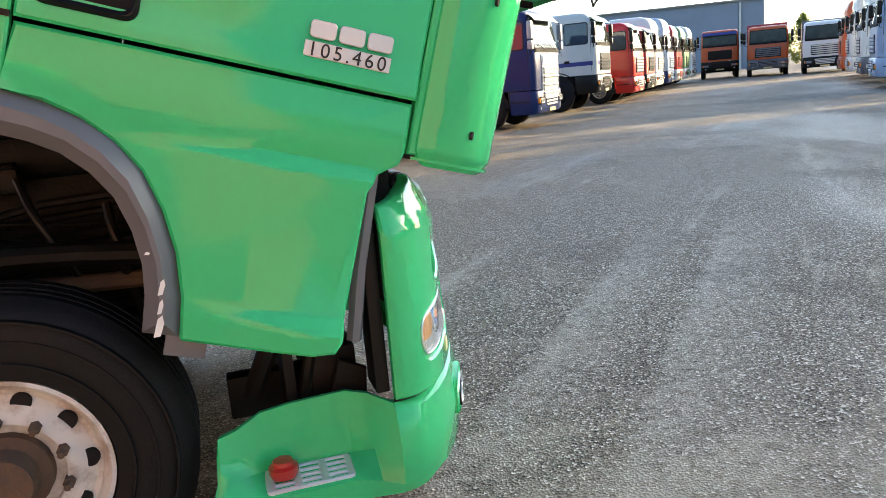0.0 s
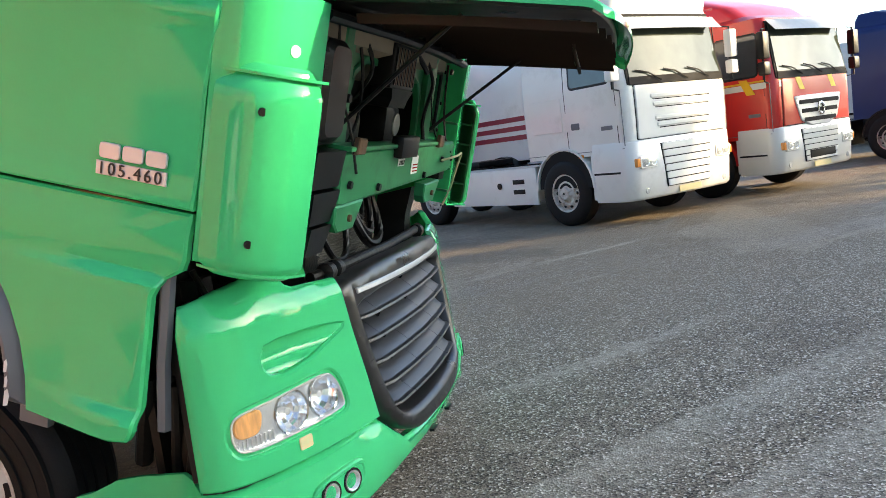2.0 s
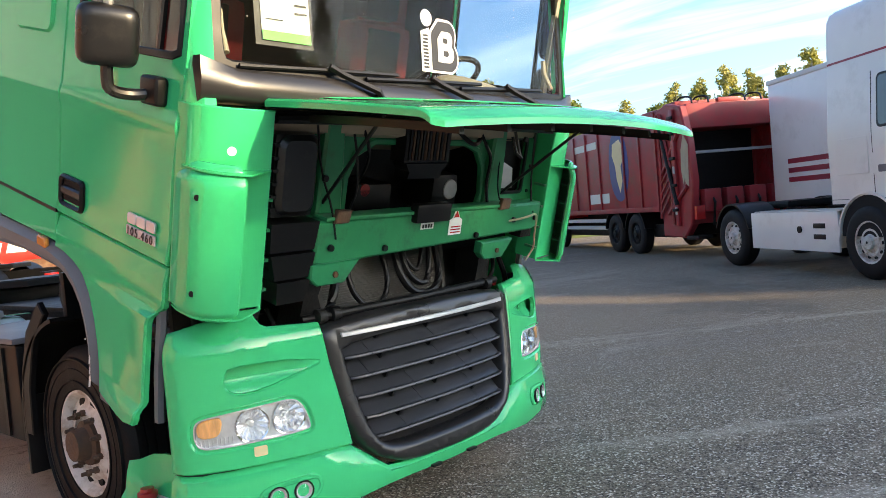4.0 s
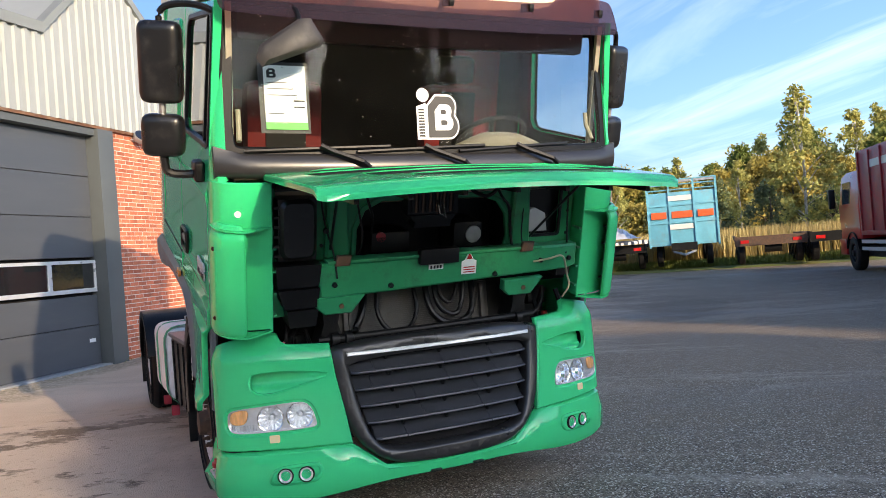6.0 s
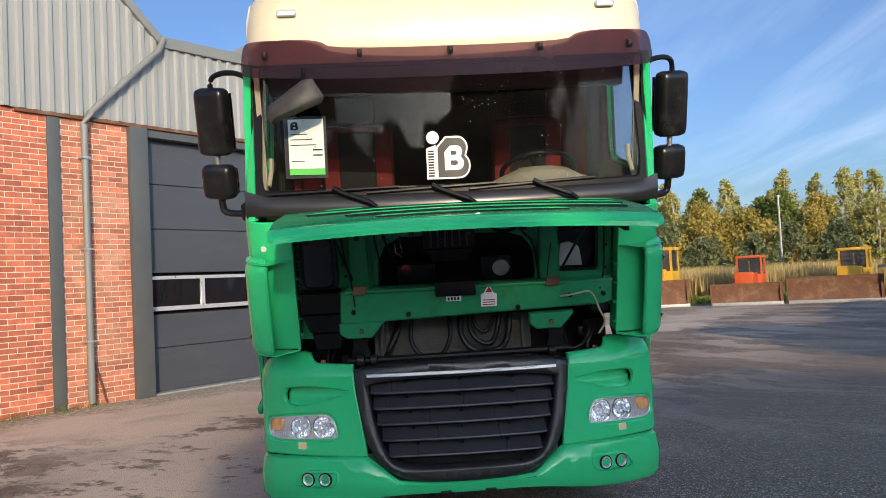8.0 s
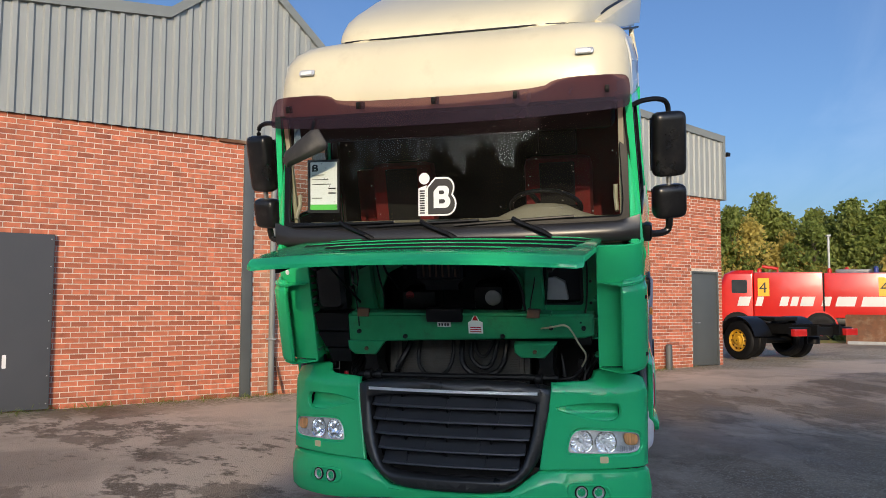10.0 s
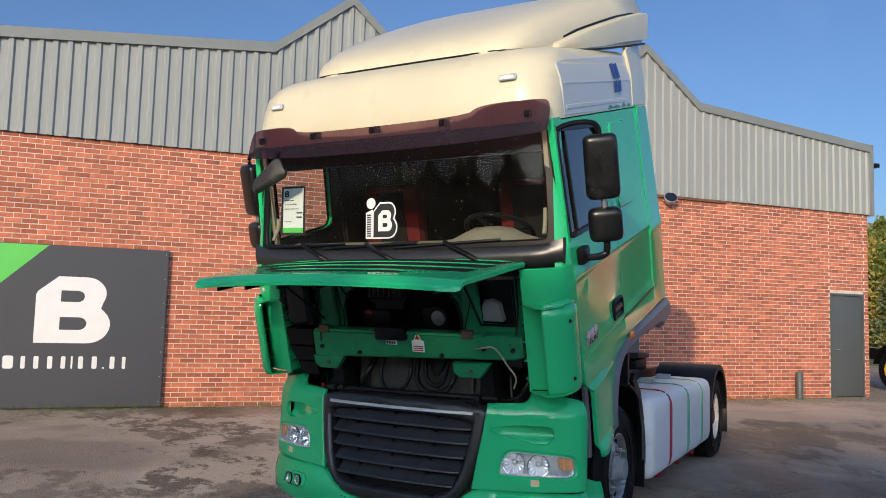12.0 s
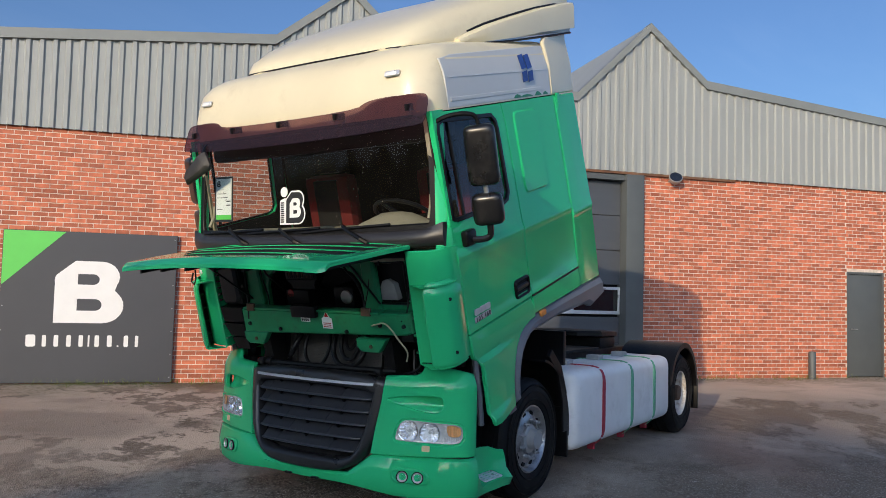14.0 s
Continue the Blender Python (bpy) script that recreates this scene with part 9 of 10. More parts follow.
def dozer(x, y, turn, mat, label, k=1.0):
    root = thing("bulldozer", label, "bulldozer", pose(x, y, 0, 0, 0, turn) @ Matrix.Scale(k, 4))
    for s in (-1, 1):
        ring = []
        for a in range(0, 360, 15):
            c, q = math.cos(radians(a)), math.sin(radians(a))
            ring.append(((1.1 if c > 0 else -1.1) + 0.4 * c, 0.42 + 0.4 * q))
        part("track", plate(ring, 0.45, 0.03, fn=lambda u, v, w: Vector((u, s * 0.75 - s * 0.0 + (w + 0.22), v))), RUST, root, "rusty crawler track")
    part("hood", box(-0.2, 1.5, -0.45, 0.45, 0.8, 1.6, 0.06), mat, root)
    part("radiator_guard", box(1.5, 1.6, -0.5, 0.5, 0.6, 1.65, 0.03), mat, root)
    part("body", box(-1.5, 1.4, -0.5, 0.5, 0.5, 0.9, 0.04), mat, root)
    cab = part("cab_frame", box(-1.4, -0.1, -0.75, 0.75, 2.45, 2.6, 0.04), mat, root)
    for xx in (-1.36, -0.2):
        for yy in (-0.7, 0.62):
            part("cab_post", box(xx, xx + 0.09, yy, yy + 0.09, 0.9, 2.46), mat, cab)
    part("cab_side", box(-1.4, -0.1, -0.72, 0.72, 0.9, 1.5, 0.03), mat, cab)
    part("cab_glass", box(-1.3, -0.16, -0.66, 0.66, 1.5, 2.44), WINDOW_FAR, cab)
    part("exhaust", tube([(0.9, 0.2, 1.6), (0.9, 0.2, 2.3)], 0.05, 8), RUST, root)
    for s in (-1, 1):
        part("lift_arm", box(0.0, 2.0, s * 1.0 - 0.07, s * 1.0 + 0.07, 0.5, 0.7, 0.02), mat, root)
        part("ram", tube([(0.6, s * 0.55, 1.5), (1.8, s * 0.8, 0.7)], 0.05, 8), mat, root)


dozer(-29.2, 18.6, -35, ORANGE, "orange bulldozer with a small cab", 0.78)
dozer(-27.2, 22.3, -40, YELLOW, "yellow bulldozer with a glazed cab", 0.82)
dozer(-29.5, 14.4, -35, YELLOW, "yellow bulldozer beside the fire truck", 1.0)


def fire_truck():
    root = thing("fire_truck", "bright red airfield fire truck with white dashes", "fire truck", pose(-29.2, 13.6, 0, 0, 0, 261))
    # x forward (away to the left), rear at 0; the seen flank is +y... turned to the yard
    L = 6.35
    part("body", box(0, 2.48, -1.35, 1.35, 0.95, 2.75, 0.06), BRIGHT_RED, root)
    part("front_body", box(2.52, 5.1, -1.35, 1.35, 0.95, 2.80, 0.06), BRIGHT_RED, root)
    part("cab", loft([roof_ring(0.9, L + 0.2, 1.33, 5.12), roof_ring(1.9, L + 0.25, 1.35, 5.12), roof_ring(2.75, L - 0.1, 1.25, 5.12), roof_ring(2.9, L - 0.4, 1.1, 5.12)]), BRIGHT_RED, root)
    part("lower_body", box(0.3, 6.1, -1.25, 1.25, 0.6, 0.95, 0.03), BLACK, root)
    for s in (-1, 1):
        f = lambda u, v, w: Vector((u, s * (1.354 + w), v))
        for a, b in ((0.26, 1.2), (1.42, 2.1), (2.3, 2.6), (2.9, 3.38), (3.48, 3.74), (3.84, 4.14), (4.8, 5.05), (5.3, 5.75)):
            part("white_dash", plate([(a, 1.42), (b, 1.42), (b - 0.10, 1.80), (a - 0.10, 1.80)], 0.004, fn=f), OFFWHITE, root)
        for x in (0.35, 4.72):
            nb = part("number_board", plate([(x - 0.22, 1.82), (x + 0.22, 1.82), (x + 0.22, 2.56), (x - 0.22, 2.56)], 0.01, fn=lambda u, v, w: f(u, v, w + 0.006)), STRIPE_YELLOW, root, "yellow board with a black number")
            bm = lettering("4", 0.62, 0.002)
            bm.transform(Matrix(((s * -1 if s > 0 else 1, 0, 0, x + (0.17 if s > 0 else -0.17)), (0, 0, s, s * 1.372), (0, 1, 0, 1.97), (0, 0, 0, 1))))
            part("number", bm, INK, nb)
        part("side_window", plate(rounded(5.35, 5.95, 1.95, 2.5, 0.05), 0.01, fn=f), WINDOW_FAR, root)
        for x in (2.65, 5.75):
            far_wheel(root, x, s * 1.37, mat=BRIGHT_RED, scale=1.08)
            part("arch", guard(x, 0.57, 0.66, 0, 180, min(s * 0.8, s * 1.375), max(s * 0.8, s * 1.375), 0.06, 12), BRIGHT_RED, root)
            part("arch_shade", plate([(x + 0.64 * math.cos(radians(a)), 0.57 + 0.64 * math.sin(radians(a))) for a in range(0, 181, 12)], 0.01, fn=lambda u, v, w: f(u, v, w + 0.002)), CABIN, root)
        part("panel_gap", plate([(2.47, 0.95), (2.53, 0.95), (2.53, 2.74), (2.47, 2.74)], 0.01, fn=f), CABIN, root)
    for x, y in ((0.6, 0.9), (1.6, 0.2), (4.9, 0.5), (2.2, -0.6)):
        part("beacon", lathe([(0.01, 0), (0.09, 0), (0.09, 0.2), (0.03, 0.26)], 12, pose(x, y, 2.76, 90, 0, 0)), STRIPE_BLUE if x < 1 else BRIGHT_RED, root)
    part("monitor", tube([(4.2, 0, 2.78), (4.2, 0, 3.0), (4.8, 0, 3.1)], 0.07, 8), BRIGHT_RED, root)
    part("deck_gear", box(0.7, 2.0, -0.5, 0.5, 2.76, 2.92, 0.04), GREY, root)
    for s in (-1, 1):
        part("ladder_rail", tube([(-0.12, s * 0.5, 0.8), (-0.12, s * 0.5, 2.95)], 0.04, 6), BRIGHT_RED, root)


fire_truck()


def black_chassis():
    """Rear end of a dark tractor: it stands behind the wall corner, its tail towards the yard."""
    root = thing("truck_chassis", "dark tractor rear end with yellow wheels", "truck", pose(-17.7, 7.5, 0, 0, 0, 42))
    for s in (-1, 1):
        part("frame_rail", box(-3.5, 1.9, s * 0.42 - 0.04, s * 0.42 + 0.04, 0.72, 0.98), DARK, root)
        far_wheel(root, 0.0, s * 1.22, mat=YELLOW)
        part("inner_tyre", wheel_mesh(), RUBBER, root, "", Matrix.Translation((0, s * 0.9, 0.52)) @ pose(0, 0, 0, 0, 0, 0 if s < 0 else 180))
        part("guard", guard(0.0, 0.54, 0.63, 10, 170, min(s * 0.6, s * 1.24), max(s * 0.6, s * 1.24), 0.03, 12), BLACK, root)
        part("tail_lamp", box(1.72, 1.84, min(s * 0.75, s * 1.2), max(s * 0.75, s * 1.2), 0.70, 0.88, 0.01), RED_LENS, root)
    part("coupling", box(-0.7, 0.6, -0.45, 0.45, 1.05, 1.16, 0.04), DARK, root)
    part("rear_beam", box(1.6, 1.72, -1.15, 1.15, 0.70, 0.92, 0.01), DARK, root)
    part("axle", tube([(0, -1.0, 0.52), (0, 1.0, 0.52)], 0.1, 10), DARK, root)
    part("air_spring", lathe([(0.02, 0), (0.16, 0.0), (0.17, 0.12), (0.15, 0.2), (0.02, 0.2)], 14, pose(1.1, 0.42, 0.45, 90, 0, 0)), BLACK, root)


black_chassis()


def far_hall():
    root = thing("far_hall", "long blue-grey sheet-metal hall behind the trucks", "building", pose(21.9, 99.3, 0, 0, 0, -34), kind="structure")
    part("hall_wall", box(0, 46, 0, 0.3, 0, 7.3), HALL, root)
    bm = bmesh.new()
    for k in range(92):
        box(0.25 + 0.5 * k, 0.33 + 0.5 * k, -0.05, 0.0, 0, 7.2, bm=bm)
    rb = part("hall_ribs", bm, HALL, root)
    rb["kind"] = "stuff"
    part("hall_side", box(45.7, 46, 0.3, 30, 0, 7.3), CREAM_WALL, root)
    part("hall_roof", box(-0.2, 46.2, -0.3, 30, 7.3, 7.5), TRIM_CAP, root)
    part("drainpipe", tube([(43.5, -0.2, 0), (43.5, -0.2, 7.2)], 0.12, 8), OFFWHITE, root)


HALL = material("blue-grey sheet hall", (0.27, 0.33, 0.40), rough=0.6, vary=0.08, scale=0.5)
CREAM_WALL = material("cream render", (0.62, 0.52, 0.36), rough=0.9, vary=0.1, scale=1)
far_hall()

# ---- the verge, the reeds and the belt of trees ----
def leaf_material(name, a, b):
    m = bpy.data.materials.new(name)
    m.use_nodes = True
    n, l = m.node_tree.nodes, m.node_tree.links
    p = n["Principled BSDF"]
    p.inputs["Roughness"].default_value = 0.6
    p.inputs["Specular IOR Level"].default_value = 0.25
    g = n.new("ShaderNodeNewGeometry")
    o = n.new("ShaderNodeObjectInfo")
    r = n.new("ShaderNodeValToRGB")
    r.color_ramp.elements[0].color, r.color_ramp.elements[1].color = (*a, 1), (*b, 1)
    ad = n.new("ShaderNodeMath"); ad.operation = "MULTIPLY_ADD"; ad.inputs[1].default_value = 0.6
    k = n.new("ShaderNodeMath"); k.operation = "MULTIPLY"; k.inputs[1].default_value = 0.4
    l.new(o.outputs["Random"], k.inputs[0])
    l.new(g.outputs["Random Per Island"], ad.inputs[0]); l.new(k.outputs[0], ad.inputs[2])
    l.new(ad.outputs[0], r.inputs[0])
    l.new(r.outputs[0], p.inputs["Base Color"])
    t = n.new("ShaderNodeBsdfTranslucent")
    l.new(r.outputs[0], t.inputs[0])
    mx = n.new("ShaderNodeMixShader"); mx.inputs[0].default_value = 0.35
    l.new(p.outputs[0], mx.inputs[1]); l.new(t.outputs[0], mx.inputs[2])
    l.new(mx.outputs[0], n["Material Output"].inputs["Surface"])
    return m


LEAVES = {"oak": leaf_material("dark green leaves", (0.10, 0.15, 0.033), (0.26, 0.29, 0.08)),
          "autumn": leaf_material("yellowing leaves", (0.29, 0.25, 0.065), (0.56, 0.44, 0.13)),
          "birch": leaf_material("thin birch leaves", (0.30, 0.31, 0.09), (0.56, 0.51, 0.18)),
          "willow": leaf_material("grey-green leaves", (0.10, 0.13, 0.065), (0.22, 0.25, 0.12))}
BARK = material("grey bark", (0.10, 0.08, 0.06), rough=0.9, vary=0.3, scale=6, bump=0.5, bump_scale=20)
BIRCH_BARK = material("pale birch bark", (0.45, 0.43, 0.38), rough=0.8, vary=0.15, scale=5, dirt=(0.06, 0.05, 0.045), dirt_amount=0.5, dirt_scale=4)
GRASS = material("meadow grass", (0.15, 0.18, 0.045), rough=0.95, vary=0.35, scale=1.5, dirt=(0.24, 0.18, 0.07), dirt_amount=0.5, dirt_scale=0.35, bump=0.6, bump_scale=12)
REED = leaf_material("dry reeds", (0.38, 0.28, 0.10), (0.66, 0.51, 0.24))
BLADES = leaf_material("green grass blades", (0.11, 0.17, 0.03), (0.28, 0.31, 0.09))


def leaf_cloud(rng, centres, radii, per, size):
    """Small leaf clusters scattered through clumps."""
    c = np.repeat(centres, per, axis=0)
    r = np.repeat(radii, per)[:, None]
    v = rng.normal(size=c.shape)
    v /= np.linalg.norm(v, axis=1)[:, None]
    c = c + v * r * rng.uniform(0.35, 1.0, (len(c), 1))
    a = rng.normal(size=c.shape); a /= np.linalg.norm(a, axis=1)[:, None]
    b = np.cross(a, rng.normal(size=c.shape)); b /= np.linalg.norm(b, axis=1)[:, None]
    s = size * rng.uniform(0.6, 1.3, (len(c), 1))
    pts = np.stack([c - a * s, c - b * s * 0.55, c + a * s, c + b * s * 0.55], axis=1).reshape(-1, 3)
    faces = np.arange(len(pts)).reshape(-1, 4)
    me = bpy.data.meshes.new("leaves")
    me.from_pydata(pts.tolist(), [], faces.tolist())
    return me


def tree_kind(seed, kind, h, spread, clumps, per, size, low=0.25):
    rng = np.random.default_rng(seed)
    bm = tube([(0, 0, -0.2), (0.05, 0.02, h * 0.2), (rng.uniform(-0.2, 0.2), rng.uniform(-0.2, 0.2), h * 0.5), (rng.uniform(-0.3, 0.3), rng.uniform(-0.3, 0.3), h * 0.93)], 0.09, 7)
    for v in bm.verts:
        k = 1.6 - 1.45 * max(0, v.co.z) / h
        v.co.x *= max(k, 0.15) if abs(v.co.z) < 0.01 + h * 0.1 else 1
        v.co.y *= max(k, 0.15) if abs(v.co.z) < 0.01 + h * 0.1 else 1
    cen, rad = [], []
    for k in range(clumps):
        z = h * (low + (1 - low) * rng.uniform(0.0, 1.0) ** 0.9)
        t = (z / h - low) / (1 - low)
        w = spread * (0.55 + 0.45 * math.sin(math.pi * min(1, t * 0.9 + 0.12))) * (1.0 - 0.75 * max(0, t - 0.55) / 0.45)
        a = rng.uniform(0, 2 * math.pi)
        d = w * math.sqrt(rng.uniform(0.05, 1.0))
        cen.append((d * math.cos(a), d * math.sin(a), z))
        rad.append(rng.uniform(0.45, 0.95) * spread * 0.33)
        if k % 6 == 0:
            tube([(0, 0, z * 0.72), (d * 0.45 * math.cos(a), d * 0.45 * math.sin(a), z * 0.86), cen[-1]], 0.035, 5, bm)
    trunk = mesh_of(bm, BIRCH_BARK if kind == "birch" else BARK)
    crown = leaf_cloud(rng, np.array(cen), np.array(rad), per, size)
    crown.materials.append(LEAVES[kind])
    return trunk, crown


KINDS = {"shrub": [tree_kind(11, "autumn", 4.4, 2.5, 60, 38, 0.17, 0.02), tree_kind(12, "autumn", 3.6, 2.4, 56, 38, 0.16, 0.02)],
         "oak": [tree_kind(1, "oak", 10.3, 3.3, 120, 46, 0.21, 0.06), tree_kind(2, "oak", 9.6, 3.5, 120, 46, 0.22, 0.05)],
         "autumn": [tree_kind(3, "autumn", 9.0, 3.7, 130, 46, 0.19, 0.05), tree_kind(4, "autumn", 8.4, 3.9, 130, 46, 0.19, 0.04)],
         "birch": [tree_kind(5, "birch", 10.9, 2.2, 80, 34, 0.16, 0.20), tree_kind(6, "birch", 10.2, 2.0, 70, 32, 0.16, 0.18)],
         "thick": [tree_kind(9, "oak", 10.6, 3.4, 190, 95, 0.24, 0.04), tree_kind(10, "oak", 10.2, 3.5, 190, 95, 0.24, 0.03)],
         "willow": [tree_kind(7, "willow", 4.6, 2.3, 50, 34, 0.16, 0.03), tree_kind(8, "willow", 3.6, 2.1, 46, 34, 0.15, 0.02)]}
TREE_LABEL = {"shrub": "yellowing bush at the edge of the trees", "thick": "broad dense green tree across the yard", "oak": "leafy dark green tree in the belt of trees", "autumn": "tree with yellowing autumn leaves", "birch": "slender birch with thin yellow-green leaves", "willow": "grey-green bush at the foot of the trees"}


def tree(kind, x, y, k, turn, which):
    sort = "bush" if kind in ("willow", "shrub") else "tree"
    t = thing(sort, TREE_LABEL[kind], sort, pose(x, y, 0.02, 0, 0, turn) @ Matrix.Scale(k, 4), "belt of trees")
    tr, cr = KINDS[kind][which]
    shared("trunk", tr, t)
    shared("crown", cr, t)


rng = random.Random(11)
BELT = [(-2, 84), (-16, 70), (-30, 56), (-43, 48), (-54, 40), (-60, 30), (-64, 16), (-65, 2), (-62, -12)]
for (ax, ay), (bx, by) in zip(BELT, BELT[1:]):
    seg = math.hypot(bx - ax, by - ay)
    nx, ny = -(by - ay) / seg, (bx - ax) / seg
    if nx * -40 + ny * 30 < 0:
        nx, ny = -nx, -ny
    k = int(seg / 2.3)
    for i in range(k):
        for deep in range(3):
            u = (i + rng.uniform(0.1, 0.9)) / k
            off = deep * 4.2 + rng.uniform(-1.6, 1.6)
            x, y = ax + (bx - ax) * u + nx * off, ay + (by - ay) * u + ny * off
            south = y < 26
            kind = rng.choice(["oak", "oak", "autumn", "oak"] if south else ["autumn", "autumn", "birch", "birch", "oak", "autumn"])
            tree(kind, x, y, (rng.uniform(0.84, 1.02) if south else rng.uniform(0.70, 0.86) * (1.15 if y > 56 else 1.0)) * (1.05 if deep else 0.92), rng.uniform(0, 360), rng.randrange(2))
        if rng.random() < 0.85:
            x, y = ax + (bx - ax) * (i + 0.5) / k - nx * 4, ay + (by - ay) * (i + 0.5) / k - ny * 4
            tree("willow", x + rng.uniform(-1, 1), y + rng.uniform(-1, 1), rng.uniform(0.7, 1.1), rng.uniform(0, 360), rng.randrange(2))
        if 12 < ay < 80:
            x, y = ax + (bx - ax) * (i + 0.2) / k - nx * 2.6, ay + (by - ay) * (i + 0.2) / k - ny * 2.6
            tree("shrub", x + rng.uniform(-0.8, 0.8), y + rng.uniform(-0.8, 0.8), rng.uniform(0.8, 1.15), rng.uniform(0, 360), rng.randrange(2))
tree("birch", -24.2, 36.5, 0.80, 20, 0)
tree("birch", -22.4, 38.4, 0.70, 140, 1)
tree("oak", -20.0, 37.5, 0.62, 60, 1)
for x, y, k in ((-33, 35, 0.55), (-36, 33, 0.6), (-30, 38, 0.55), (-39, 31, 0.62)):
    tree("birch", x, y, k, x * 37 % 360, int(k * 100) % 2)
for x, y, k in ((-27, 37, 0.8), (-25, 40, 0.9), (-20, 41, 0.8), (-17, 43, 0.9), (-32, 38, 0.9), (-38, 28, 0.8), (-40, 24, 0.9)):
    tree("willow", x, y, k, x * 53 % 360, int(k * 10) % 2)
# tall thin birches behind the refuse truck
for x, y, k in ((-27.5, 69.0, 1.04), (-25.4, 69.8, 1.07), (-23.4, 70.6, 1.13), (-21.0, 71.5, 1.07), (-18.9, 72.2, 1.14), (-16.8, 72.8, 1.25), (-22.2, 73.5, 1.1), (-26.4, 72.0, 1.08)):
    tree("birch", x, y, k, x * 37 % 360, int(k * 100) % 2)
# a dense clump across the yard, before the sun
for i in range(8):
    tree("thick", 31.0 + 0.5 * (i % 2), 7.2 + 0.95 * i, 0.85 + 0.01 * (i % 3), i * 77 % 360, i % 2)
    tree("thick", 33.6 + 0.5 * (i % 2), 7.5 + 0.95 * i, 0.885 + 0.01 * (i % 2), i * 131 % 360, (i + 1) % 2)
# two unseen thin birches, added to dapple the sun on the white truck
for i, (x, y) in enumerate(((32.2, 16.2), (30.8, 18.4))):
    tree("birch", x, y, 0.92 + 0.03 * i, i * 95, i % 2)
for x, y, k in ((29.6, 9.2, 1.2), (30, 11.6, 1.1)):
    tree("willow", x, y, k, x * 53 % 360, 0)
# unseen far belt on the sun's side, added to darken the windscreen's reflections
for i in range(34):
    y = -62 + 2.5 * i
    for deep in range(2):
        tree("autumn" if (i * 3 + deep) % 4 == 0 else "oak", 60 + 4.5 * deep + 1.2 * math.sin(i * 2.3), y + deep, 0.9 + 0.12 * math.sin(i * 1.7 + deep), i * 67 % 360, (i + deep) % 2)
# a few behind the far trucks
for x, y, k in ((62, 70, 0.5), (64, 66, 0.42), (58, 58, 0.38), (60, 52, 0.45), (45, 40, 0.6)):
    tree("autumn" if k < 0.43 else "oak", x, y, k, x * 31 % 360, int(k * 100) % 2)


def verge():
    edge = [(-37, -25), (-33, 4), (-27.5, 10.5), (-26.6, 15.2), (-23.6, 21.2), (-20.6, 22.0), (-15.4, 26.4), (-9, 33), (2, 48), (10, 60), (6, 110), (-120, 110), (-120, -25)]
    bm = bmesh.new()
    lo = [bm.verts.new((x, y, 0.0)) for x, y in edge]
    hi = [bm.verts.new((x - 0.25, y + 0.1, 0.07)) for x, y in edge]
    for i in range(len(edge)):
        j = (i + 1) % len(edge)
        bm.faces.new((lo[i], lo[j], hi[j], hi[i]))
    bm.faces.new(hi)
    tagged(part("grass_field", bm, GRASS), "rough green and straw-coloured grass beyond the yard", "grass", kind="structure")


verge()


def blades(name, n, place, h0, h1, wide, mat, label, seed):
    """Tufts of thin upright blades."""
    g = np.random.default_rng(seed)
    base = np.array([place(g) for _ in range(n)])
    per = 8
    c = np.repeat(base, per, axis=0) + np.concatenate([g.normal(0, 0.16, (n * per, 2)), np.zeros((n * per, 1))], axis=1)
    h = g.uniform(h0, h1, (n * per, 1))
    a = g.uniform(0, 2 * math.pi, n * per)
    side = np.stack([np.cos(a), np.sin(a), np.zeros_like(a)], axis=1) * wide
    tip = c + np.concatenate([g.normal(0, 0.12, (n * per, 2)), h], axis=1)
    mid = (c + tip) / 2
    pts = np.stack([c - side, c + side, mid + side * 1.1, tip, mid - side * 1.1], axis=1).reshape(-1, 3)
    faces = np.arange(len(pts)).reshape(-1, 5)
    me = bpy.data.meshes.new(name)
    me.from_pydata(pts.tolist(), [], faces.tolist())
    me.materials.append(mat)
    tagged(new(name, me), label, "grass", kind="stuff")


def along(a, b, lo, hi):
    ax, ay = a; bx, by = b
    L = math.hypot(bx - ax, by - ay)
    nx, ny = -(by - ay) / L, (bx - ax) / L
    if nx * -1 + ny * 0.8 < 0:
        nx, ny = -nx, -ny

    def place(g):
        u, o = g.uniform(0, 1), g.uniform(lo, hi)
        return (ax + (bx - ax) * u + nx * o, ay + (by - ay) * u + ny * o, 0.06)
    return place


blades("reeds", 2600, along((-24, 22), (-8, 36), 3.6, 13), 0.9, 1.7, 0.022, REED, "tall dry straw-coloured reeds", 1)
blades("reeds", 2200, along((-31, 13), (-25.5, 23), 3.2, 16), 0.9, 1.7, 0.022, REED, "tall dry straw-coloured reeds", 2)
blades("grass", 2400, along((-24, 21.0), (-12, 30), 0.2, 3.5), 0.10, 0.35, 0.012, BLADES, "short green grass on the verge", 3)
blades("grass", 900, along((-27.3, 11), (-24, 21), 0.6, 4.0), 0.10, 0.35, 0.012, BLADES, "short green grass on the verge", 4)


def lamp_post(x, y, h):
    t = thing("lamp_post", "slim grey lamp post before the trees", "lamp post", pose(x, y, 0))
    part("post", tube([(0, 0, 0), (0, 0, h * 0.5), (0, 0, h)], 0.07, 8), STEEL_GREY, t)
    part("lamp_head", box(-0.3, 0.15, -0.12, 0.12, h, h + 0.12, 0.03), STEEL_GREY, t)


lamp_post(-44, 27.6, 6.0)
lamp_post(-38, 31.0, 4.8)
lamp_post(-46, 14.6, 5.6)


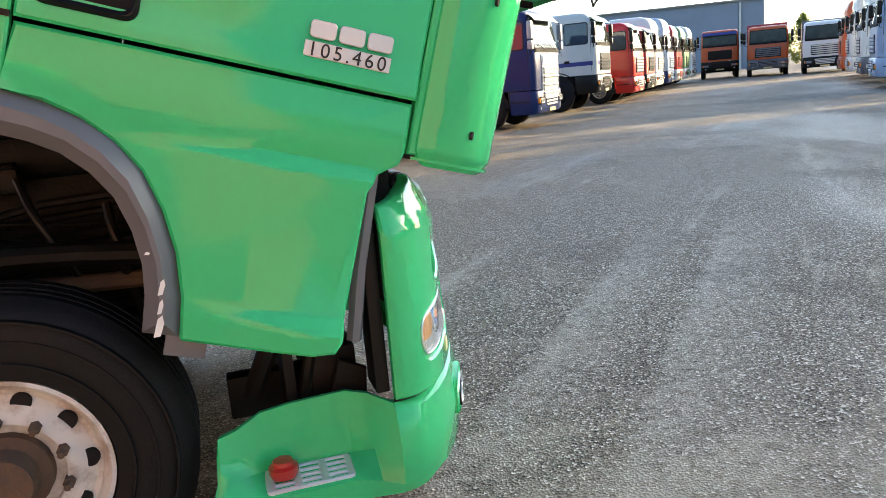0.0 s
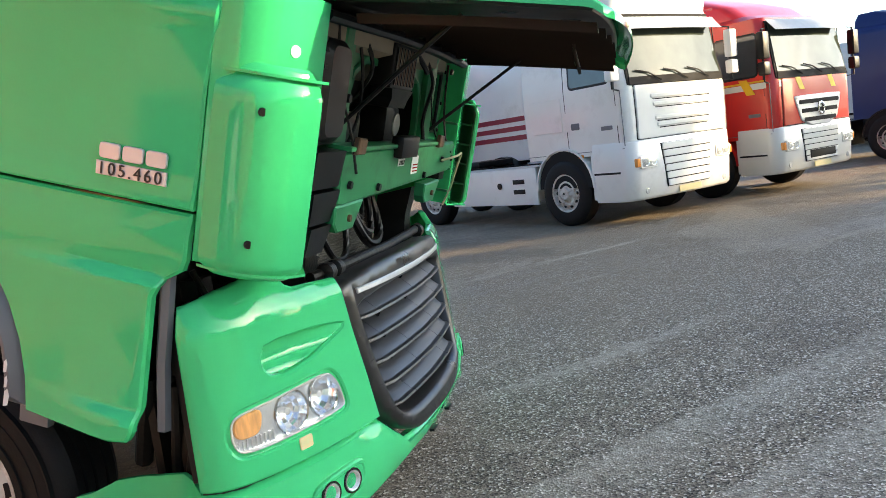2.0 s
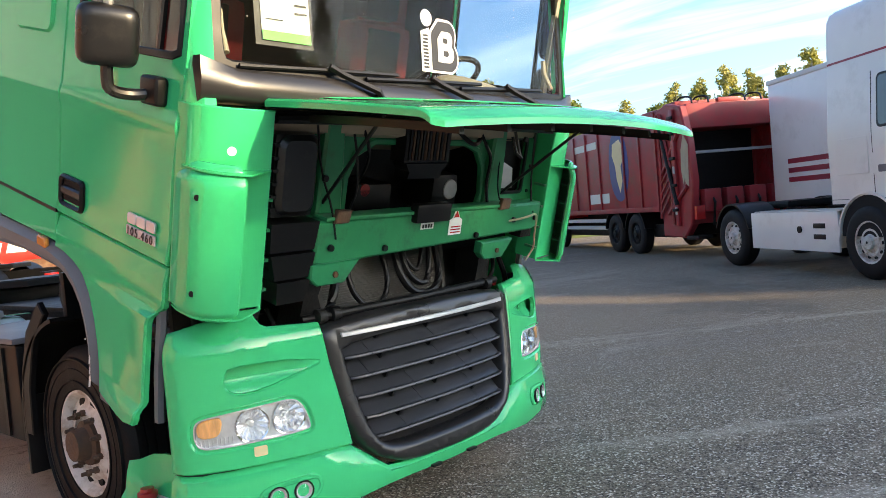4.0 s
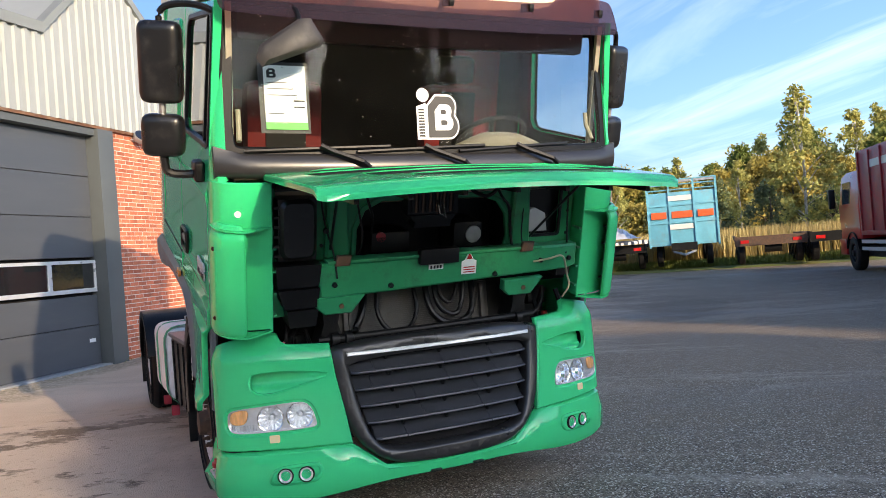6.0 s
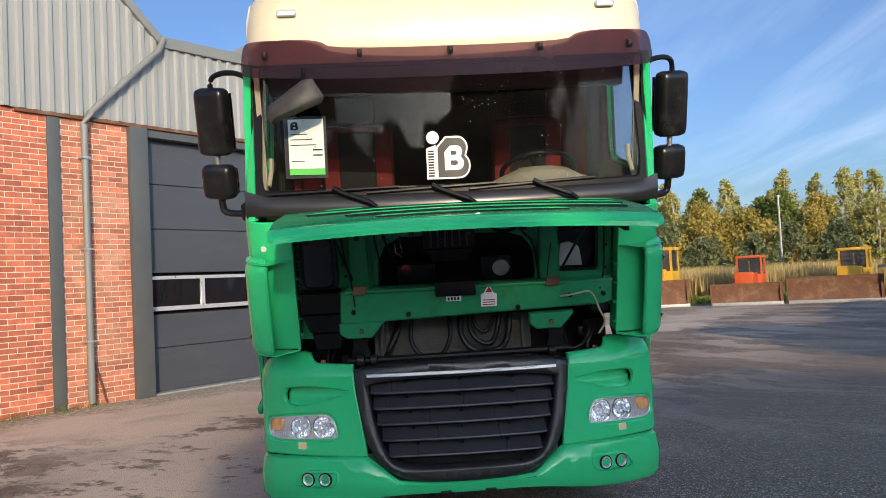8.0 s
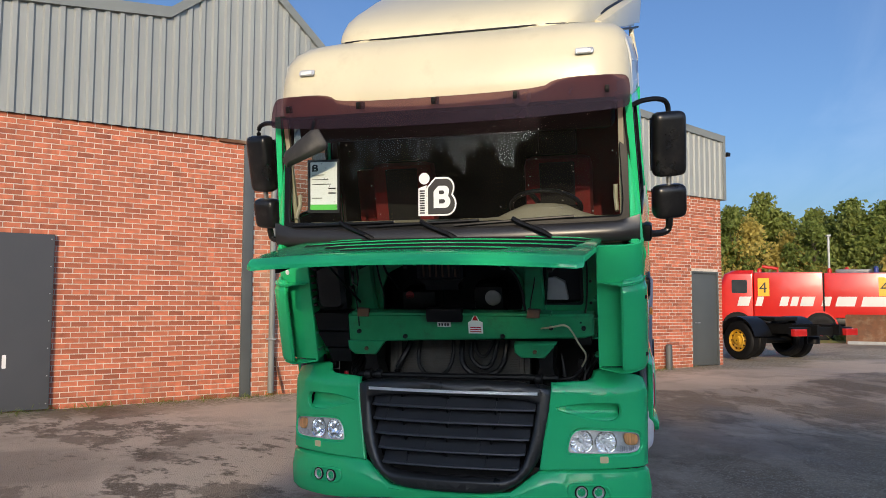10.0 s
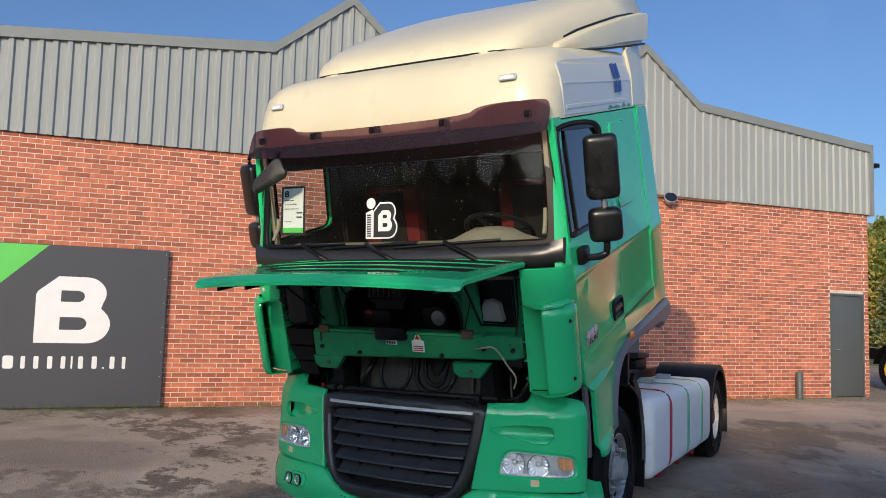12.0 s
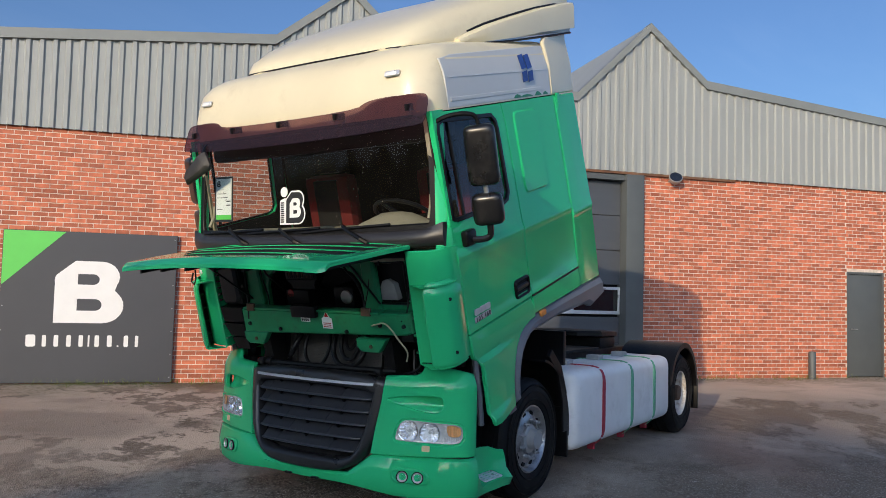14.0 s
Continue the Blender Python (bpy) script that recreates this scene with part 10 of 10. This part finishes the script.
# weeds along the foot of the workshop
def wall_foot(g):
    s = g.choice([g.uniform(-6, 3.9), g.uniform(8.9, 13.8), g.uniform(-3, 3)])
    q = WALL @ Vector((s, -abs(g.normal(0.05, 0.06)) - 0.04, 0.0))
    return (q.x, q.y, 0.0)


blades("weeds", 150, wall_foot, 0.03, 0.13, 0.004, BLADES, "small weeds at the foot of the brick wall", 7)

# ---- bricks of the workshop front ----
def brickwork():
    course, length, gap, high = 0.0765, 0.213, 0.012, 0.0635
    g = random.Random(21)
    singles = []
    meshes = {"plain": ([], []), "pale": ([], [])}
    spans = [(S0, 2.768, 0.0, 4.13), (2.942, 3.958, 0.0, 4.13), (8.842, 13.898, 0.0, 4.13), (13.898, 14.902, 2.302, 4.13), (14.902, S1, 0.0, 4.13)]
    for a, b, z0, z1 in spans:
        verts, faces = meshes["pale" if 3 < b < 4 else "plain"]
        row = int(round(z0 / course))
        z = row * course + (0.006 if z0 == 0 else 0.0)
        if z < z0:
            z += course; row += 1
        while z + high < z1:
            s = a - (0.0 if row % 2 else 0.111) - ((a * 7.3) % 0.2)
            while s < b:
                u0, u1 = max(a, s), min(b, s + length)
                if u1 - u0 > 0.03:
                    out = g.uniform(-0.0025, 0.0025)
                    y0, y1 = -0.001 + out, 0.014
                    c = 0.004
                    if 0.12 < u0 and u1 < 2.3 and 0.3 < z < 3.2 and u1 - u0 > 0.21:
                        singles.append(((u0 + u1) / 2, y0, z + high / 2, g.uniform(-0.4, 0.4)))
                    else:
                        i = len(verts)
                        verts += [(u0 + c, y0, z + c), (u1 - c, y0, z + c), (u1 - c, y0, z + high - c), (u0 + c, y0, z + high - c),
                                  (u0, y0 + c, z), (u1, y0 + c, z), (u1, y0 + c, z + high), (u0, y0 + c, z + high),
                                  (u0, y1, z), (u1, y1, z), (u1, y1, z + high), (u0, y1, z + high)]
                        faces += [(i, i + 1, i + 2, i + 3)]
                        for q in (0, 4):
                            for k in range(4):
                                j = (k + 1) % 4
                                faces.append((i + q + k, i + q + 4 + k, i + q + 4 + j, i + q + j))
                s += length + gap
            z += course; row += 1
    for key, mat, label in (("plain", BRICK, "red brickwork with pale joints"), ("pale", BRICK_PALE, "faded pale brickwork beside the big door")):
        me = bpy.data.meshes.new("brickwork")
        me.from_pydata(meshes[key][0], [], meshes[key][1])
        me.materials.append(mat)
        ob = new("brickwork", me)
        ob.parent = shop
        tagged(ob, label, kind="stuff")
    bm = bmesh.new()
    h, w, c = high / 2, length / 2, 0.004
    rings = [[(-w + c, 0, -h + c), (w - c, 0, -h + c), (w - c, 0, h - c), (-w + c, 0, h - c)], [(-w, c, -h), (w, c, -h), (w, c, h), (-w, c, h)], [(-w, 0.015, -h), (w, 0.015, -h), (w, 0.015, h), (-w, 0.015, h)]]
    one = mesh_of(loft(rings), BRICK_PIECE)
    for x, y, z, tilt in singles:
        shared("brick", one, shop, pose(x, y, z, tilt, 0, tilt))


brickwork()
